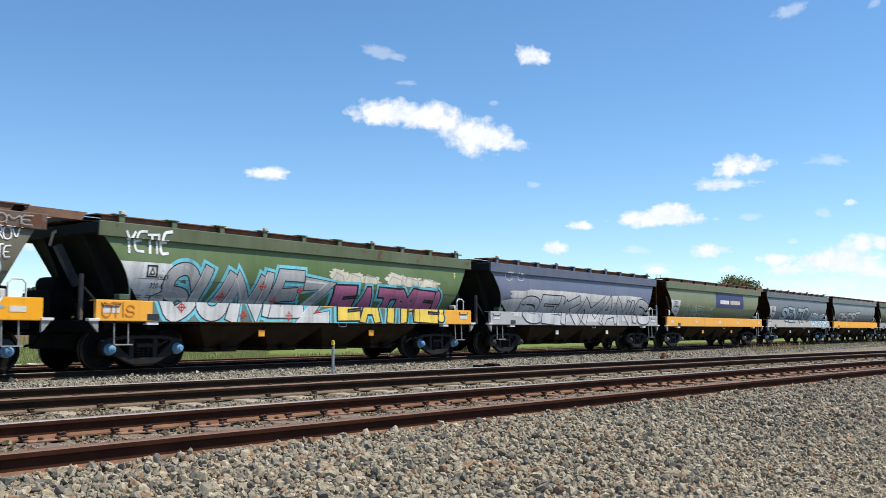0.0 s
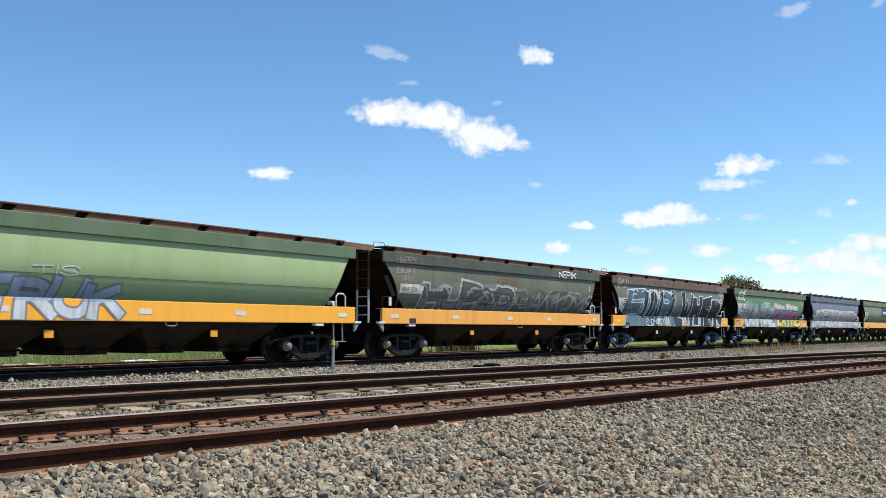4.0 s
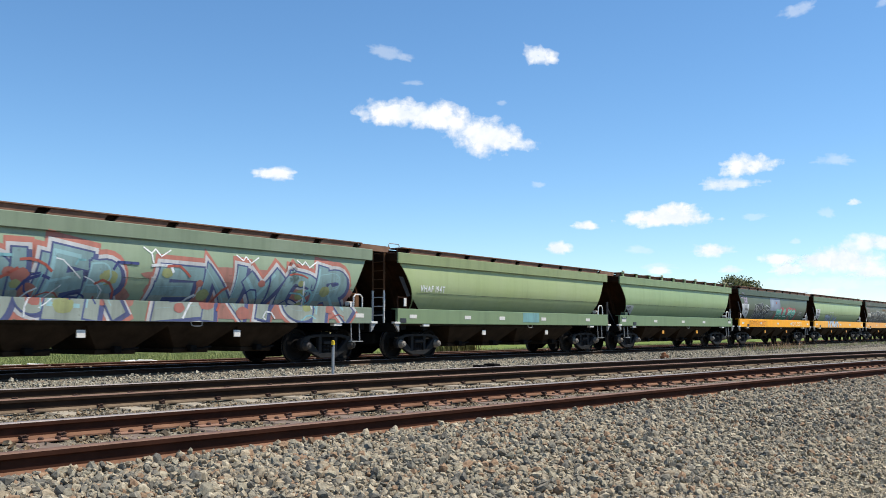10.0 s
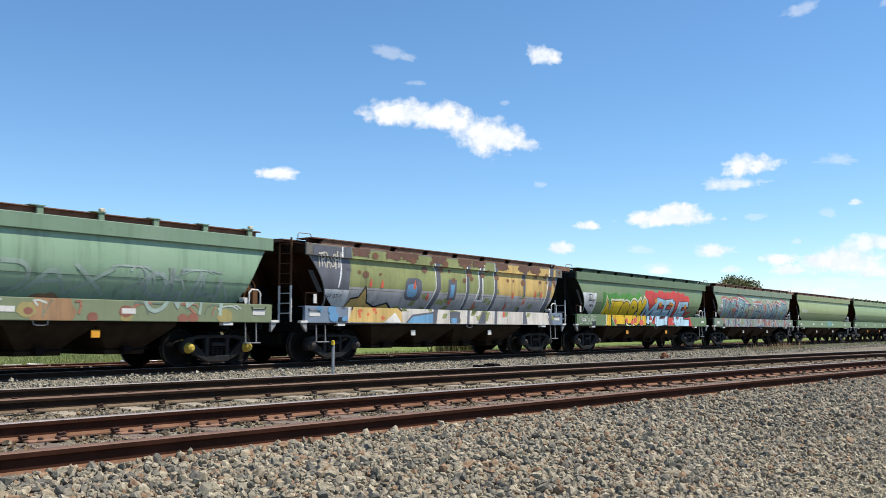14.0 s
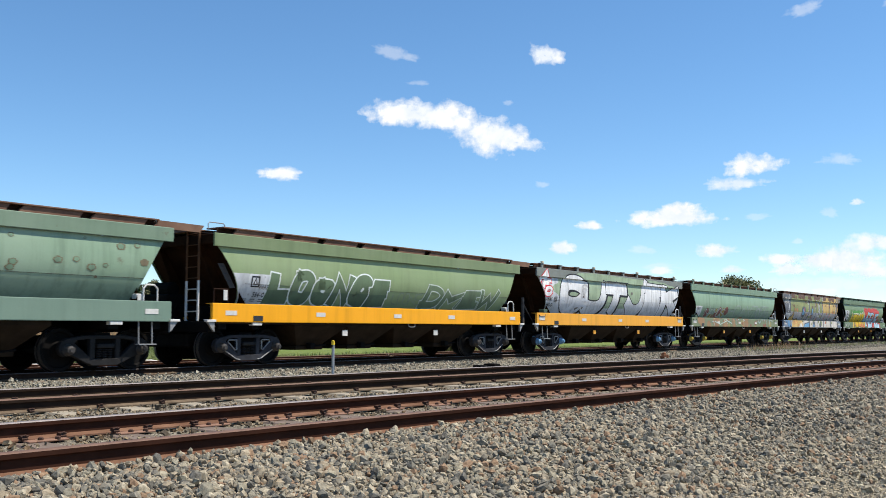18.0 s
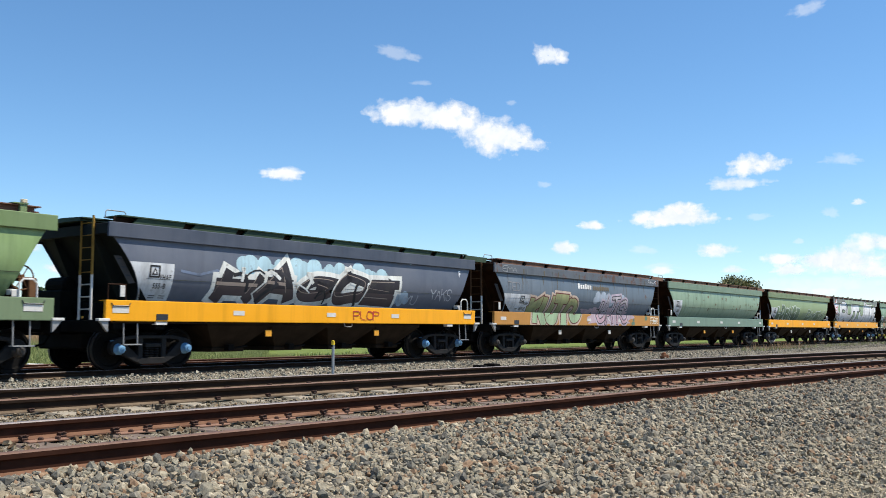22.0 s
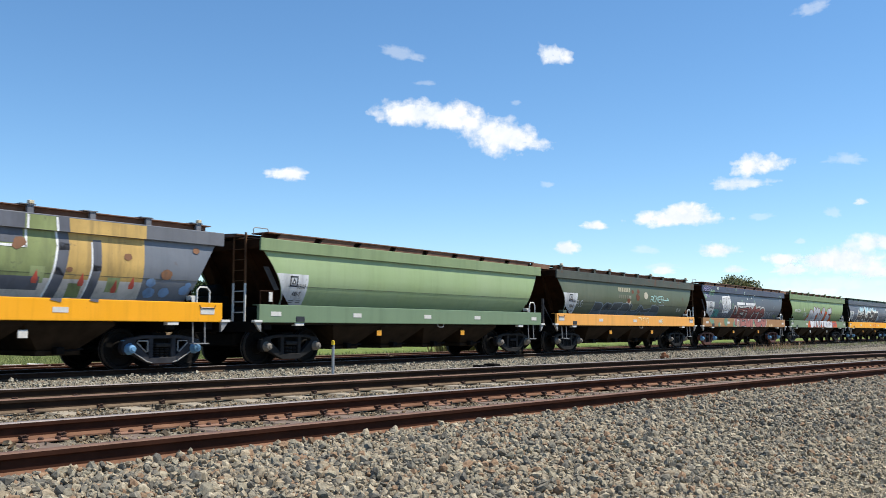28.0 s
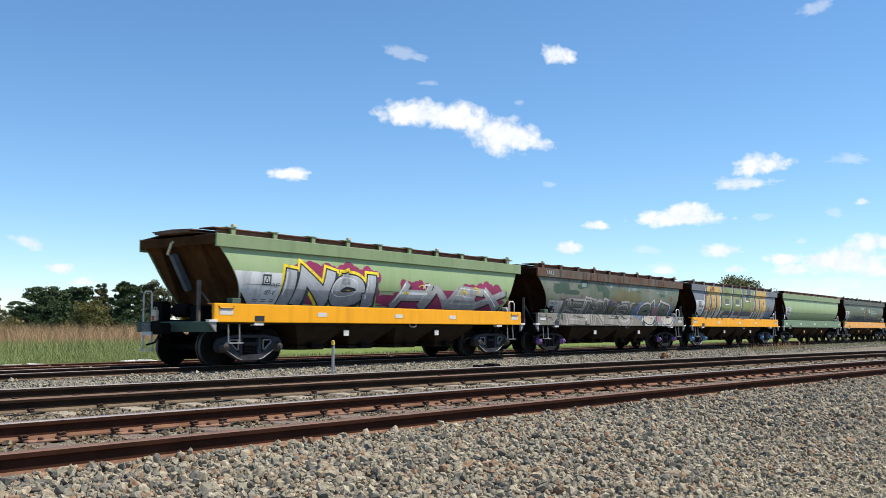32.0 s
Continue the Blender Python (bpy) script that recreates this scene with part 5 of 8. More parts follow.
class Piece:
    """One painted piece: flat shapes in (u, v), metres along and up the flank, laid onto the steel in thin layers."""

    def __init__(self):
        self.bm, self.mats, self.subs, self.floor = bmesh.new(), [], [], 1.035

    def index(self, col):
        m = swatch(col)
        if m not in self.mats:
            self.mats.append(m)
        return self.mats.index(m)

    def shape(self, vs, fs, col, layer):
        k = self.index(col)
        made = [self.bm.verts.new((u, layer, v)) for u, v in vs]
        for f in fs:
            if len(set(f)) > 2:
                try:
                    self.bm.faces.new([made[i] for i in f]).material_index = k
                except ValueError:
                    pass

    def poly(self, pts, col, layer):
        self.shape(pts, [tuple(range(len(pts)))], col, layer)

    def rect(self, u0, u1, v0, v1, col, layer, lean=0.0):
        self.poly([(u0, v0), (u1, v0), (u1 + lean, v1), (u0 + lean, v1)], col, layer)

    def blob(self, u0, u1, v0, v1, col, layer, rough=0.12, seed=1, n=72):
        rnd = random.Random(seed)
        ph = [rnd.uniform(0, 6.28) for _ in range(4)]
        pts = []
        for i in range(n):
            a = 2 * math.pi * i / n
            r = 1 + rough * (math.sin(9 * a + ph[0]) * 0.5 + math.sin(17 * a + ph[1]) * 0.4 + math.sin(5 * a + ph[2]) * 0.6)
            c, s = math.cos(a), math.sin(a)
            if n > 40:
                c, s = math.copysign(abs(c) ** 0.45, c), math.copysign(abs(s) ** 0.7, s)
            pts.append(((u0 + u1) / 2 + (u1 - u0) / 2 * c * r, (v0 + v1) / 2 + (v1 - v0) / 2 * s * r))
        self.poly(pts, col, layer)

    def stroke(self, pts, wd, col, layer):
        """A sprayed line through the points."""
        for (a, b), (c, d) in zip(pts, pts[1:]):
            k = math.hypot(c - a, d - b) or 1
            nx, ny = -(d - b) / k * wd / 2, (c - a) / k * wd / 2
            ex, ey = (c - a) / k * wd * 0.3, (d - b) / k * wd * 0.3
            self.poly([(a + nx - ex, b + ny - ey), (a - nx - ex, b - ny - ey), (c - nx + ex, d - ny + ey), (c + nx + ex, d + ny + ey)], col, layer)

    def ribbon(self, pts, wds, col, layer, cap=0.45):
        """A sprayed line with mitred corners whose width changes from point to point."""
        n = len(pts)
        left, right = [], []
        for k in range(n):
            a, b = Vector(pts[max(k - 1, 0)]), Vector(pts[min(k + 1, n - 1)])
            c = Vector(pts[k])
            d1, d2 = (c - a).normalized() if k else (b - c).normalized(), (b - c).normalized() if k < n - 1 else (c - a).normalized()
            d = d1 + d2
            d = d.normalized() if d.length > 0.2 else d1
            nm = Vector((-d.y, d.x))
            grow = min(1 / max(abs(nm.dot(Vector((-d1.y, d1.x)))), 0.01), 1.7)
            if k in (0, n - 1):
                c = c + d * wds[k] * cap * (1 if k else -1)
            left.append(c + nm * wds[k] / 2 * grow)
            right.append(c - nm * wds[k] / 2 * grow)
        vs = [tuple(q) for q in left + right]
        self.shape(vs, [(k, k + 1, n + k + 1, n + k) for k in range(n - 1)], col, layer)

    def hand(self, text, u0, u1, v0, v1, wd, col, layer, grow=0.0, wild=1.0, seed=1, lean=0.0, only=None, flare=0.2, step=0.0, soft=0, aside=(0, 0)):
        """A word of hand-sprayed strokes; grow thickens every stroke for an outline round the same letters."""
        rnd = random.Random(seed)
        wide = [0.45 if c in "I!1" else 0.5 if c == " " else 1.25 if c in "MW" else 1.0 for c in text]
        u = u0
        for k, (c, q) in enumerate(zip(text, wide)):
            w = (u1 - u0) * q / sum(wide)
            jit = [rnd.uniform(-1, 1) for _ in range(40)]
            up, dn = v1 + 0.08 * wild * jit[0] * (v1 - v0), v0 + 0.03 * wild * jit[1] * (v1 - v0)
            if c in HAND and only in (None, k):
                i = 2
                for j, pts in enumerate(strokes_of(c)):
                    out = []
                    for a, b in pts:
                        x = u + wd * 0.4 + (w * 1.02 - wd * 0.8) * a + 0.05 * wild * jit[i % 40] * w + lean * (b - 0.5) * w
                        y = dn + wd * 0.5 + (up - dn - wd) * b + 0.05 * wild * jit[(i + 7) % 40] * (up - dn)
                        out.append((x + aside[0], y + aside[1]))
                        i += 1
                    if pts[0] == pts[-1]:
                        out[-1] = out[0]
                    out = rounded(out, 2 if c in ROUND else soft)
                    thick = wd * (1 + 0.15 * wild * jit[(j + 30) % 40])
                    wds = [thick * (1 + flare * (0.5 - (y - aside[1] - dn) / max(up - dn, 0.01))) + grow for _, y in out]
                    self.ribbon(out, wds, col, layer + 0.03 * j + step * k)
            u += w

    def letters(self, text, u0, u1, v0, v1, col, layer, fat=0.0, wild=0.0, seed=1, lean=0.0, fit=None, only=None):
        """A word stretched into a box; wild makes its letters swing and swell as sprayed ones do."""
        if fat <= 0.02 and fit is None and all(c in HAND or c == " " for c in text):
            self.hand(text, u0, u1, v0, v1, (v1 - v0) * (0.10 + 2 * fat), col, layer, 0.0, wild, seed, lean, only, -0.3, 0.01, 1)
            return
        rnd = random.Random(seed)
        text = [c for c in text]
        wide = [0.34 if c in "iIl!.1'" else 0.45 if c == " " else 1.0 for c in text]
        tot, u = sum(wide), u0
        for k, (c, wd) in enumerate(zip(text, wide)):
            w = (u1 - u0) * wd / tot
            jit = [rnd.uniform(-1, 1) for _ in range(6)]
            if c != " " and only in (None, k):
                vs, fs = glyph(c, fat)
                bs, _ = glyph(c, fat if fit is None else fit)
                if bs:
                    xa, xb = min(p[0] for p in bs), max(p[0] for p in bs)
                    ya, yb = min(p[1] for p in bs), max(p[1] for p in bs)
                    gx = w * (0.92 + 0.16 * wild)
                    gy = (v1 - v0) * (1 + 0.10 * wild * jit[0])
                    cx, cy = u + w / 2, (v0 + v1) / 2 + 0.06 * wild * jit[1] * (v1 - v0)
                    turn = 0.10 * wild * jit[2]
                    out = []
                    for x, y in vs:
                        a = (x - (xa + xb) / 2) / max(xb - xa, 0.05)
                        b = (y - (ya + yb) / 2) / max(yb - ya, 0.05)
                        a += 0.16 * wild * jit[3] * b + 0.07 * wild * math.sin(5 * b + 3 * jit[4]) + lean * b
                        b += 0.07 * wild * math.sin(5 * a + 3 * jit[5])
                        p, q = a * gx, b * gy
                        out.append((cx + p * math.cos(turn) - q * math.sin(turn), cy + p * math.sin(turn) + q * math.cos(turn)))
                    self.shape(out, fs, col, layer)
            u += w

    def scallop(self, u0, u1, v, col, layer, r=0.16, seed=1):
        """A bubbling cloud edge along the height v."""
        rnd, u, k = random.Random(seed), u0, 0
        while u < u1:
            q, dv = r * rnd.uniform(0.6, 1.3), rnd.uniform(-0.5, 0.6) * r
            pts = [(u + q * 1.15 * math.cos(a * 0.45), v + dv + q * math.sin(a * 0.45)) for a in range(14)]
            self.poly(pts, col, layer + 0.004 * (k % 40))
            u, k = u + q * rnd.uniform(0.7, 1.3), k + 1

    def tangle(self, n, u0, u1, v0, v1, cols, layer, wd=0.05, reach=0.5, seed=1):
        """Many quick sprayed strokes that cross a piece, as wild lettering has."""
        rnd = random.Random(seed)
        for k in range(n):
            u, v, a = rnd.uniform(u0, u1), rnd.uniform(v0, v1), rnd.choice((1.2, 1.5, 1.9, 0.5, 2.6, 1.35)) + rnd.uniform(-0.3, 0.3)
            pts, turn = [(u, v)], rnd.uniform(-0.7, 0.7)
            for j in range(4):
                a += turn * rnd.choice((0.3, 1.0, 1.6))
                u, v = u + math.cos(a) * reach * 0.3, min(max(v + math.sin(a) * reach * 0.3, v0), v1)
                pts.append((u, v))
            self.stroke(pts, wd * rnd.uniform(0.5, 1.4), cols[k % len(cols)], layer + 0.006 * (k % 60))

    def stencil(self, text, u, v, h, col, layer=3, squeeze=0.85, fat=0.02):
        """Plain stencilled lettering with the font's own spacing."""
        x = u
        for c in text:
            vs, fs = glyph(c, fat)
            if vs and c != " ":
                xa, xb = min(p[0] for p in vs), max(p[0] for p in vs)
                self.shape([(x + (p - xa) * h * 1.4 * squeeze, v + q * h * 1.4) for p, q in vs], fs, col, layer)
                x += (xb - xa) * h * 1.4 * squeeze + h * 0.17
            else:
                x += h * 0.45

    def graff(self, text, u0, u1, v0, v1, fill, line, back=None, fat=0.05, edge=0.045, wild=1.0, seed=1, low=None, lean=0.0, glow=None, shade=None, wd=None, shine=None):
        """A sprayed word: a cloud behind, a fat outline and the filled letters, the fill's lower part in another colour where given."""
        if back:
            self.blob(u0 - 0.12, u1 + 0.12, v0 - 0.03, v1 + 0.12, back, 0.5, 0.10, seed, 90)
        self.floor = 1.475 if v0 > 1.45 else 1.035
        by_hand = wild > 0.5 and all(c in HAND or c == " " for c in text)
        wd = (0.17 + 1.15 * fat) * min(v1 - v0, (u1 - u0) / len(text)) if wd is None else wd

        def word(col, layer, grow, only=None, aside=(0, 0)):
            if by_hand:
                self.hand(text, u0, u1, v0, v1, wd, col, layer, grow * 2.7, wild, seed, lean, only, 0.3, 0.02 if only is None else 0.6, 0, aside)
            else:
                self.letters(text, u0 + aside[0], u1 + aside[0], v0 + aside[1], v1 + aside[1], col, layer, fat + grow, wild, seed, lean, fat, only)
        if glow:
            word(glow, 0.8, edge + 0.06)
        if shade:
            word(shade, 1.2, edge * 0.8, None, (0.09, -0.05))
        main = self.bm
        for k, c in enumerate(text):
            if c == " ":
                continue
            self.bm = bmesh.new()
            word(line, 2, edge, k)
            word(fill, 2.3, 0.0, k)
            if low:
                top = self.bm
                self.bm = bmesh.new()
                word(low, 2.42, 0.0, k)
                bmesh.ops.bisect_plane(self.bm, geom=self.bm.verts[:] + self.bm.edges[:] + self.bm.faces[:], plane_co=(0, 0, v0 + 0.42 * (v1 - v0)), plane_no=(0, 0, 1), clear_outer=True)
                me = bpy.data.meshes.new("half")
                self.bm.to_mesh(me)
                self.bm.free()
                top.from_mesh(me)
                bpy.data.meshes.remove(me)
                self.bm = top
            if shine and by_hand:
                self.hand(text, u0, u1, v0, v1, wd, shine, 2.5, 0.03 - wd, wild, seed, lean, k, 0.0, 0.6, 0, (-wd * 0.33, wd * 0.2))
            self.subs.append(self.bm)
        self.bm = main

    def bend(self, bm):
        """Cut at the bends of the flank, clip to its ends and lay onto the steel."""
        for z in CUTS:
            bmesh.ops.bisect_plane(bm, geom=bm.verts[:] + bm.edges[:] + bm.faces[:], plane_co=(0, 0, z), plane_no=(0, 0, 1))
        for co, no in (((0, 0, self.floor), (0, 0, -1)), ((0, 0, 3.09), (0, 0, 1)), ((-0.01, 0, 0), (-1, 0, 0)), ((13.46, 0, 0), (1, 0, 0)),
                       ((0.43, 0, 2.63), (-1, 0, -0.40)), ((13.07, 0, 2.63), (1, 0, -0.40))):
            part_of = [f for f in bm.faces if no[2] in (1, -1) or no[2] == 0 or 1.47 < f.calc_center_median().z < 2.79]
            geom = {x for f in part_of for x in (*f.verts, *f.edges, f)}
            if no[2] in (0, 1, -1):
                bmesh.ops.bisect_plane(bm, geom=list(geom), plane_co=co, plane_no=no, clear_outer=True)
        bmesh.ops.split_edges(bm, edges=bm.edges[:])
        gone = []
        for f in bm.faces:
            c = f.calc_center_median()
            if 1.47 < c.z < 2.79 and (max(v.co.x for v in f.verts) < end_inset(c.z) + 0.02 or min(v.co.x for v in f.verts) > 2 * HALF - end_inset(c.z, 1) - 0.02):
                gone.append(f)
        bmesh.ops.delete(bm, geom=gone, context="FACES")
        for f in bm.faces:
            zc = f.calc_center_median().z
            for v in f.verts:
                on = 1.47 < zc < 2.79
                e = HALF - end_inset(v.co.z) - 0.005 if on else HALF
                g = HALF - end_inset(v.co.z, 1) - 0.005 if on else HALF
                z = round(v.co.z, 4)
                v.co = Vector((min(max(v.co.x - HALF, -e), g), -side_y(z, zc < z) - 0.003 - 0.0022 * v.co.y - (0.006 if zc > 2.79 or zc < 1.47 else 0.0), v.co.z))
        for f in bm.faces:
            f.normal_update()
            if f.normal.y > 0:
                f.normal_flip()
        return bm

    def settle(self, ob):
        """Let the paint follow the flank's smooth curve."""
        me = ob.data
        zs = [p[0] for p in FLANK]
        ys = [p[1] for p in FLANK]
        tilt = [math.atan2(ya - yb, za - zb) for za, zb, ya, yb in zip(zs, zs[1:], ys, ys[1:])]
        knot = [tilt[0]] + [(a + b) / 2 for a, b in zip(tilt, tilt[1:])] + [tilt[-1]]
        out = [(0.0, -1.0, 0.0)] * len(me.vertices)
        for f in me.polygons:
            if 1.47 < f.center.z < 2.79:
                for i in f.vertices:
                    a = float(np.interp(me.vertices[i].co.z, zs[::-1], knot[::-1]))
                    out[i] = (0.0, -math.cos(a), -math.sin(a))
        me.polygons.foreach_set("use_smooth", [True] * len(me.polygons))
        me.normals_split_custom_set_from_vertices(out)

    def lay(self, w, label, name="graffiti"):
        """Link the piece under its wagon: backing first, each large letter as a part of it."""
        if not self.bm.faces and self.subs:
            self.bm.free()
            self.bm = self.subs.pop(0)
        if not self.bm.faces:
            self.bm.free()
            return
        main = part(name, self.bend(self.bm), self.mats, w, label)
        self.settle(main)
        if name != "graffiti":
            tagged(main, kind="stuff")
        for bm in self.subs:
            self.settle(part("letter", self.bend(bm), self.mats, main))


def triangle_mark(p, u, v, h, col):
    """The owner's mark as a plain shape: a square with a triangle in it."""
    t = h * 0.13
    for a, b, c, d in ((u, u + h, v, v + t), (u, u + h, v + h - t, v + h), (u, u + t, v, v + h), (u + h - t, u + h, v, v + h)):
        p.rect(a, b, c, d, col, 4)
    p.poly([(u + h * 0.2, v + h * 0.22), (u + h * 0.8, v + h * 0.22), (u + h * 0.5, v + h * 0.85)], col, 5)
    p.poly([(u + h * 0.38, v + h * 0.32), (u + h * 0.62, v + h * 0.32), (u + h * 0.5, v + h * 0.62)], (0.6, 0.6, 0.6), 6)


def panel(w, number, right=1.70, top=2.26):
    """White number panel at the trailing end of the flank."""
    p = Piece()
    p.rect(0.2, right, 1.49, top, (0.50, 0.51, 0.52), 1)
    triangle_mark(p, right - 0.64, top - 0.32, 0.27, (0.03, 0.03, 0.035))
    p.stencil("VHAF", right - 0.37, top - 0.36, 0.115, (0.03, 0.03, 0.035), 4, 0.62)
    p.stencil(number, right - 0.50, top - 0.55, 0.115, (0.03, 0.03, 0.035), 4, 0.75)
    for k in range(2):
        for j in range(3):
            p.rect(right - 0.80 + 0.27 * j, right - 0.64 + 0.27 * j, 1.54 + 0.045 * k, 1.56 + 0.045 * k, (0.12, 0.12, 0.12), 4)
    p.lay(w, "white number panel with black lettering", "number_panel")


def wagon(i, look_of, label):
    """One hopper wagon; look_of: body, chord, sill and fitting colours and kind."""
    kind = look_of.get("kind", "A")
    w = empty("hopper_wagon")
    w["amber"] = look_of.get("amber", False)
    w["early"] = i == 16
    w["tail"] = i == 0
    w["kindb"] = kind == "B" or i in (7, 13)
    body = tuple(a * b for a, b in zip(look_of["body"], (1.68, 1.62, 1.52) if look_of["body"][1] > look_of["body"][2] else (1.66, 1.74, 1.78)))
    bodym = paint("wagon_body_paint", body, look_of.get("rust", 0.2), 0.5, look_of.get("streak", 0.30), fade=look_of.get("fade", 0.3))
    chord = shift(look_of["chord"], 1.25) if "chord" in look_of else shift(body, 0.74)
    chordm = paint("wagon_chord_paint", chord, look_of.get("rust", 0.2) + look_of.get("chord_rust", 0.1), 0.55, 0.35)
    sillm = paint("wagon_sill_paint", shift(look_of["sill"], 1.12), look_of.get("sill_rust", 0.16), 0.45, look_of.get("sill_streak", 0.34), fade=0.06)
    roofm = look_of.get("roof", ROOF_RUST)
    shell_part(w, bodym)
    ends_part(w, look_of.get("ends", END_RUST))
    roof_parts(w, kind, roofm, chordm)
    chord_sill(w, chordm, sillm)
    reflectors(w)
    sill_fittings(w)
    underframe(w)
    cap = look_of.get("cap", CAP_GREY)
    frame_m = look_of.get("frame", BOGIE_MAT)
    for x in (-5.35, 5.35):
        bogie(w, x, cap, frame_m)
    if kind == "A":
        ladder_end(w, look_of.get("ladder", RUST))
    else:
        chute_end(w, POST_BROWN)
    right_end(w, look_of.get("brake", False), WHITE)
    tagged(w, label, "freight wagon", "grain hopper wagons of the train")
    return w


# Ledge top darkened so the sill throws little yellow bounce on the flank.
LEDGE = plain("bounce_damping_ledge", (0.05, 0.045, 0.036), 0.95, 0, 0.3, 5.0, 0.0, None, 0.1)
HEAD_GREEN = plain("dark_green_headstock", (0.06, 0.095, 0.065), 0.65, 0, 0.3, 3.0)
POST_BROWN = plain("grimy_brown_post", (0.13, 0.105, 0.09), 0.75, 0, 0.3, 4.0)
CAP_GREY = plain("grey_axle_cap", (0.20, 0.18, 0.155), 0.55, 0.1, 0.25)
CAP_BLUE = plain("blue_axle_cap", (0.13, 0.28, 0.46), 0.5, 0.0, 0.2)
CAP_PURPLE = plain("purple_axle_cap", (0.20, 0.10, 0.30), 0.55, 0.0, 0.2)
CAP_YELLOW = plain("dull_yellow_axle_cap", (0.42, 0.31, 0.05), 0.55, 0.0, 0.2)
CAP_DARK = plain("dark_axle_cap", (0.05, 0.045, 0.042), 0.6, 0.1, 0.25)
FRAME_LIGHT = plain("scuffed_grey_bogie_frame", (0.034, 0.035, 0.041), 0.7, 0.0, 0.4, 5.0, 0.003, None, 0.12)
ROOF_GREEN = plain("dark_green_roof", (0.035, 0.06, 0.035), 0.7, 0, 0.35, 2.0)
# Green-black end steel, its colour lowered further for the gap's shade.
END_BLACK = plain("shade_dark_green_black_steel", (0.007, 0.0095, 0.0075), 0.8, 0, 0.35, 2.5)


# ---- the wagons, from the tail to the head of the train ----
GREEN, DKGREEN, MIDGREEN = (0.182, 0.252, 0.13), (0.055, 0.07, 0.042), (0.09, 0.14, 0.065)
PALE, NAVY = (0.15, 0.235, 0.165), (0.052, 0.060, 0.076)
YEL, ORANGE, SILLGREEN = (0.80, 0.335, 0.004), (0.72, 0.33, 0.07), (0.145, 0.21, 0.125)
GREYSILL, BROWNSILL = (0.26, 0.25, 0.24), (0.30, 0.15, 0.055)
WH, BK, SILVER = (0.70, 0.70, 0.70), (0.018, 0.018, 0.022), (0.40, 0.41, 0.43)
FLEET = []


def put(i, label, **look_of):
    w = wagon(i, look_of, label)
    FLEET.append((i, w))
    return w


def drops(p, us, col, v0, v1, seed):
    rnd = random.Random(seed)
    for u in us:
        v = rnd.uniform(v0, v1)
        p.poly([(u - 0.07, v), (u - 0.05, v - 0.07), (u + 0.05, v - 0.07), (u + 0.07, v), (u + 0.01, v + 0.2)], col, 5)


def spots(p, n, u0, u1, v0, v1, col, seed, r0=0.06, r1=0.2, layer=4):
    rnd = random.Random(seed)
    for k in range(n):
        u, v, r = rnd.uniform(u0, u1), rnd.uniform(v0, v1), rnd.uniform(r0, r1)
        p.blob(u - r, u + r, v - r * 0.75, v + r * 0.75, col, layer + 0.02 * k, 0.07, seed * 31 + k, 28)


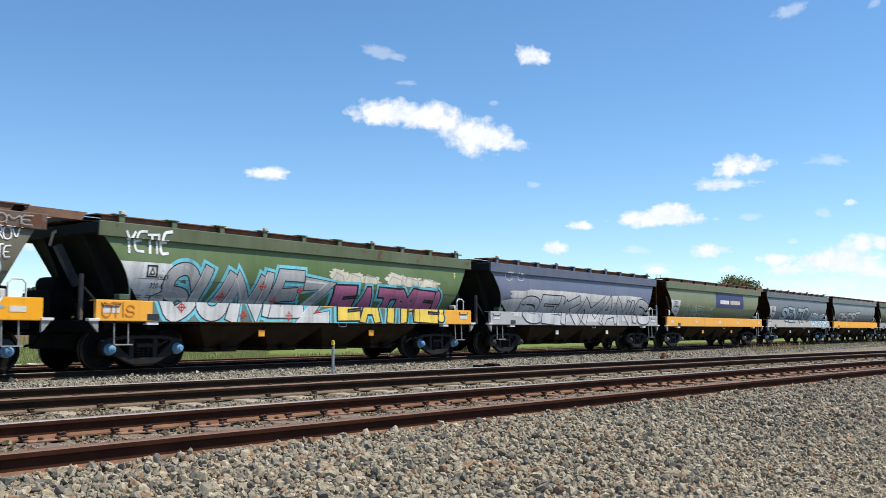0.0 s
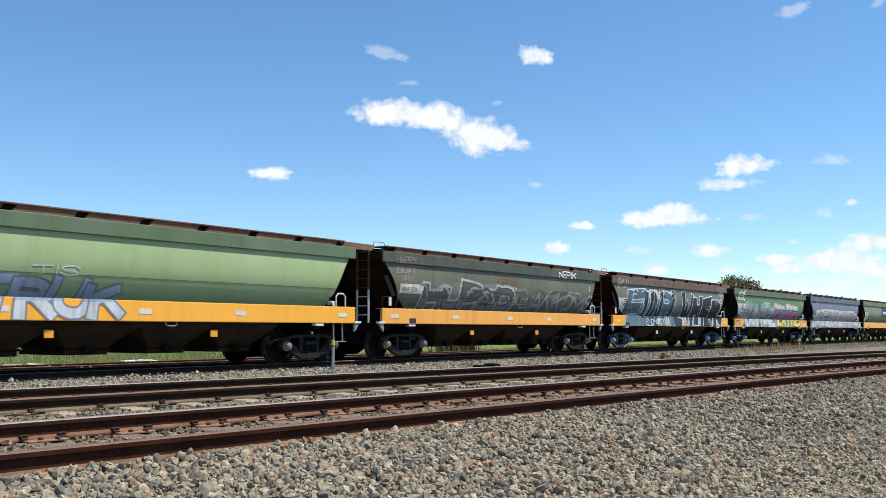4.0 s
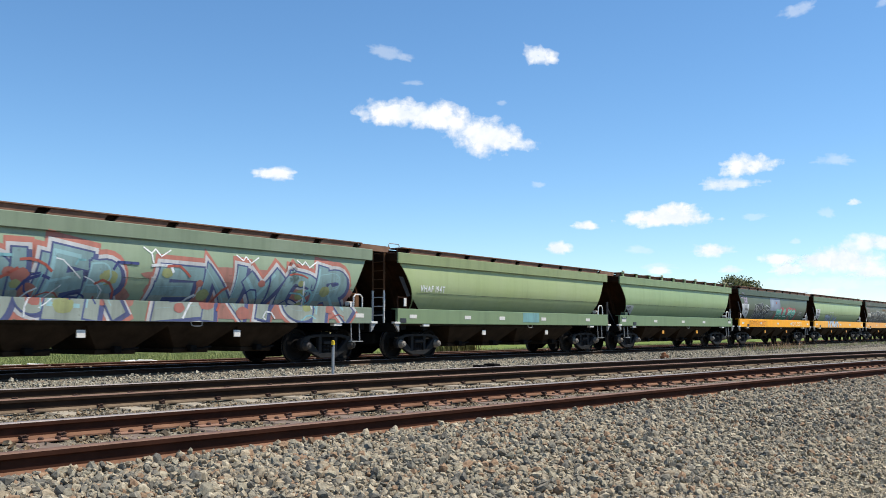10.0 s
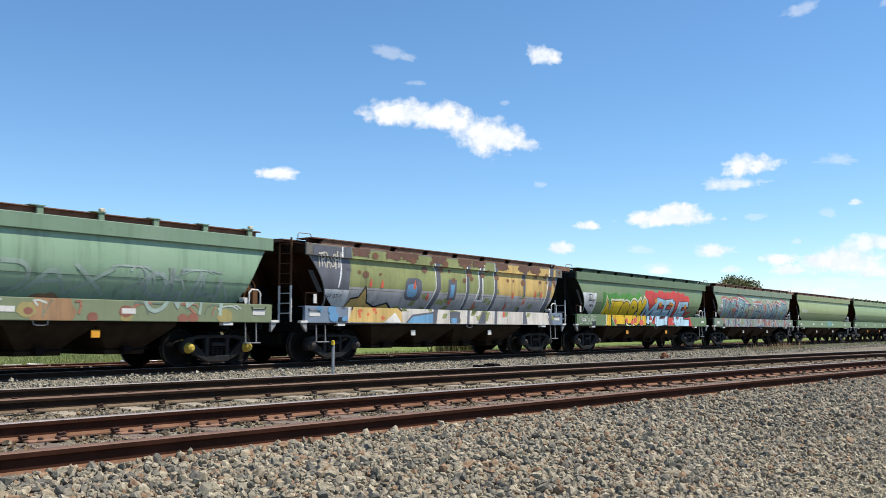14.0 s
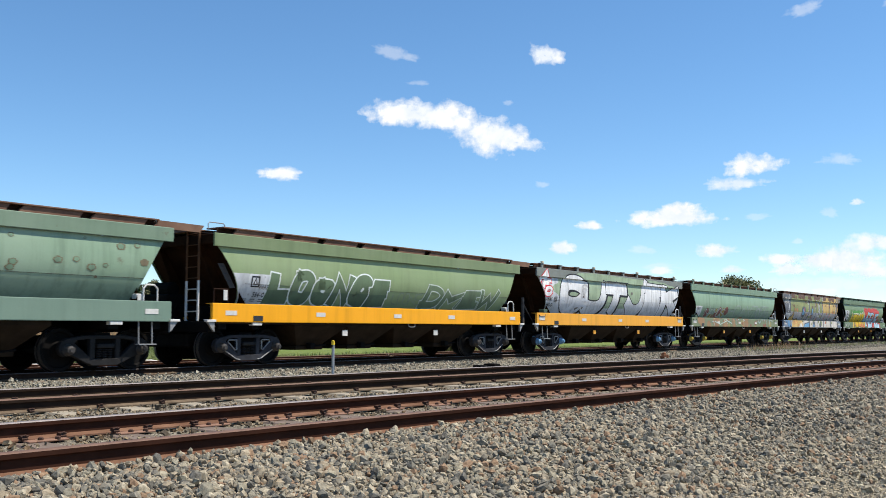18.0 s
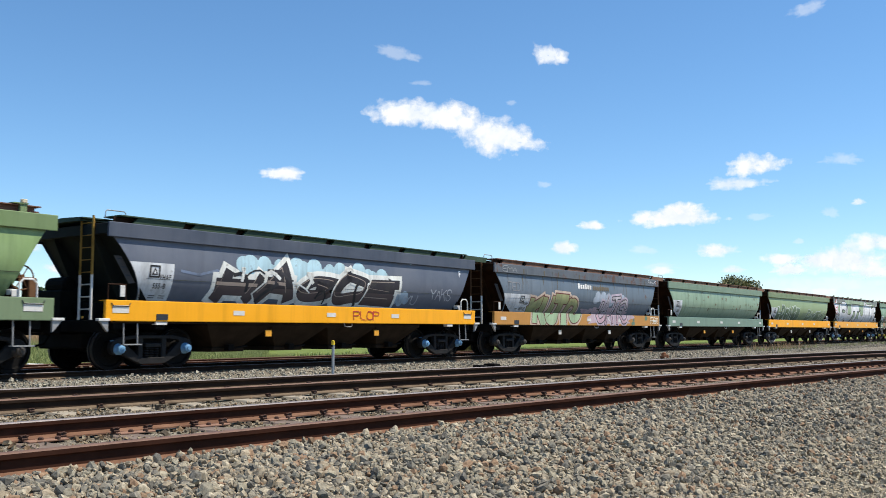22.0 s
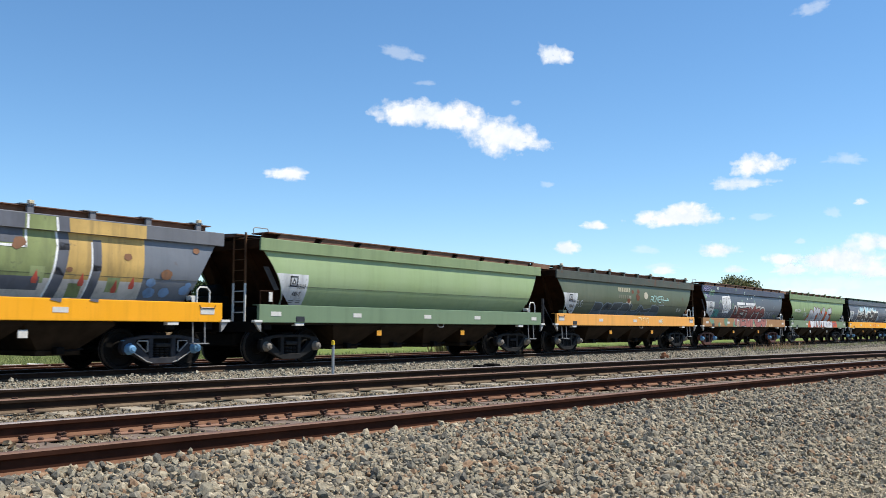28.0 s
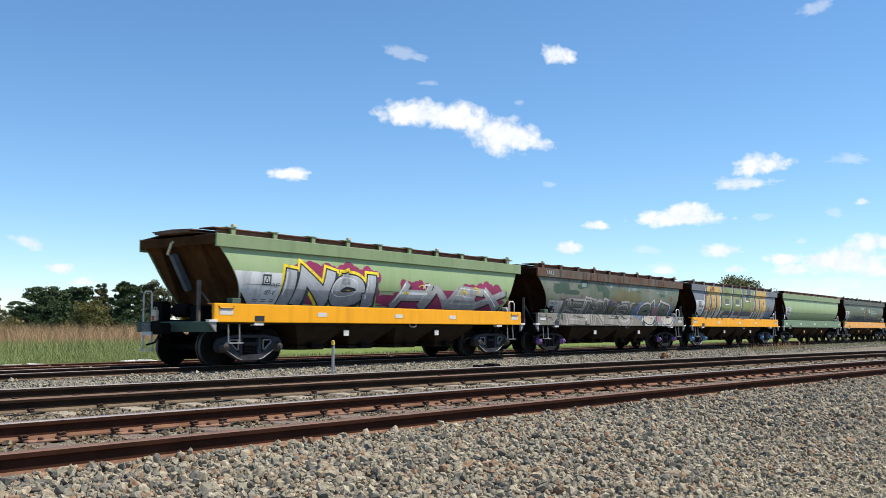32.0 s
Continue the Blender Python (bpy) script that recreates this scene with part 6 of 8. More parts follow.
def build_train():
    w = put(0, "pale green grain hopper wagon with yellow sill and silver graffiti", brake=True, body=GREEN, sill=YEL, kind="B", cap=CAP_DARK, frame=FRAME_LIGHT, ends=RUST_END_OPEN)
    panel(w, "187-V", 2.15)
    p = Piece()
    p.blob(2.2, 5.9, 1.5, 2.34, (0.24, 0.03, 0.09), 0.5, 0.05, 3)
    p.scallop(2.7, 5.9, 2.34, (0.24, 0.03, 0.09), 0.54, 0.22, 3)
    p.graff("INO!", 2.15, 5.85, 1.47, 2.46, (0.36, 0.37, 0.39), BK, None, 0.07, 0.03, 0.8, 4, (0.25, 0.255, 0.27), 0.08, (0.75, 0.55, 0.03), (0.05, 0.09, 0.10), 0.40, WH)
    p.lay(w, "silver graffiti lettering with yellow outline")
    p = Piece()
    p.blob(5.7, 12.3, 1.5, 1.9, (0.24, 0.03, 0.09), 0.4, 0.1, 5)
    p.blob(6.7, 12.4, 1.4, 2.06, (0.24, 0.03, 0.09), 0.6, 0.06, 8)
    p.scallop(7.0, 8.2, 2.12, (0.24, 0.03, 0.09), 0.64, 0.16, 8)
    p.scallop(10.2, 12.2, 2.16, (0.24, 0.03, 0.09), 0.66, 0.2, 9)
    p.graff("HNEX", 6.9, 12.4, 1.5, 2.2, (0.36, 0.36, 0.36), (0.30, 0.27, 0.26), None, 0.04, 0.015, 1.2, 6, (0.27, 0.26, 0.26), 0.25, None, (0.06, 0.03, 0.04), 0.24, WH)
    p.tangle(7, 7.0, 12.0, 1.9, 2.2, ((0.62, 0.48, 0.05), (0.62, 0.48, 0.05), (0.60, 0.60, 0.60)), 5.4, 0.05, 0.35, 31)
    p.lay(w, "silver graffiti on a maroon cloud")

    w = put(1, "dark green and rust-stained hopper wagon with grey graffiti", body=(0.064, 0.078, 0.052), chord=(0.085, 0.064, 0.044), sill=(0.205, 0.185, 0.155), kind="B", rust=0.75, streak=0.6, cap=CAP_PURPLE, frame=BOGIE_MAT, chord_rust=0.6, sill_rust=0.25, fade=0.6)
    p = Piece()
    p.rect(0.95, 2.0, 1.5, 1.95, (0.36, 0.36, 0.35), 1)
    p.stencil("VHAF 559-T", 1.05, 1.8, 0.09, BK, 4)
    p.rect(1.12, 1.4, 1.58, 1.74, BK, 3)
    p.lay(w, "grey number panel with dark lettering", "number_panel")
    p = Piece()
    p.scallop(2.0, 7.4, 1.98, (0.15, 0.105, 0.135), 0.5, 0.10, 3)
    spots(p, 9, 2.0, 7.5, 1.75, 2.12, (0.085, 0.10, 0.16), 9, 0.06, 0.14, 0.75)
    p.graff("EIRLS", 2.4, 7.8, 1.06, 2.02, (0.12, 0.125, 0.11), (0.045, 0.045, 0.045), None, 0.03, 0.02, 1.3, 8, (0.24, 0.22, 0.19), 0.1, (0.32, 0.31, 0.28), None, 0.24, (0.36, 0.34, 0.32))
    p.tangle(26, 1.6, 7.9, 1.14, 2.0, ((0.38, 0.36, 0.33), (0.05, 0.05, 0.05), (0.20, 0.19, 0.165)), 4.4, 0.045, 0.6, 21)
    p.lay(w, "dark grey wild-style graffiti")
    p = Piece()
    p.blob(8.3, 12.5, 1.15, 2.05, (0.115, 0.17, 0.29), 0.4, 0.1, 7)
    p.graff("SVB", 9.0, 12.2, 1.10, 1.97, (0.13, 0.15, 0.12), BK, None, 0.09, 0.03, 1.0, 3, (0.42, 0.38, 0.32), 0.0, (0.45, 0.42, 0.40))
    p.blob(10.35, 10.85, 1.2, 1.9, (0.33, 0.17, 0.20), 4.2, 0.2, 9)
    p.lay(w, "cream bubble graffiti on blue")
    p = Piece()
    rnd = random.Random(8)
    for k in range(9):
        u, v, a, b = rnd.uniform(1.0, 12.0), rnd.uniform(2.1, 2.5), rnd.uniform(0.4, 1.3), rnd.uniform(0.12, 0.4)
        p.blob(u, u + a, v, v + b, (0.052, 0.088, 0.060), 0.3 + 0.03 * k, 0.10, 50 + k)
    for k in range(6):
        u, v = rnd.uniform(2.5, 12.0), rnd.uniform(2.35, 2.6)
        p.rect(u, u + rnd.uniform(0.2, 0.45), v, v + rnd.uniform(0.09, 0.16), (0.15, 0.20, 0.20), 1.3, 0.05)
    for k in range(34):
        u, a = rnd.uniform(0.3, 13.2), rnd.uniform(0.03, 0.11)
        foot = rnd.uniform(2.45, 2.86)
        p.ribbon([(u, 3.07), (u + rnd.uniform(-0.02, 0.02), 2.88), (u, foot)], [a, a * 0.8, 0.015], rnd.choice(((0.115, 0.072, 0.046), (0.10, 0.068, 0.045), (0.085, 0.074, 0.05))), 1.5 + 0.01 * k)
    p.blob(6.3, 8.9, 1.98, 2.52, (0.112, 0.105, 0.052), 0.6, 0.04, 61)
    spots(p, 9, 0.4, 13.0, 1.08, 1.42, (0.05, 0.09, 0.075), 6, 0.1, 0.22, 1)
    p.tangle(40, 0.4, 13.0, 1.06, 1.42, ((0.26, 0.25, 0.24), (0.06, 0.055, 0.05), (0.13, 0.10, 0.075)), 1.3, 0.035, 0.4, 77)
    p.stencil("YAKS", 0.6, 2.88, 0.16, (0.35, 0.36, 0.34), 3)
    p.lay(w, "patches of green and grey overpaint", "paint_patch")

    w = put(2, "hopper wagon with ochre and green mural, yellow sill", body=(0.10, 0.105, 0.12), chord=(0.12, 0.125, 0.14), sill=YEL, kind="B", cap=CAP_BLUE, frame=FRAME_LIGHT)
    panel(w, "349-P", 1.66, 2.33)
    p = Piece()
    OC, GN, GY, CR = (0.44, 0.29, 0.10), (0.20, 0.235, 0.10), (0.10, 0.105, 0.125), (0.50, 0.46, 0.42)
    for a, b, c in ((1.75, 4.0, OC), (4.0, 9.3, GN), (9.3, 11.35, OC)):
        p.rect(a, b, 1.48, 3.07, c, 1)
        p.rect(a, b, 1.48, 1.86, CR, 2)
    for k in range(11):
        p.rect(1.9 + 0.86 * k, 2.2 + 0.86 * k, 1.5 + 0.13 * (k % 3), 1.78 + 0.15 * (k % 3), GN if k % 2 else (0.26, 0.30, 0.14), 2.5)
    for u in (1.72, 3.98, 5.66, 7.2, 9.3):
        p.stroke([(u + 0.1, 3.07), (u + 0.16, 2.5), (u + 0.1, 2.0), (u, 1.48)], 0.24, GY, 3)
        p.stroke([(u - 0.04, 3.05), (u + 0.02, 2.5), (u - 0.04, 2.0), (u - 0.14, 1.5)], 0.05, WH, 3.4)
    for u in (2.6, 3.36, 10.2):
        p.stroke([(u, 2.62), (u + 0.02, 2.1), (u - 0.06, 1.48)], 0.2, GY, 3)
        p.stroke([(u - 0.12, 2.62), (u - 0.1, 2.1), (u - 0.18, 1.5)], 0.04, WH, 3.4)
    for u in (4.7, 6.25):
        p.rect(u, u + 0.55, 2.22, 2.5, GY, 3)
        p.rect(u - 0.03, u + 0.57, 2.17, 2.22, WH, 3.4)
        p.rect(u - 0.1, u + 1.3, 1.65, 1.86, GY, 3.2)
    p.rect(7.9, 8.6, 2.5, 3.07, GY, 3)
    p.stroke([(7.86, 3.05), (7.86, 2.45), (8.66, 2.45), (8.66, 3.05)], 0.05, WH, 3.4)
    p.rect(7.25, 9.0, 1.62, 1.88, GY, 3.2)
    drops(p, (2.0, 2.9, 4.4, 5.9, 6.9, 8.9, 9.9, 10.7, 2.4, 11.1), (0.50, 0.09, 0.06), 1.6, 1.9, 2)
    spots(p, 18, 1.8, 13.0, 2.0, 2.95, (0.20, 0.10, 0.055), 12, 0.05, 0.17)
    spots(p, 6, 11.4, 13.0, 1.55, 2.0, (0.16, 0.26, 0.42), 14, 0.05, 0.16)
    p.lay(w, "ochre, green and grey painted mural with white lines", "mural")

    w = put(3, "plain pale green grain hopper wagon with green sill", body=GREEN, sill=SILLGREEN, amber=True, rust=0.02)
    panel(w, "481-F")

    w = put(4, "dark green hopper wagon with orange sill and faded lettering", brake=True, body=DKGREEN, chord=(0.05, 0.055, 0.04), sill=ORANGE, kind="B", rust=0.45, amber=True, chord_rust=0.3, ends=END_RUST)
    panel(w, "539-K")
    p = Piece()
    for k in range(7):
        p.rect(5.25 + 0.17 * k, 5.36 + 0.17 * k, 2.45, 2.62, (0.34, 0.31, 0.22), 3, 0.02)
        p.rect(5.30 + 0.18 * k, 5.41 + 0.18 * k, 2.17, 2.32, (0.15, 0.15, 0.11), 3, 0.02)
    p.stencil("SE 24", 11.6, 1.72, 0.15, (0.5, 0.5, 0.48), 3)
    p.lay(w, "faded cream owner lettering", "lettering")
    p = Piece()
    p.graff("BOES", 3.2, 6.4, 1.46, 1.96, (0.055, 0.072, 0.085), (0.17, 0.22, 0.27), None, 0.06, 0.02, 1.1, 141, (0.095, 0.125, 0.15), 0.15, None, None, 0.22)
    p.graff("UMB", 6.5, 9.6, 1.46, 1.90, (0.06, 0.08, 0.095), (0.16, 0.21, 0.26), None, 0.06, 0.02, 1.2, 143, (0.10, 0.14, 0.17), 0.15, None, None, 0.20)
    p.lay(w, "blue bubble graffiti along the flank's foot")
    p = Piece()
    p.letters("ROKER", 8.5, 9.9, 2.08, 2.36, (0.35, 0.55, 0.52), 3, 0.0, 0.8, 3, 0.15)
    p.stroke([(9.9, 2.2), (10.5, 2.2), (10.3, 2.3)], 0.04, (0.35, 0.55, 0.52), 3)
    p.tangle(6, 8.7, 9.8, 1.7, 1.98, ((0.3, 0.34, 0.4),), 3, 0.03, 0.4, 4)
    p.letters("BUG", 1.7, 2.2, 1.75, 2.0, (0.35, 0.37, 0.38), 3, 0.0, 0.6, 5)
    spots(p, 5, 5.8, 8.2, 1.95, 2.45, (0.44, 0.40, 0.31), 4, 0.08, 0.24, 1)
    spots(p, 5, 5.8, 7.6, 2.1, 2.6, (0.14, 0.05, 0.025), 6, 0.06, 0.2, 1.6)
    p.tangle(5, 7.2, 8.1, 1.15, 1.38, ((0.85, 0.6, 0.35),), 3, 0.03, 0.4, 6)
    p.letters("HIS", 9.2, 9.7, 1.14, 1.36, (0.85, 0.6, 0.35), 3, 0.0, 0.9, 7)
    p.lay(w, "teal and white sprayed tags", "sprayed_tag")

    w = put(5, "dark blue hopper wagon with patchy brown sill and red graffiti", body=NAVY, chord=(0.04, 0.05, 0.085), sill=BROWNSILL, rust=0.1, cap=CAP_BLUE, amber=True, frame=plain("red_brown_bogie", (0.10, 0.04, 0.03), 0.7, 0, 0.3), sill_rust=0.3)
    panel(w, "547-L", 1.74, 2.3)
    p = Piece()
    rnd = random.Random(11)
    for k in range(34):
        u, v = rnd.uniform(1.6, 13.0), rnd.uniform(1.95, 2.95)
        a, b = rnd.uniform(0.05, 0.14), rnd.uniform(0.05, 0.16)
        p.rect(u, u + a, v, v + b, (0.17, 0.26, 0.19) if k % 3 else (0.4, 0.45, 0.42), 1, rnd.uniform(-0.05, 0.05))
    spots(p, 4, 0.5, 1.6, 2.3, 2.9, (0.17, 0.27, 0.17), 5, 0.1, 0.2, 1)
    spots(p, 9, 0.4, 13.0, 1.1, 1.4, (0.13, 0.22, 0.15), 7, 0.1, 0.3, 1)
    spots(p, 7, 0.6, 12.0, 1.1, 1.4, (0.42, 0.30, 0.17), 9, 0.08, 0.2, 1.3)
    p.lay(w, "squares of pale green overpaint", "paint_patch")
    p = Piece()
    p.rect(5.1, 6.35, 2.22, 2.36, (0.62, 0.62, 0.62), 3)
    p.rect(6.5, 8.0, 2.22, 2.36, (0.62, 0.62, 0.62), 3)
    p.rect(5.0, 8.1, 2.15, 2.175, (0.5, 0.5, 0.5), 3)
    p.lay(w, "white bars of the owner's mark", "owner_mark")
    p = Piece()
    p.graff("HEDKES", 4.7, 9.75, 1.08, 2.08, (0.19, 0.055, 0.05), (0.03, 0.025, 0.03), None, 0.04, 0.03, 1.5, 12, (0.30, 0.11, 0.095), 0.15, (0.45, 0.43, 0.41), None, 0.24)
    p.tangle(18, 4.8, 9.6, 1.12, 1.98, ((0.36, 0.10, 0.09), (0.035, 0.03, 0.035), (0.42, 0.36, 0.33), (0.16, 0.05, 0.05)), 4.4, 0.05, 0.6, 22)
    p.lay(w, "red wild-style graffiti over flank and sill")
    p = Piece()
    p.graff("TK", 2.98, 4.0, 1.88, 2.56, (0.5, 0.5, 0.5), BK, None, 0.1, 0.02, 0.9, 4, (0.36, 0.37, 0.39), 0.0, WH, None, 0.26)
    p.letters("THO", 3.2, 4.0, 1.55, 1.75, (0.33, 0.34, 0.38), 3, 0.0, 0.9, 5)
    p.letters("SWM", 2.4, 5.0, 1.56, 1.95, (0.16, 0.17, 0.2), 1, 0.0, 1.2, 5, 0.2)
    p.letters("ZARK", 1.75, 2.6, 1.55, 1.9, (0.07, 0.28, 0.26), 3, 0.03, 1.2, 6)
    p.letters("NOMEK", 9.9, 11.6, 1.58, 1.9, (0.3, 0.31, 0.34), 2, 0.0, 1.0, 7)
    p.letters("TAPE", 11.6, 12.3, 1.58, 1.76, (0.28, 0.33, 0.08), 3, 0.0, 0.6, 8)
    p.letters("ABESK", 0.1, 1.2, 2.82, 3.04, (0.30, 0.27, 0.46), 3, 0.0, 1.0, 9)
    p.letters("SKG", 0.4, 1.1, 2.52, 2.74, (0.30, 0.27, 0.46), 3, 0.0, 1.0, 10)
    p.stencil("F", 12.75, 2.55, 0.18, WH, 3)
    p.lay(w, "sprayed tags in white, teal and violet", "sprayed_tag")

    w = put(6, "green grain hopper wagon with silver and orange graffiti", brake=True, body=(0.135, 0.20, 0.085), sill=(0.15, 0.20, 0.11), kind="B", rust=0.1, cap=CAP_DARK, streak=0.7)
    p = Piece()
    p.stencil("VHAF 213W", 1.17, 2.0, 0.19, WH, 3)
    p.lay(w, "white stencilled wagon lettering", "lettering")
    p = Piece()
    p.poly([(3.7, 1.04), (3.95, 1.45), (4.2, 1.85), (4.6, 2.0), (5.2, 2.1), (5.9, 2.25), (6.6, 1.9), (7.4, 2.2), (9.0, 2.1), (9.7, 1.95), (10.3, 1.55), (10.8, 1.5), (11.1, 1.05)], (0.50, 0.085, 0.02), 0.4)
    p.graff("SKWLE", 4.3, 9.7, 1.05, 2.36, (0.38, 0.39, 0.42), (0.13, 0.03, 0.03), None, 0.09, 0.03, 1.1, 21, (0.52, 0.52, 0.53), 0.15, None, (0.05, 0.02, 0.02), 0.40)
    for u, s_, c in ((6.2, "KSY", (0.15, 0.15, 0.16)), (8.0, "B", (0.06, 0.2, 0.45)), (8.8, "KE", (0.2, 0.1, 0.12)), (9.9, "420", (0.08, 0.22, 0.5))):
        p.letters(s_, u, u + 0.2 * len(s_) + 0.2, 1.14, 1.36, c, 5, 0.0, 0.8, 5)
    p.lay(w, "silver bubble graffiti with orange flames")
    p = Piece()
    p.letters("LERA", 3.25, 3.85, 1.7, 2.0, (0.45, 0.48, 0.45), 3, 0.0, 1.2, 9)
    p.stroke([(3.2, 2.3), (3.22, 1.9), (3.3, 1.8)], 0.03, WH, 3)
    p.lay(w, "thin white sprayed tag", "sprayed_tag")

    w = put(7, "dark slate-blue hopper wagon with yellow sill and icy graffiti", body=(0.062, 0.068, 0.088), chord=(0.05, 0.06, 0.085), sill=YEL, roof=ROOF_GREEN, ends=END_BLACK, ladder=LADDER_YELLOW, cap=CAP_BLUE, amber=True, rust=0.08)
    panel(w, "555-B", 1.7, 2.3)
    p = Piece()
    ICY = (0.33, 0.47, 0.52)
    p.blob(3.3, 9.6, 1.6, 2.36, ICY, 0.2, 0.05, 4)
    p.scallop(3.7, 9.0, 2.36, ICY, 0.24, 0.19, 5)
    p.scallop(3.0, 3.9, 1.9, ICY, 0.4, 0.15, 6)
    p.scallop(9.1, 10.2, 1.75, (0.26, 0.34, 0.42), 0.42, 0.17, 8)
    p.stroke([(1.9, 2.16), (2.4, 2.1), (2.9, 2.22), (3.3, 2.14)], 0.06, (0.16, 0.20, 0.28), 0.5)
    p.graff("HAGOE", 3.0, 9.6, 1.50, 2.38, (0.04, 0.036, 0.042), (0.62, 0.62, 0.58), None, 0.05, 0.035, 1.6, 31, (0.10, 0.075, 0.075), 0.2, (0.62, 0.62, 0.58), None, 0.34, (0.30, 0.24, 0.20))
    p.tangle(14, 3.1, 9.3, 1.53, 2.3, ((0.03, 0.03, 0.035), (0.62, 0.62, 0.58), (0.05, 0.048, 0.055)), 4.4, 0.07, 0.6, 14)
    p.lay(w, "black and white graffiti on an icy blue cloud")
    p = Piece()
    p.letters("PLOP", 7.6, 8.7, 1.12, 1.38, (0.36, 0.04, 0.03), 3, 0.0, 1.0, 7)
    p.letters("YAKS", 11.2, 12.3, 1.75, 2.1, (0.30, 0.32, 0.36), 3, 0.0, 1.3, 8)
    p.letters("MU", 10.0, 10.6, 1.6, 1.9, (0.3, 0.32, 0.36), 3, 0.0, 1.2, 9)
    p.stencil("F", 12.65, 2.52, 0.2, WH, 3)
    p.lay(w, "sprayed tags", "sprayed_tag")

    w = put(8, "faded slate-blue hopper wagon with brown sill and graffiti", body=(0.075, 0.092, 0.112), chord=(0.085, 0.095, 0.11), sill=(0.42, 0.20, 0.045), rust=0.5, cap=CAP_DARK, streak=0.5, sill_rust=0.35, chord_rust=0.4)
    panel(w, "874-E", 2.42, 2.1)
    p = Piece()
    p.graff("KUTO", 2.45, 6.0, 1.06, 2.05, (0.26, 0.27, 0.13), (0.12, 0.035, 0.03), None, 0.09, 0.03, 1.2, 41, (0.27, 0.36, 0.22), 0.15, (0.45, 0.35, 0.28), None, 0.34)
    p.lay(w, "olive and pale green bubble graffiti")
    p = Piece()
    p.blob(6.6, 10.6, 1.1, 1.75, (0.40, 0.30, 0.33), 0.4, 0.15, 9)
    p.scallop(7.4, 9.9, 2.1, (0.30, 0.34, 0.40), 0.45, 0.18, 4)
    p.graff("JATS", 7.4, 10.3, 1.1, 2.12, (0.42, 0.38, 0.40), (0.04, 0.04, 0.045), None, 0.0, 0.03, 1.6, 43, (0.40, 0.27, 0.31), 0.25, (0.40, 0.33, 0.38), None, 0.13)
    p.tangle(9, 7.4, 10.2, 1.12, 2.1, ((0.50, 0.48, 0.46), (0.05, 0.05, 0.055), (0.38, 0.28, 0.32)), 4.4, 0.05, 0.6, 15)
    p.lay(w, "black and white wild graffiti on pink")
    p = Piece()
    for k in range(6):
        p.rect(5.95 + 0.19 * k, 6.09 + 0.19 * k, 2.44, 2.6 + (0.05 if k % 3 == 0 else 0), (0.58, 0.57, 0.55), 3)
    for k in range(8):
        p.rect(7.2 + 0.18 * k, 7.32 + 0.18 * k, 2.42, 2.58, (0.13, 0.10, 0.06), 3)
    for k in range(16):
        u = 0.9 + 0.74 * k + 0.3 * math.sin(k * 2.3)
        p.ribbon([(u, 2.95), (u + 0.03, 2.6), (u, 2.1 + 0.12 * (k % 4))], [0.07, 0.05, 0.015], (0.105, 0.085, 0.055) if k % 2 else (0.11, 0.12, 0.125), 0.2)
    p.letters("RAWK", 12.35, 13.2, 2.88, 3.04, WH, 3, 0.0, 0.9, 4)
    p.letters("FEEDZ", 12.5, 13.35, 1.12, 1.4, (0.7, 0.62, 0.5), 3, 0.0, 0.9, 5)
    p.letters("TED", 0.9, 1.7, 2.2, 2.5, (0.2, 0.2, 0.21), 3, 0.0, 1.0, 6)
    p.letters("EMA", 0.5, 1.4, 2.82, 3.03, (0.30, 0.31, 0.31), 3, 0.0, 1.0, 6)
    spots(p, 6, 10.4, 12.2, 1.1, 1.42, (0.10, 0.17, 0.12), 4, 0.06, 0.15, 1)
    p.lay(w, "white tags and faded owner bars", "sprayed_tag")

    w = put(9, "weathered blue-green hopper wagon with rust blisters", body=(0.145, 0.215, 0.155), sill=(0.15, 0.22, 0.17), rust=0.30, amber=True, cap=CAP_DARK, streak=0.8)
    panel(w, "220D")
    p = Piece()
    rnd = random.Random(3)
    for k in range(34):
        u, v, r = rnd.uniform(1.8, 13.0), rnd.uniform(1.85, 2.72), rnd.uniform(0.03, 0.11)
        p.blob(u - r, u + r, v - r * 0.7, v + r * 0.7, (0.155, 0.125, 0.075), 1 + 0.01 * k, 0.12, k, 30)
        if k % 3:
            p.blob(u - r * 0.72, u + r * 0.72, v - r * 0.5, v + r * 0.52, (0.145, 0.225, 0.15), 2 + 0.01 * k, 0.2, k + 50, 16)
    p.lay(w, "brown rust blisters on the flank", "rust_mark")

    w = put(10, "olive green hopper wagon with bright yellow sill and white graffiti", body=(0.15, 0.205, 0.105), sill=YEL, cap=CAP_DARK, frame=FRAME_LIGHT, rust=0.05)
    panel(w, "584-O", 1.84, 2.2)
    p = Piece()
    p.graff("LOONCE", 1.8, 6.4, 1.5, 2.3, (0.115, 0.165, 0.095), (0.60, 0.64, 0.61), None, 0.05, 0.03, 1.2, 51, (0.085, 0.13, 0.08), 0.15, None, None, 0.33)
    p.lay(w, "white outlined graffiti with dark green fill")
    p = Piece()
    p.letters("LOONE", 6.65, 8.0, 1.58, 1.9, (0.21, 0.26, 0.18), 2, 0.0, 1.0, 3)
    p.graff("DMEW", 8.15, 12.2, 1.5, 2.16, (0.12, 0.17, 0.10), (0.46, 0.51, 0.46), None, 0.04, 0.025, 1.4, 53, None, 0.2, None, None, 0.20)
    p.lay(w, "faded grey-green graffiti")

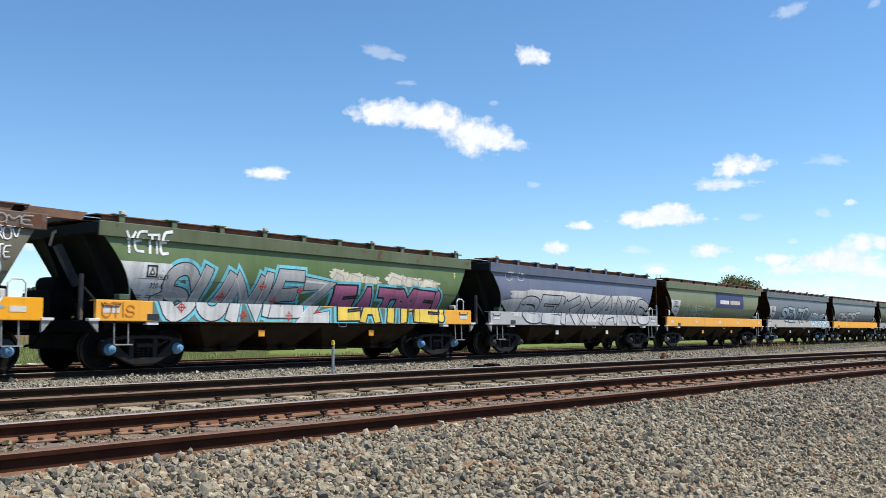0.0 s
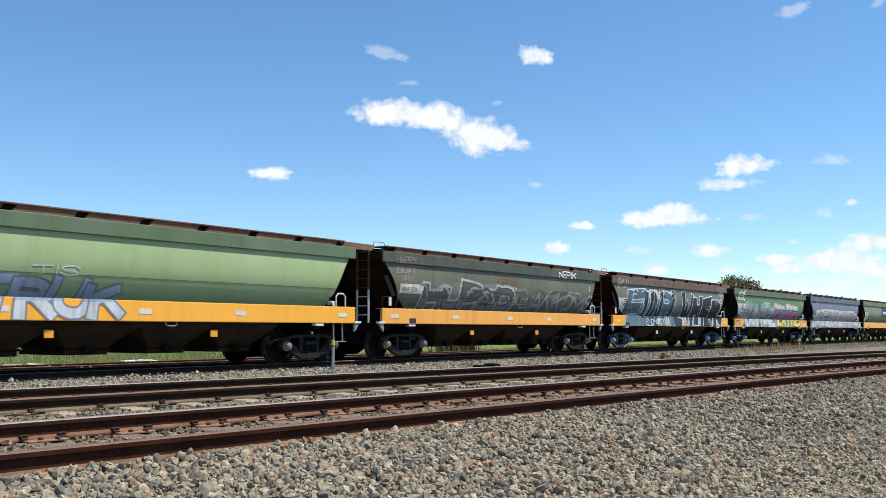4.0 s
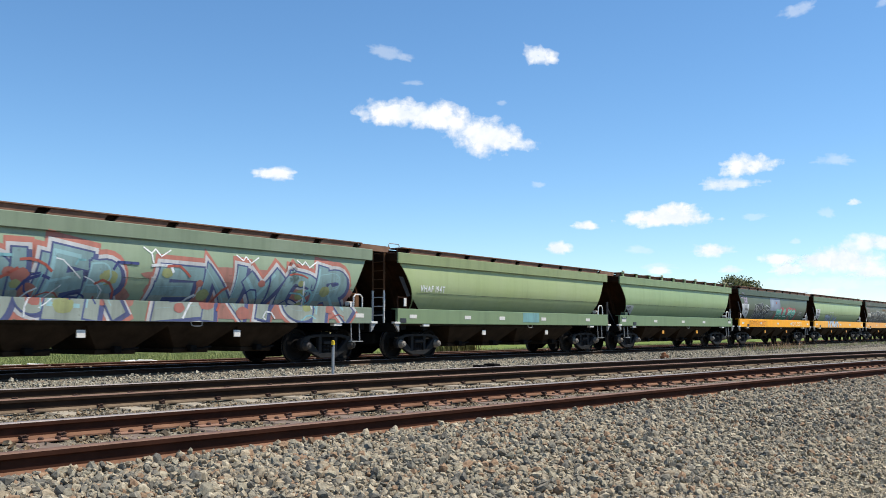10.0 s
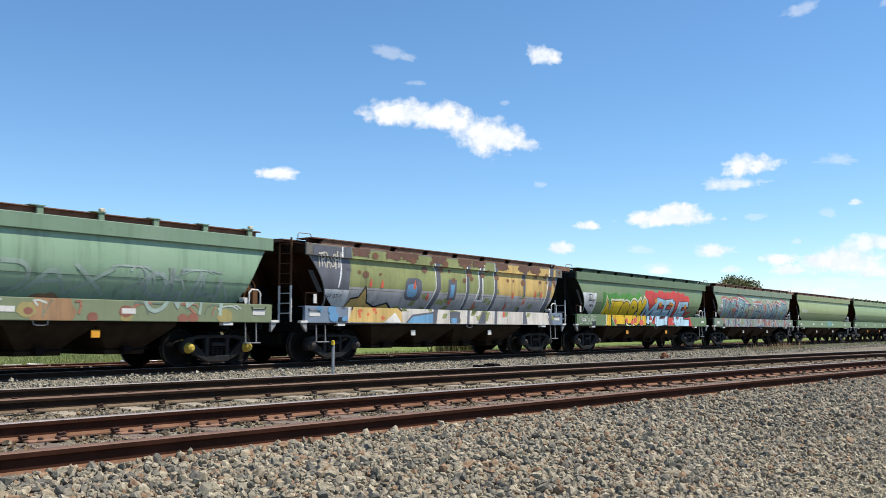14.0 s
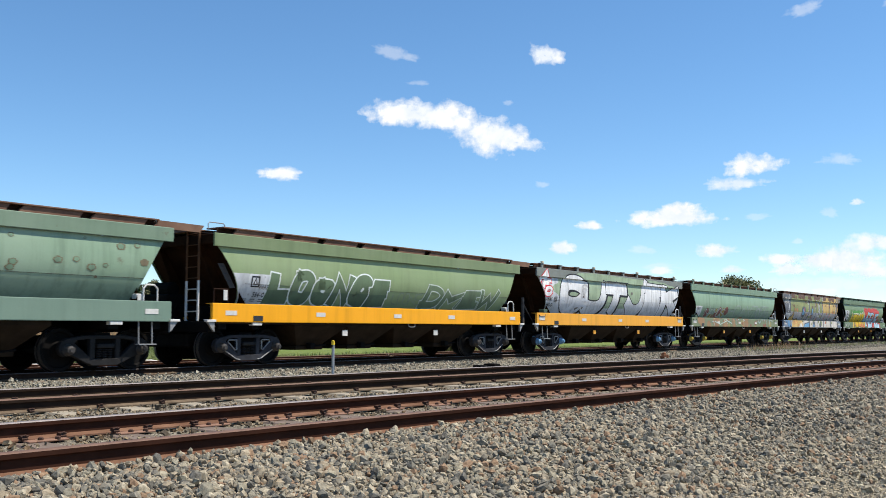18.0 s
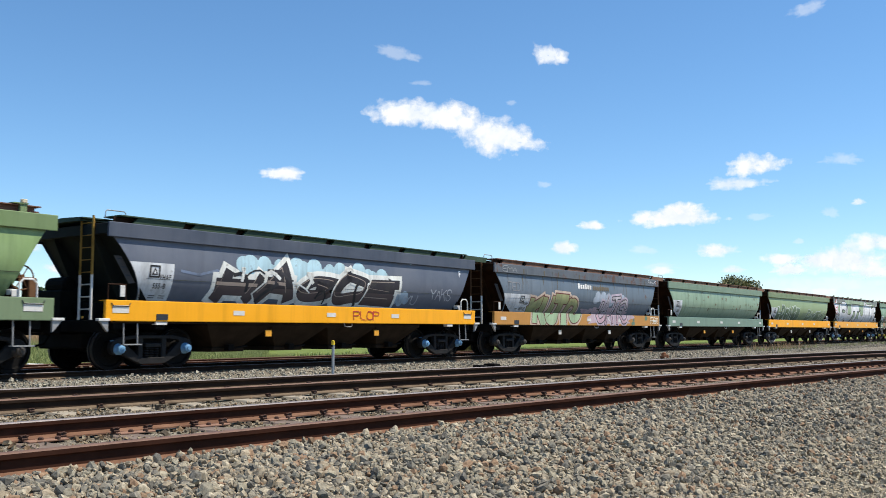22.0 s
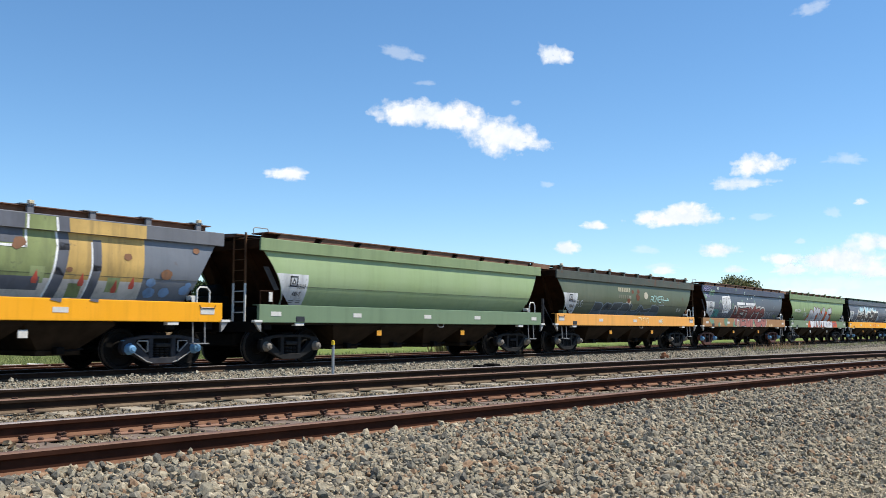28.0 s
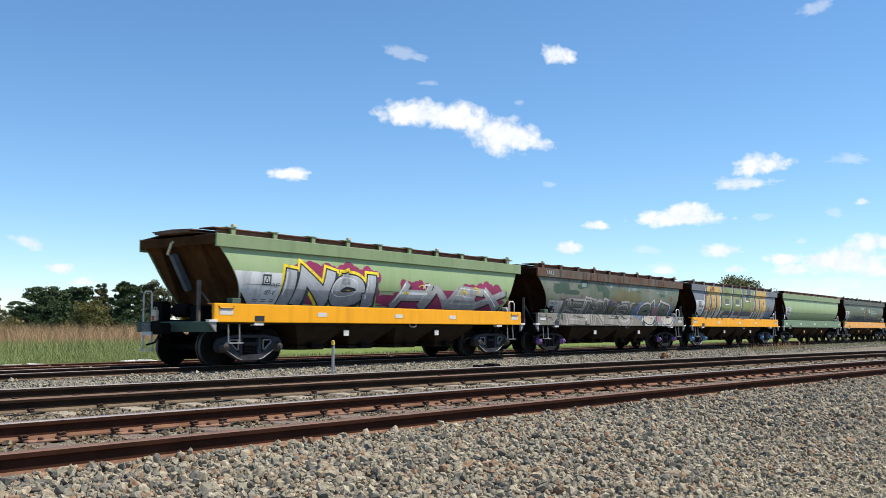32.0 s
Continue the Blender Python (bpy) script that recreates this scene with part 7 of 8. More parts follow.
    w = put(11, "hopper wagon covered in silver graffiti, with orange sill", body=(0.17, 0.19, 0.175), chord=(0.16, 0.17, 0.15), sill=(0.74, 0.33, 0.03), kind="B", rust=0.2, cap=CAP_BLUE, amber=True, frame=FRAME_LIGHT)
    p = Piece()
    p.rect(0.3, 13.2, 1.48, 2.78, (0.44, 0.455, 0.47), 0.3)
    p.blob(1.5, 12.6, 1.75, 3.06, (0.26, 0.33, 0.22), 0.5, 0.05, 5)
    p.graff("C", 1.8, 3.75, 1.46, 2.98, (0.60, 0.60, 0.60), BK, None, 0.13, 0.035, 0.6, 61, (0.52, 0.53, 0.55), 0.05, None, BK, 0.62)
    p.graff("UT", 3.45, 7.4, 1.46, 2.82, (0.60, 0.60, 0.60), BK, None, 0.13, 0.035, 0.7, 64, (0.52, 0.53, 0.55), 0.1, None, BK, 0.50)
    p.graff("JEK", 7.5, 12.9, 1.46, 2.95, (0.60, 0.60, 0.60), BK, None, 0.10, 0.03, 0.8, 62, (0.50, 0.51, 0.53), 0.1, None, BK, 0.52)
    spots(p, 5, 2.2, 8.5, 1.6, 2.6, (0.13, 0.11, 0.10), 4, 0.04, 0.1, 5)
    p.lay(w, "huge silver graffiti letters outlined in black")
    p = Piece()
    p.graff("A", 0.3, 0.95, 2.6, 3.04, WH, (0.5, 0.03, 0.04), None, 0.05, 0.03, 0.9, 63, None, 0.2, None, None, 0.15)
    p.graff("F", 0.55, 1.05, 2.4, 2.75, WH, (0.5, 0.03, 0.04), None, 0.05, 0.03, 0.9, 65, None, 0.2, None, None, 0.14)
    p.graff("C", 0.65, 1.15, 2.1, 2.5, WH, (0.5, 0.03, 0.04), None, 0.05, 0.03, 0.9, 66, None, 0.2, None, None, 0.14)
    p.lay(w, "red and white sprayed tag")
    p = Piece()
    p.stencil("VHAF", 0.75, 1.93, 0.13, BK, 6)
    p.stencil("553-G", 0.85, 1.72, 0.13, BK, 6)
    triangle_mark(p, 1.35, 1.88, 0.2, BK)
    p.lay(w, "black stencilled wagon lettering", "lettering")

    w = put(12, "pale green hopper wagon with patchy orange and green sill", brake=True, body=PALE, sill=(0.17, 0.20, 0.115), kind="B", rust=0.12, streak=0.75, cap=CAP_YELLOW, amber=True, sill_rust=0.2)
    p = Piece()
    p.rect(0.2, 1.55, 1.5, 2.05, (0.60, 0.61, 0.61), 1)
    p.stencil("VHAF", 0.9, 1.85, 0.12, BK, 3)
    p.lay(w, "white number panel", "number_panel")
    p = Piece()
    p.letters("HOAX", 5.4, 9.0, 1.55, 2.16, (0.24, 0.31, 0.26), 2, 0.02, 0.6, 3, 0.15)
    p.letters("SWH", 9.8, 11.9, 1.2, 2.2, (0.25, 0.315, 0.28), 2, 0.0, 1.5, 4, 0.2)
    p.tangle(14, 9.4, 11.8, 1.5, 2.2, ((0.25, 0.31, 0.28), (0.30, 0.35, 0.32)), 2.5, 0.035, 0.8, 3)
    p.lay(w, "pale thin sprayed letters")
    p = Piece()
    spots(p, 6, 2.2, 5.2, 1.55, 1.95, (0.20, 0.07, 0.06), 5, 0.12, 0.3, 0.2)
    spots(p, 5, 2.2, 5.2, 1.55, 1.95, (0.33, 0.25, 0.06), 6, 0.1, 0.25, 0.5)
    p.letters("NAMOS", 2.1, 4.8, 1.5, 2.0, (0.38, 0.42, 0.40), 2, 0.0, 1.4, 6, 0.2)
    spots(p, 9, 0.4, 13.0, 1.08, 1.42, (0.27, 0.16, 0.085), 7, 0.2, 0.5, 0.2)
    spots(p, 6, 3.0, 12.0, 1.1, 1.4, (0.26, 0.22, 0.09), 8, 0.1, 0.3, 0.6)
    spots(p, 5, 3.0, 12.0, 1.1, 1.4, (0.20, 0.085, 0.06), 9, 0.08, 0.2, 0.9)
    p.tangle(26, 2.0, 12.6, 1.08, 1.42, ((0.36, 0.40, 0.36), (0.12, 0.16, 0.12), (0.30, 0.13, 0.09)), 1.3, 0.04, 0.5, 8)
    p.stroke([(3.0, 1.3), (3.8, 1.15), (4.8, 1.35), (5.5, 1.2)], 0.05, (0.4, 0.48, 0.42), 2)
    p.lay(w, "scraps of coloured graffiti over the sill")

    w = put(13, "hopper wagon with green, grey and ochre mural", body=(0.10, 0.105, 0.11), chord=(0.13, 0.12, 0.10), sill=(0.16, 0.20, 0.26), rust=0.25, cap=CAP_DARK, chord_rust=0.5)
    p = Piece()
    GN2 = (0.22, 0.24, 0.10)
    p.rect(1.6, 9.1, 1.9, 3.06, GN2, 1)
    p.rect(9.1, 13.0, 1.9, 3.06, (0.45, 0.31, 0.11), 1)
    p.rect(1.6, 13.2, 1.47, 2.02, (0.34, 0.33, 0.33), 1.5)
    p.rect(1.6, 12.6, 1.04, 1.47, (0.50, 0.46, 0.41), 1.5)
    rnd = random.Random(4)
    for k in range(46):
        u, v = rnd.uniform(3.8, 12.6), rnd.uniform(1.1, 2.1)
        p.rect(u, u + 0.22, v, v + 0.15, GN2, 2, rnd.choice((-0.1, 0.1)))
    p.rect(0.25, 1.72, 1.9, 3.05, GY, 2)
    p.stroke([(1.36, 3.06), (1.38, 2.5), (1.30, 2.0)], 0.05, WH, 3.2)
    p.stroke([(1.62, 3.06), (1.66, 2.5), (1.58, 2.1), (1.4, 1.5)], 0.20, GY, 3)
    # tall dark bars between the painted letters
    for us, wd in (((5.60, 5.78, 5.80, 5.60, 5.50), 0.20), ((7.35, 7.38, 7.38, 7.34, 7.30), 0.13), ((8.98, 9.02, 9.02, 8.94, 8.90), 0.15), ((12.72, 12.70, 12.55, 12.40, 12.62), 0.24)):
        p.ribbon([(u, v) for u, v in zip(us, (3.05, 2.6, 2.1, 1.6, 1.05))], [wd] * 5, GY, 3)
        p.ribbon([(u - wd * 0.75, v) for u, v in zip(us, (3.05, 2.6, 2.1, 1.6, 1.3))], [0.035] * 5, WH, 3.4)
    p.poly([(10.72, 3.05), (10.98, 3.05), (10.90, 2.0), (10.80, 2.0)], GY, 3)
    p.poly([(10.62, 1.05), (10.95, 1.05), (10.80, 1.62), (10.70, 1.62)], GY, 3)
    p.ribbon([(8.0, 3.0), (8.0, 2.2), (7.85, 1.8), (8.3, 1.8), (8.22, 2.2), (8.22, 3.0)], [0.05] * 6, WH, 3.5)
    p.ribbon([(8.11, 3.0), (8.11, 2.2), (8.08, 1.85)], [0.14] * 3, GY, 3.3)
    # the eyes of the letters
    p.blob(4.15, 4.95, 1.72, 2.38, GY, 3.6, 0.02, 4)
    p.blob(4.26, 4.72, 1.82, 2.20, (0.12, 0.27, 0.43), 4.4, 0.02, 4)
    p.rect(6.30, 6.74, 1.78, 2.42, GY, 3.6)
    p.rect(6.42, 6.62, 1.86, 2.26, (0.12, 0.27, 0.43), 4.4)
    p.poly([(4.1, 1.06), (5.5, 1.06), (5.5, 1.40), (4.4, 1.30)], GY, 4)
    p.poly([(4.16, 1.06), (5.42, 1.06), (5.42, 1.34), (4.44, 1.24)], (0.12, 0.27, 0.43), 4.4)
    p.rect(6.30, 6.85, 1.06, 1.42, GY, 4)
    p.rect(6.38, 6.66, 1.06, 1.22, (0.12, 0.27, 0.43), 4.4)
    p.poly([(7.85, 1.06), (8.3, 1.06), (8.3, 1.42), (8.1, 1.42)], GY, 4)
    for k in range(9):
        u = 1.75 + 1.2 * k + 0.25 * math.sin(k * 2.1)
        p.blob(u, u + 0.75, 2.86, 3.2, (0.12, 0.065, 0.045), 3.7 + 0.02 * k, 0.14, 40 + k)
    drops(p, (3.1, 4.6, 5.3, 7.9, 9.4, 10.1, 10.9, 12.0, 6.5, 11.6, 9.8, 2.6), (0.55, 0.12, 0.07), 1.35, 2.3, 6)
    spots(p, 30, 1.9, 13.0, 2.35, 2.98, (0.16, 0.08, 0.045), 15, 0.05, 0.15, 5)
    # the yellow shape with red dots at the foot
    p.poly([(1.6, 1.06), (3.95, 1.06), (3.9, 1.4), (3.5, 1.62), (3.0, 1.5), (2.6, 1.62), (2.4, 2.05), (2.2, 1.75), (1.9, 1.7), (1.75, 1.4)], (0.50, 0.34, 0.12), 4.5)
    p.stroke([(1.75, 1.4), (1.9, 1.7), (2.2, 1.75), (2.4, 2.05), (2.6, 1.62), (3.0, 1.5), (3.5, 1.62), (3.9, 1.4)], 0.05, BK, 5)
    spots(p, 10, 1.8, 3.1, 1.1, 1.5, (0.55, 0.14, 0.06), 18, 0.05, 0.08, 5)
    p.poly([(3.1, 1.06), (3.9, 1.06), (3.6, 1.35)], (0.6, 0.57, 0.52), 5.5)
    spots(p, 5, 0.2, 1.5, 1.1, 1.4, (0.10, 0.22, 0.36), 22, 0.08, 0.2)
    p.rect(0.62, 1.75, 1.5, 1.93, (0.55, 0.56, 0.57), 6)
    p.stencil("VHAF 157-Y", 0.72, 1.70, 0.11, BK, 7)
    p.letters("TRASH", 0.45, 1.3, 2.5, 2.9, (0.45, 0.42, 0.35), 6, 0.0, 1.2, 4)
    p.lay(w, "green, ochre and grey painted mural with red drops", "mural")

    w = put(14, "green grain hopper wagon with yellow and blue graffiti words", brake=True, body=MIDGREEN, chord=(0.095, 0.145, 0.075), sill=(0.12, 0.18, 0.09), roof=ROOF_GREEN, ends=END_BLACK, ladder=END_BLACK, amber=True, cap=CAP_DARK, rust=0.02, fade=0.5)
    panel(w, "540-R", 1.72, 2.32)
    p = Piece()
    p.letters("GHZABE", 0.15, 1.55, 1.08, 1.42, (0.27, 0.30, 0.25), 3, 0.02, 0.8, 4)
    p.blob(2.35, 6.3, 1.0, 2.20, (0.065, 0.22, 0.045), 0.3, 0.05, 8)
    p.scallop(2.45, 6.3, 2.14, (0.065, 0.22, 0.045), 0.34, 0.2, 8)
    p.graff("NEGSY", 2.6, 6.45, 1.07, 2.10, (0.60, 0.41, 0.012), BK, None, 0.08, 0.02, 1.1, 71, (0.57, 0.36, 0.02), 0.0, (0.55, 0.53, 0.38), BK, 0.33)
    spots(p, 6, 2.7, 6.2, 1.16, 1.4, (0.50, 0.09, 0.08), 9, 0.11, 0.19, 5)
    p.lay(w, "yellow graffiti letters on a green cloud")
    p = Piece()
    p.blob(6.3, 11.4, 1.1, 2.36, (0.45, 0.05, 0.045), 0.3, 0.06, 12)
    p.scallop(6.6, 11.3, 2.36, (0.45, 0.05, 0.045), 0.34, 0.22, 12)
    p.poly([(10.8, 1.04), (11.6, 1.04), (11.3, 1.5), (12.0, 1.75), (11.0, 1.7)], (0.45, 0.05, 0.045), 0.6)
    p.graff("MEFUE", 6.4, 11.2, 1.05, 2.22, (0.24, 0.40, 0.50), BK, None, 0.05, 0.02, 1.1, 72, (0.36, 0.52, 0.62), 0.2, None, BK, 0.29, (0.58, 0.64, 0.68))
    spots(p, 6, 6.6, 11.0, 1.95, 2.2, (0.50, 0.20, 0.03), 10, 0.06, 0.15, 5)
    p.lay(w, "pale blue graffiti letters on a red cloud")

    w = put(15, "green hopper wagon with blue and red graffiti along its foot", brake=True, body=(0.155, 0.205, 0.145), sill=(0.16, 0.20, 0.145), rust=0.05, cap=CAP_DARK)
    for u0, u1, word, sd in ((1.4, 5.5, "VOUER", 81), (6.4, 12.5, "ENYOR", 83)):
        p = Piece()
        p.blob(u0 - 0.3, u1 + 0.2, 1.1, 2.30, (0.27, 0.13, 0.105), 0.3, 0.07, sd)
        p.hand(word, u0, u1, 1.0, 2.42, 0.36, (0.33, 0.13, 0.10), 0.5, 0.34, 1.3, sd, 0.1, None, 0.3, 0.02)
        p.graff(word, u0, u1, 1.06, 2.36, (0.16, 0.245, 0.25), (0.06, 0.075, 0.16), None, 0.07, 0.03, 1.3, sd, (0.21, 0.24, 0.21), 0.1, (0.38, 0.38, 0.38), (0.07, 0.08, 0.16), 0.36, (0.20, 0.33, 0.35))
        spots(p, 7, u0 + 0.2, u1 - 0.2, 1.2, 2.1, (0.27, 0.11, 0.09), sd, 0.1, 0.26, 4.4)
        spots(p, 6, u0 + 0.2, u1 - 0.2, 1.2, 2.1, (0.22, 0.24, 0.11), sd + 1, 0.1, 0.24, 4.9)
        p.tangle(16, u0, u1, 1.1, 2.26, ((0.16, 0.33, 0.36), (0.04, 0.05, 0.14), (0.50, 0.52, 0.53), (0.30, 0.08, 0.06)), 5.2, 0.045, 0.6, sd + 3)
        p.lay(w, "blue-green and red wild-style graffiti")
    p = Piece()
    p.stencil("VHA", 0.85, 2.02, 0.19, WH, 3)
    p.stencil("VHAF 121F", 0.68, 1.83, 0.12, WH, 3)
    for u in (6.0, 8.6, 10.6):
        p.stroke([(u, 2.62), (u + 0.2, 2.5), (u + 0.3, 2.6), (u + 0.45, 2.45), (u + 0.7, 2.6)], 0.03, WH, 3)
    p.stroke([(6.2, 2.5), (6.25, 2.3)], 0.03, WH, 3)
    p.lay(w, "white lettering and sprayed lightning strokes", "lettering")

    w = put(16, "clean pale green grain hopper wagon with white lettering", body=(0.19, 0.24, 0.115), sill=(0.155, 0.215, 0.115), rust=0.02, cap=CAP_GREY)
    p = Piece()
    p.stencil("VHAF 194T", 1.12, 2.0, 0.19, WH, 3)
    p.rect(6.9, 8.0, 1.12, 1.45, (0.12, 0.24, 0.24), 0.5)
    p.lay(w, "white stencilled wagon lettering", "lettering")

    w = put(17, "clean pale green hopper wagon with small number panel", body=(0.165, 0.235, 0.12), sill=(0.145, 0.21, 0.11), kind="B", rust=0.02, amber=True, cap=CAP_GREY)
    p = Piece()
    p.rect(0.6, 1.55, 1.48, 1.9, (0.40, 0.42, 0.41), 1)
    p.stencil("VHAF", 0.85, 1.75, 0.12, BK, 3)
    p.stencil("00548-D", 0.72, 1.58, 0.12, BK, 3)
    p.lay(w, "grey number panel with black lettering", "number_panel")

    w = put(18, "dark green hopper wagon with yellow sill, teal and red graffiti", body=(0.058, 0.078, 0.052), chord=(0.05, 0.075, 0.05), sill=YEL, rust=0.12, amber=True, cap=CAP_GREY, chord_rust=0.2)
    panel(w, "543-Y", 1.76, 2.3)
    p = Piece()
    p.rect(5.55, 7.45, 2.0, 2.76, (0.18, 0.21, 0.27), 0.4)
    p.rect(5.7, 6.2, 2.2, 2.76, (0.22, 0.26, 0.32), 0.8)
    spots(p, 2, 6.6, 6.9, 2.3, 2.6, (0.30, 0.10, 0.06), 3, 0.06, 0.12, 1.2)
    p.lay(w, "grey-blue overpainted patch", "paint_patch")
    p = Piece()
    p.blob(6.5, 10.9, 1.3, 2.02, (0.34, 0.085, 0.095), 0.4, 0.08, 14)
    p.scallop(7.6, 10.6, 2.05, (0.34, 0.085, 0.095), 0.44, 0.16, 14)
    p.graff("EULKS", 6.75, 10.55, 1.5, 2.16, (0.11, 0.38, 0.30), (0.34, 0.16, 0.10), None, 0.09, 0.012, 0.9, 91, (0.035, 0.15, 0.105), 0.1, None, None, 0.26, (0.45, 0.55, 0.5))
    p.lay(w, "teal graffiti letters on a red cloud")
    p = Piece()
    p.graff("KOBAE", 2.7, 5.3, 1.5, 2.3, (0.035, 0.04, 0.045), (0.40, 0.41, 0.42), None, 0.04, 0.016, 1.7, 92, (0.08, 0.085, 0.09), 0.35, None, None, 0.16)
    p.letters("SMAR", 5.2, 6.1, 1.6, 1.95, (0.18, 0.2, 0.24), 3, 0.0, 1.3, 4)
    p.tangle(9, 2.7, 5.4, 1.53, 2.3, ((0.46, 0.47, 0.48), (0.03, 0.03, 0.035), (0.14, 0.15, 0.16)), 4.4, 0.04, 0.6, 24)
    p.lay(w, "black graffiti with white outline")
    p = Piece()
    p.letters("CHEPTOS", 1.55, 3.0, 1.1, 1.38, (0.45, 0.18, 0.02), 3, 0.0, 1.0, 5)
    p.letters("MILOOT", 3.15, 4.5, 1.1, 1.38, (0.45, 0.18, 0.02), 3, 0.0, 1.0, 6)
    p.letters("MUCHSLICKER", 9.1, 11.6, 1.12, 1.36, (0.85, 0.66, 0.45), 3, 0.0, 0.9, 7)
    p.letters("HUG", 11.3, 12.0, 1.75, 2.0, (0.4, 0.42, 0.42), 3, 0.0, 1.0, 8)
    p.letters("SKAB", 0.9, 1.5, 2.3, 2.7, (0.36, 0.30, 0.40), 3, 0.0, 1.3, 9)
    p.stroke([(0.62 + 0.2 * math.cos(a), 2.75 + 0.14 * math.sin(a)) for a in [k * 0.45 for k in range(15)]], 0.03, (0.36, 0.30, 0.40), 3)
    p.stroke([(0.62, 2.88), (0.62, 2.62)], 0.03, (0.36, 0.30, 0.40), 3)
    p.lay(w, "sprayed tags on sill and flank", "sprayed_tag")

    w = put(19, "pale green hopper wagon with yellow sill and grey graffiti", body=GREEN, chord=(0.085, 0.13, 0.07), sill=(0.78, 0.36, 0.04), amber=True, rust=0.03, cap=CAP_GREY)
    panel(w, "498-H")
    p = Piece()
    p.graff("TRUK", 3.1, 6.2, 1.06, 1.9, (0.27, 0.34, 0.42), (0.16, 0.17, 0.2), None, 0.06, 0.03, 1.2, 95, (0.42, 0.45, 0.48), 0.1, None)
    p.letters("TIS", 4.2, 5.2, 1.92, 2.12, (0.45, 0.5, 0.5), 3, 0.0, 1.0, 3)
    p.lay(w, "grey-blue graffiti across flank and sill")

    w = put(20, "dark olive hopper wagon with orange sill and grey graffiti", body=(0.068, 0.072, 0.05), chord=(0.05, 0.06, 0.042), sill=ORANGE, rust=0.35, amber=True, cap=CAP_GREY, streak=0.6)
    p = Piece()
    p.rect(0.85, 1.95, 1.92, 2.2, (0.5, 0.48, 0.43), 1)
    p.stencil("VHHF 571A", 0.93, 1.98, 0.13, (0.12, 0.11, 0.1), 3, 0.72)
    for k in range(7):
        p.rect(6.05 + 0.18 * k, 6.16 + 0.18 * k, 2.16, 2.31, (0.42, 0.41, 0.36), 3, 0.02)
        p.rect(6.1 + 0.17 * k, 6.21 + 0.17 * k, 2.44, 2.61, (0.16, 0.085, 0.035), 3, 0.02)
    p.stencil("F", 12.65, 2.35, 0.2, (0.45, 0.45, 0.4), 3)
    p.lay(w, "worn owner lettering and number", "lettering")
    p = Piece()
    p.graff("HUPED", 2.0, 7.1, 1.5, 2.24, (0.10, 0.10, 0.095), (0.055, 0.06, 0.055), (0.13, 0.135, 0.125), 0.06, 0.03, 1.5, 97, (0.17, 0.17, 0.165), 0.1, (0.30, 0.30, 0.27))
    p.tangle(14, 2.0, 7.0, 1.53, 2.2, ((0.24, 0.24, 0.22), (0.07, 0.07, 0.065), (0.16, 0.16, 0.15)), 4.2, 0.06, 0.8, 13)
    p.lay(w, "faded grey graffiti")
    p = Piece()
    p.graff("JANKOMS", 7.6, 13.0, 1.5, 2.2, (0.20, 0.20, 0.19), (0.09, 0.095, 0.085), None, 0.0, 0.02, 1.8, 98, None, 0.35, None, None, 0.13)
    p.tangle(12, 7.6, 12.9, 1.53, 2.25, ((0.23, 0.23, 0.215), (0.10, 0.10, 0.09), (0.17, 0.17, 0.155)), 4.2, 0.06, 0.8, 12)
    p.letters("BLOS", 7.1, 8.1, 1.72, 1.98, (0.4, 0.42, 0.38), 5, 0.0, 1.0, 4)
    p.lay(w, "thin pale grey graffiti strokes")
    p = Piece()
    p.letters("NEPIK", 10.15, 11.5, 2.78, 3.04, WH, 4, 0.02, 0.7, 5)
    p.letters("HAPPY", 0.6, 1.55, 2.78, 3.0, (0.27, 0.20, 0.20), 3, 0.0, 0.5, 6)
    p.letters("B'DAY", 0.7, 1.6, 2.5, 2.7, (0.27, 0.20, 0.20), 3, 0.0, 0.5, 7)
    p.letters("#FUQ", 0.85, 1.6, 2.24, 2.44, (0.27, 0.20, 0.20), 3, 0.0, 0.5, 8)
    p.lay(w, "white and pinkish sprayed words", "sprayed_tag")

    w = put(21, "rust-stained dark hopper wagon with huge blue and black graffiti", body=(0.085, 0.08, 0.06), chord=(0.10, 0.065, 0.05), sill=(0.78, 0.33, 0.01), rust=0.6, cap=CAP_BLUE, frame=FRAME_LIGHT, chord_rust=0.5)
    panel(w, "105-C", 1.8, 2.2)
    p = Piece()
    PB, MB, ICE = (0.22, 0.32, 0.38), (0.09, 0.16, 0.22), (0.50, 0.60, 0.66)
    p.blob(1.3, 6.2, 1.04, 1.5, PB, 0.3, 0.12, 3)
    p.blob(7.3, 12.4, 1.04, 1.5, PB, 0.34, 0.12, 4)
    p.tangle(26, 1.2, 12.4, 1.06, 1.42, (MB, ICE, (0.06, 0.09, 0.13)), 0.5, 0.07, 0.5, 6)
    p.scallop(1.6, 6.6, 2.42, (0.44, 0.40, 0.33), 0.36, 0.15, 3)
    p.rect(1.4, 6.9, 1.4, 2.36, MB, 0.4)
    for word, a, b, col, low in (("E", 1.4, 3.3, (0.06, 0.10, 0.14), (0.09, 0.15, 0.19)), ("UN", 3.2, 5.2, (0.022, 0.022, 0.032), (0.04, 0.055, 0.075)), ("R", 5.0, 6.3, (0.06, 0.10, 0.14), (0.09, 0.15, 0.19)), ("L", 6.15, 7.2, (0.022, 0.022, 0.032), (0.04, 0.05, 0.07))):
        p.graff(word, a, b, 1.04, 2.52, col, ICE, None, 0.10, 0.03, 1.1, 101 + int(a * 3), low, 0.1, None, None, 0.42)
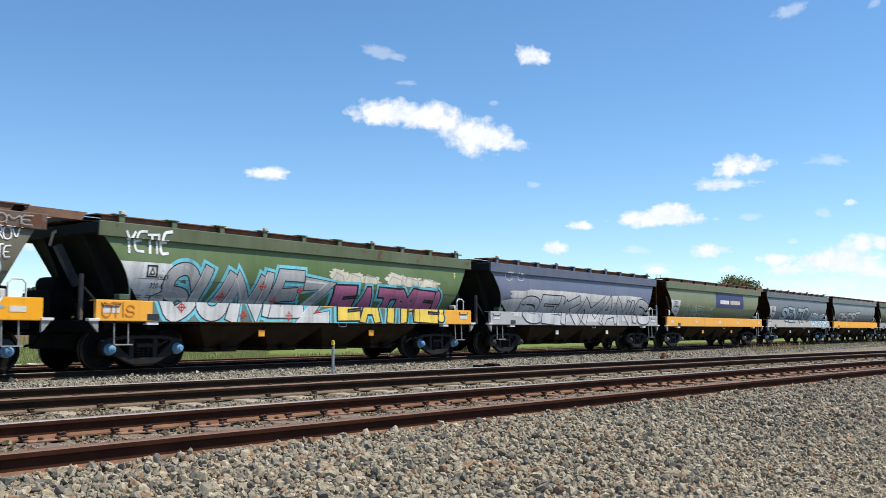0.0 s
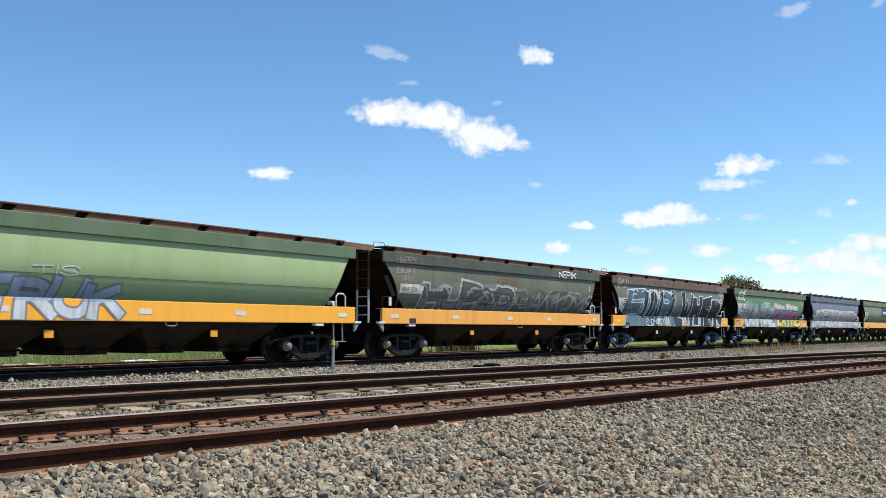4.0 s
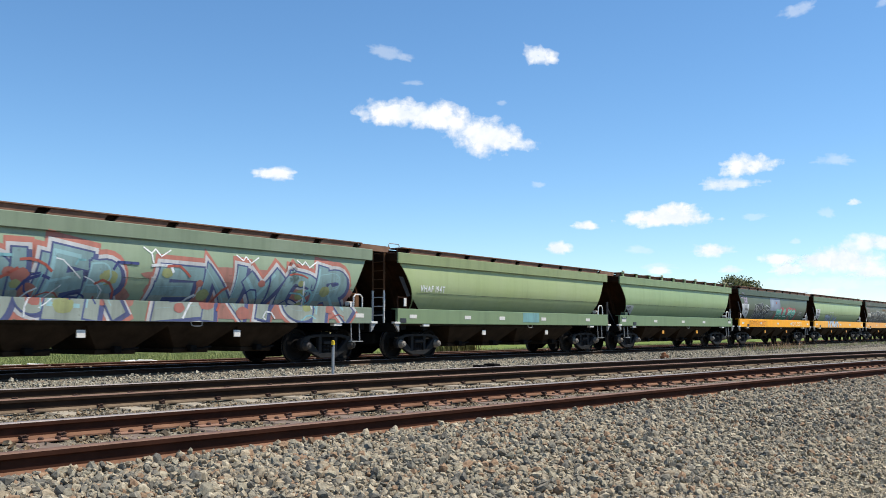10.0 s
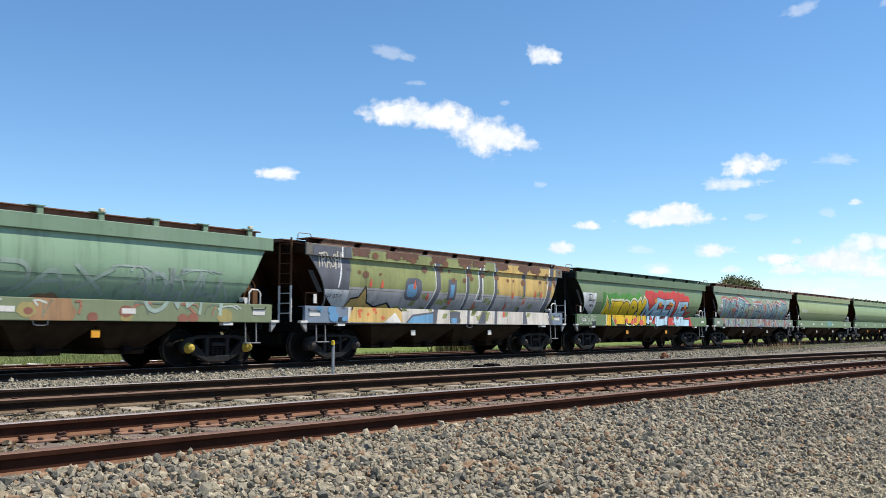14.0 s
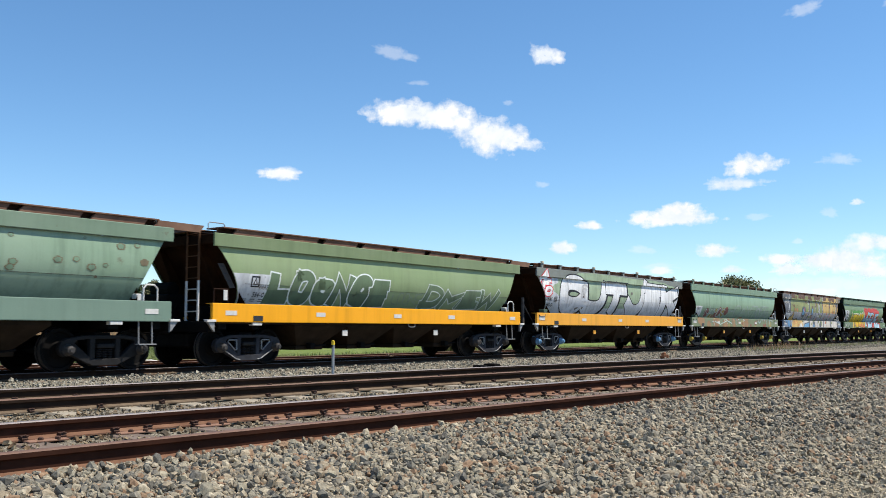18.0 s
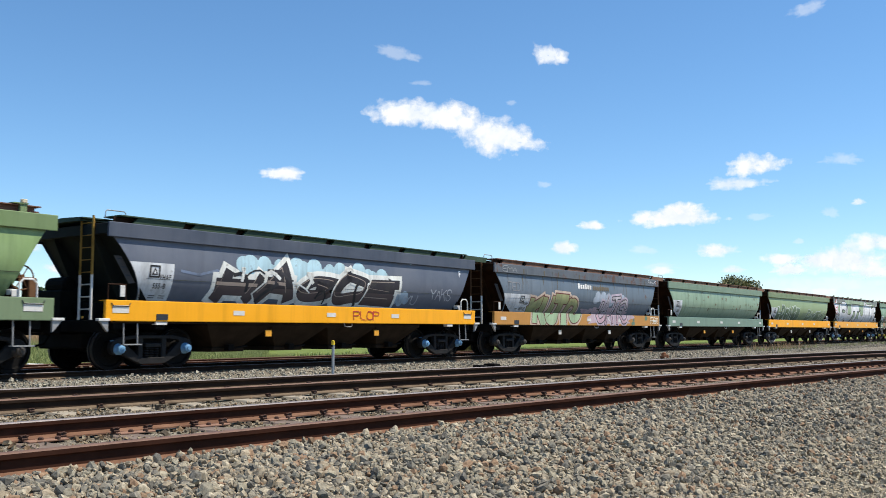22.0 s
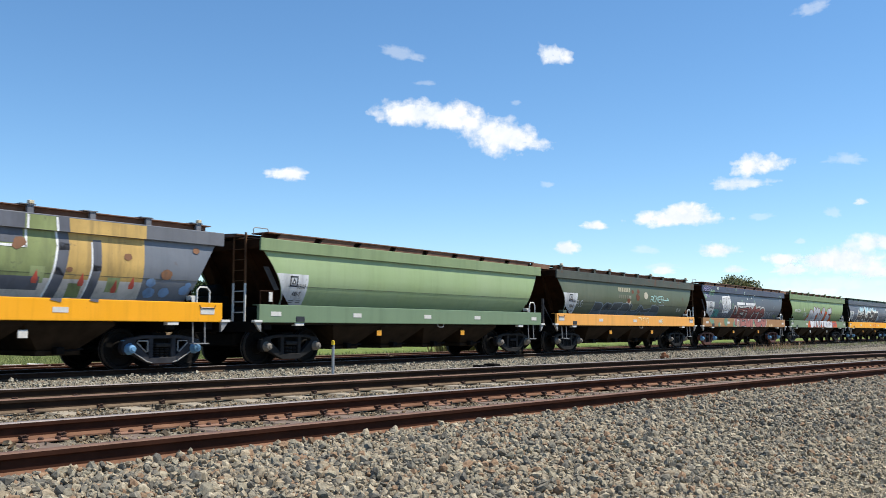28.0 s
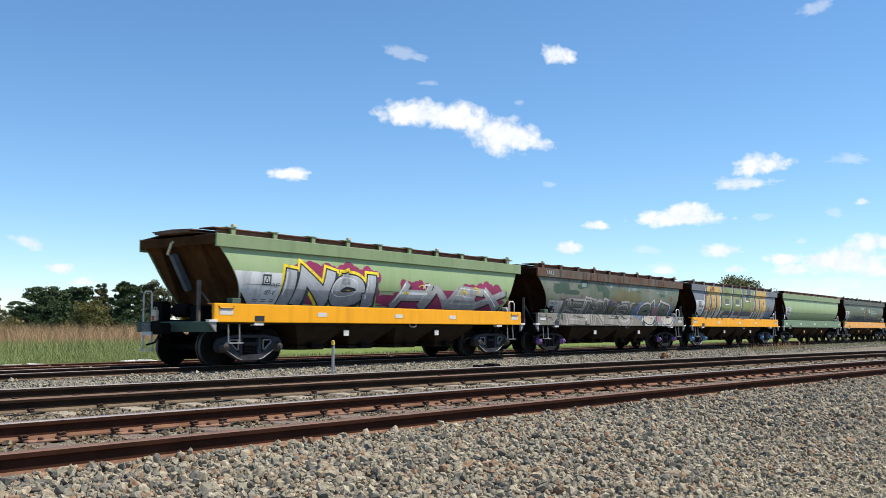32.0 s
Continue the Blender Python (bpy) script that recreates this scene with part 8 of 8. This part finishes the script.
    p.tangle(10, 1.5, 6.8, 1.4, 2.4, (ICE, (0.02, 0.022, 0.03), PB, (0.10, 0.25, 0.27)), 4.4, 0.05, 0.6, 7)
    for k in range(5):
        p.stroke([(2.0 + k * 0.95, 2.50), (2.3 + k * 0.95, 2.64), (2.6 + k * 0.95, 2.52)], 0.03, WH, 5)
    p.lay(w, "blue and black giant graffiti letters")
    p = Piece()
    p.graff("WHER", 7.4, 12.5, 1.05, 2.5, (0.022, 0.022, 0.03), ICE, None, 0.10, 0.035, 1.2, 103, (0.03, 0.035, 0.05), 0.05, None, None, 0.46)
    p.tangle(6, 7.4, 12.6, 1.2, 2.3, (ICE, (0.015, 0.015, 0.02), MB, (0.60, 0.66, 0.70)), 4.4, 0.035, 0.5, 9)
    p.lay(w, "black graffiti letters with icy outline")
    p = Piece()
    p.letters("ENOMIR 2021", 3.2, 5.7, 1.1, 1.38, WH, 6, 0.0, 0.8, 4)
    p.letters("GREN", 7.4, 8.2, 1.1, 1.38, WH, 6, 0.0, 1.0, 5)
    p.letters("PLAD", 10.7, 11.4, 1.1, 1.38, WH, 6, 0.0, 1.0, 6)
    p.letters("HOME", 12.2, 13.2, 2.85, 3.05, (0.3, 0.29, 0.27), 6, 0.0, 0.5, 7)
    p.letters("PROV", 12.3, 13.0, 2.55, 2.8, WH, 6, 0.0, 0.6, 8)
    p.letters("WATE", 12.2, 12.8, 2.2, 2.45, WH, 6, 0.0, 1.0, 9)
    p.letters("SKUU", 0.5, 1.5, 2.6, 3.0, (0.4, 0.37, 0.33), 6, 0.0, 1.3, 10)
    p.lay(w, "white sprayed tags", "sprayed_tag")

    w = put(22, "green grain hopper wagon with silver and pink graffiti words", body=(0.062, 0.10, 0.038), chord=(0.08, 0.10, 0.05), sill=(0.74, 0.34, 0.04), kind="B", rust=0.3, ends=END_BLACK, amber=True, cap=CAP_BLUE, chord_rust=0.4)
    panel(w, "320-K", 1.86, 2.3)
    p = Piece()
    p.rect(1.35, 12.0, 1.04, 1.46, (0.10, 0.15, 0.14), 0.2)
    p.graff("SUNIEZ", 1.6, 6.9, 1.05, 2.28, (0.30, 0.30, 0.31), (0.03, 0.03, 0.035), None, 0.06, 0.02, 1.4, 111, (0.46, 0.46, 0.46), 0.25, (0.13, 0.42, 0.50), None, 0.34, (0.5, 0.5, 0.5))
    for u, v in ((2.1, 1.35), (3.4, 1.62), (3.9, 1.2), (4.6, 1.9), (5.4, 1.2), (5.9, 1.85), (6.4, 1.3), (5.1, 1.55)):
        p.stroke([(u - 0.12, v), (u + 0.12, v)], 0.03, (0.5, 0.06, 0.05), 5)
        p.stroke([(u, v - 0.12), (u, v + 0.12)], 0.03, (0.5, 0.06, 0.05), 5)
        p.stroke([(u + 0.08 * math.cos(a), v + 0.08 * math.sin(a)) for a in (0, 1, 2, 3, 4, 5, 6)], 0.02, (0.5, 0.06, 0.05), 5)
    p.lay(w, "silver graffiti letters with cyan outline and red marks")
    p = Piece()
    for k, (a, b) in enumerate(((6.95, 7.6), (7.5, 8.3), (8.2, 9.0), (9.3, 10.1), (10.0, 10.9), (10.8, 11.8))):
        p.blob(a, b, 2.12, 2.46 - 0.06 * (k % 3), (0.50, 0.46, 0.38), 0.3 + 0.01 * k, 0.22, 17 + k)
        p.stroke([(a + 0.1, 2.2), (a + 0.25, 2.38), (b - 0.15, 2.3), (b - 0.1, 2.16)], 0.03, (0.30, 0.29, 0.25), 0.45)
    p.graff("EATME!", 7.2, 12.0, 1.06, 2.02, (0.38, 0.12, 0.22), BK, None, 0.06, 0.045, 0.35, 113, (0.62, 0.45, 0.08), 0.0, (0.13, 0.42, 0.50))
    p.lay(w, "pink and yellow block graffiti on cyan")
    p = Piece()
    p.hand("YETIE", 0.62, 1.78, 2.5, 2.98, 0.06, WH, 3, 0.0, 1.2, 4, 0.1, None, 0.0, 0.01, 2)
    p.letters("OTIS", 0.1, 0.9, 1.1, 1.4, (0.45, 0.15, 0.02), 3, 0.0, 1.1, 5)
    p.stencil("F", 12.6, 2.45, 0.18, (0.6, 0.5, 0.2), 3)
    p.lay(w, "white sprayed name on the flank", "sprayed_tag")

    w = put(23, "slate-blue hopper wagon with white and black graffiti band", body=(0.075, 0.085, 0.125), sill=(0.36, 0.36, 0.37), kind="B", rust=0.15, cap=CAP_DARK, ends=END_BLACK)
    p = Piece()
    p.blob(0.9, 12.9, 1.2, 2.3, (0.46, 0.45, 0.44), 0.3, 0.07, 19)
    p.graff("SEK", 2.0, 6.2, 1.08, 2.1, (0.40, 0.41, 0.43), BK, None, 0.02, 0.03, 1.0, 121, None, 0.1, None, None, 0.32)
    p.graff("MANIS", 6.6, 12.7, 1.08, 2.1, (0.42, 0.42, 0.43), BK, None, 0.0, 0.03, 1.2, 122, None, 0.15, None, None, 0.30)
    p.lay(w, "grey-white graffiti letters outlined in black")
    p = Piece()
    p.letters("OHO", 1.0, 2.2, 2.55, 2.85, (0.4, 0.42, 0.46), 3, 0.0, 0.9, 4)
    p.lay(w, "thin white sprayed tag", "sprayed_tag")

    w = put(24, "olive green hopper wagon with orange sill and blue board", body=(0.10, 0.12, 0.065), sill=(0.72, 0.34, 0.05), rust=0.25, cap=CAP_GREY, amber=True)
    panel(w, "512-A")
    p = Piece()
    p.rect(6.4, 10.6, 2.0, 2.75, (0.035, 0.045, 0.12), 0.5)
    p.rect(7.0, 8.3, 2.2, 2.4, (0.55, 0.55, 0.55), 2)
    p.rect(8.5, 10.0, 2.2, 2.4, (0.45, 0.35, 0.3), 2)
    p.graff("MARLZ", 2.6, 6.0, 1.5, 2.0, (0.10, 0.17, 0.12), (0.30, 0.33, 0.28), None, 0.0, 0.03, 1.4, 5)
    p.lay(w, "dark blue owner board with pale bars", "owner_mark")

    w = put(25, "slate-grey hopper wagon with pale blue graffiti", body=(0.085, 0.095, 0.105), sill=(0.38, 0.36, 0.33), kind="B", rust=0.2, cap=CAP_BLUE)
    panel(w, "318-S")
    p = Piece()
    p.graff("SENTO", 3.0, 8.6, 1.4, 2.3, (0.28, 0.36, 0.42), BK, None, 0.05, 0.04, 1.2, 7, None, 0.1)
    p.graff("ARKS", 9.0, 12.8, 1.1, 1.9, (0.20, 0.36, 0.44), WH, None, 0.05, 0.04, 1.2, 8)
    p.lay(w, "pale blue graffiti letters")

    w = put(26, "grey hopper wagon with orange sill and white graffiti", body=(0.10, 0.11, 0.115), sill=YEL, rust=0.3, cap=CAP_GREY)
    p = Piece()
    p.graff("GHOST", 2.0, 8.0, 1.5, 2.2, (0.42, 0.42, 0.42), BK, None, 0.05, 0.03, 1.2, 7)
    p.lay(w, "white graffiti letters")
    put(27, "dark green hopper wagon at the far head of the string", body=DKGREEN, sill=GREYSILL, rust=0.25, cap=CAP_GREY)


build_train()


def tail_fittings(w):
    """Ladder rail, tail lamp and hose at the last wagon's free end."""
    bm = bmesh.new()
    x = -HALF - 0.05
    for y in (0.82, 1.14):
        tube(bm, [(x, y, 1.0), (x, y, 1.74)], 0.02)
        tube(bm, [(x, y - 0.02, 1.0), (x, y - 0.02, 0.36)], 0.022)
    tube(bm, [(x, 0.82, 1.72), (x, 0.87, 1.79), (x, 1.09, 1.79), (x, 1.14, 1.72)], 0.02)
    box(bm, x - 0.05, x + 0.05, 0.74, 1.24, 0.34, 0.365)
    box(bm, x - 0.03, x + 0.03, 0.78, 1.16, 0.72, 1.02)
    part("end_ladder", bm, WHITE_TAG, w, "pale grey step ladder at the free end")
    bm = box(bmesh.new(), x - 0.12, x + 0.0, 0.52, 0.68, 1.06, 1.34, 0.03)
    tube(bm, [(x - 0.06, 0.54, 1.33), (x - 0.06, 0.56, 1.40), (x - 0.06, 0.64, 1.40), (x - 0.06, 0.66, 1.33)], 0.012, 5)
    tl = part("tail_lamp", bm, CREAM, w, "cream end-of-train lamp")
    bm = box(bmesh.new(), x - 0.135, x - 0.118, 0.55, 0.65, 1.09, 1.19, 0.005)
    part("lens", bm, RED_LAMP, tl, "red lens")
    bm = box(bmesh.new(), x - 0.10, x + 0.12, 0.46, 0.74, 0.82, 1.06, 0.02)
    part("lamp_bracket", bm, DARK, w)
    bm = tube(bmesh.new(), [(x, 0.5, 0.9), (x - 0.04, 0.46, 0.7), (x - 0.04, 0.46, 0.3), (x + 0.06, 0.46, 0.16)], 0.022)
    part("air_hose", bm, DARK, w)


tail_fittings(FLEET[0][1])

# where the tail wagon's left end stands, second by second
RUN = ((0, -311.283), (1, -301.745), (2, -292.170), (3, -282.543), (6, -253.385), (7, -243.516), (8, -233.548), (9, -223.568), (10, -213.544), (11, -203.445),
       (12, -193.414), (13, -183.422), (14, -173.335), (17, -142.60), (18, -132.35), (19, -121.98), (20, -111.900), (21, -101.511), (22, -91.155), (23, -80.744), (24, -70.131), (25, -59.605),
       (28, -28.297), (29, -17.751), (30, -7.143), (31, 3.533), (32, 14.302))


def run_at(t):
    for (a, p), (b, q) in zip(RUN, RUN[1:]):
        if t <= b:
            return p + (q - p) * (t - a) / (b - a)
    return RUN[-1][1]


def wagon_pose(i, t):
    x = run_at(t) + PITCH_M * i + HALF
    c = min(max(x, -120.0), 160.0)
    return pose(x, train_y(x), TRAIN_Z, 0, 0, math.degrees(math.atan(TRAIN_BEND * c)))


def motions():
    # the train rolls away to the right
    for i, w in FLEET:
        walk(w, [(t, wagon_pose(i, t)) for t, _ in RUN])
    # the wheels roll with it; alike wheel pairs share one action
    first = {}
    for i, w in FLEET:
        for b in w.children:
            for o in b.children:
                if o.name.startswith("wheelset"):
                    key = round(o.location.x, 2)
                    if key in first:
                        src = first[key].animation_data
                        o.rotation_mode = "QUATERNION"
                        o.animation_data_create()
                        o.animation_data.action = src.action
                        o.animation_data.action_slot = src.action_slot
                    else:
                        first[key] = o
                        walk(o, [(f / FPS, pose(key, 0, WHEEL_R, 0, math.degrees((run_at(f / FPS) - RUN[0][1]) / WHEEL_R), 0)) for f in range(0, 32 * FPS + 1)])
    # the clouds drift slowly to the right
    for ob, az, el, drift, dist in CLOUDS:
        walk(ob, [(t, sky_pose(az + drift * (t - 13) / 32, el, dist)) for t in (0, 16, 32)])


motions()
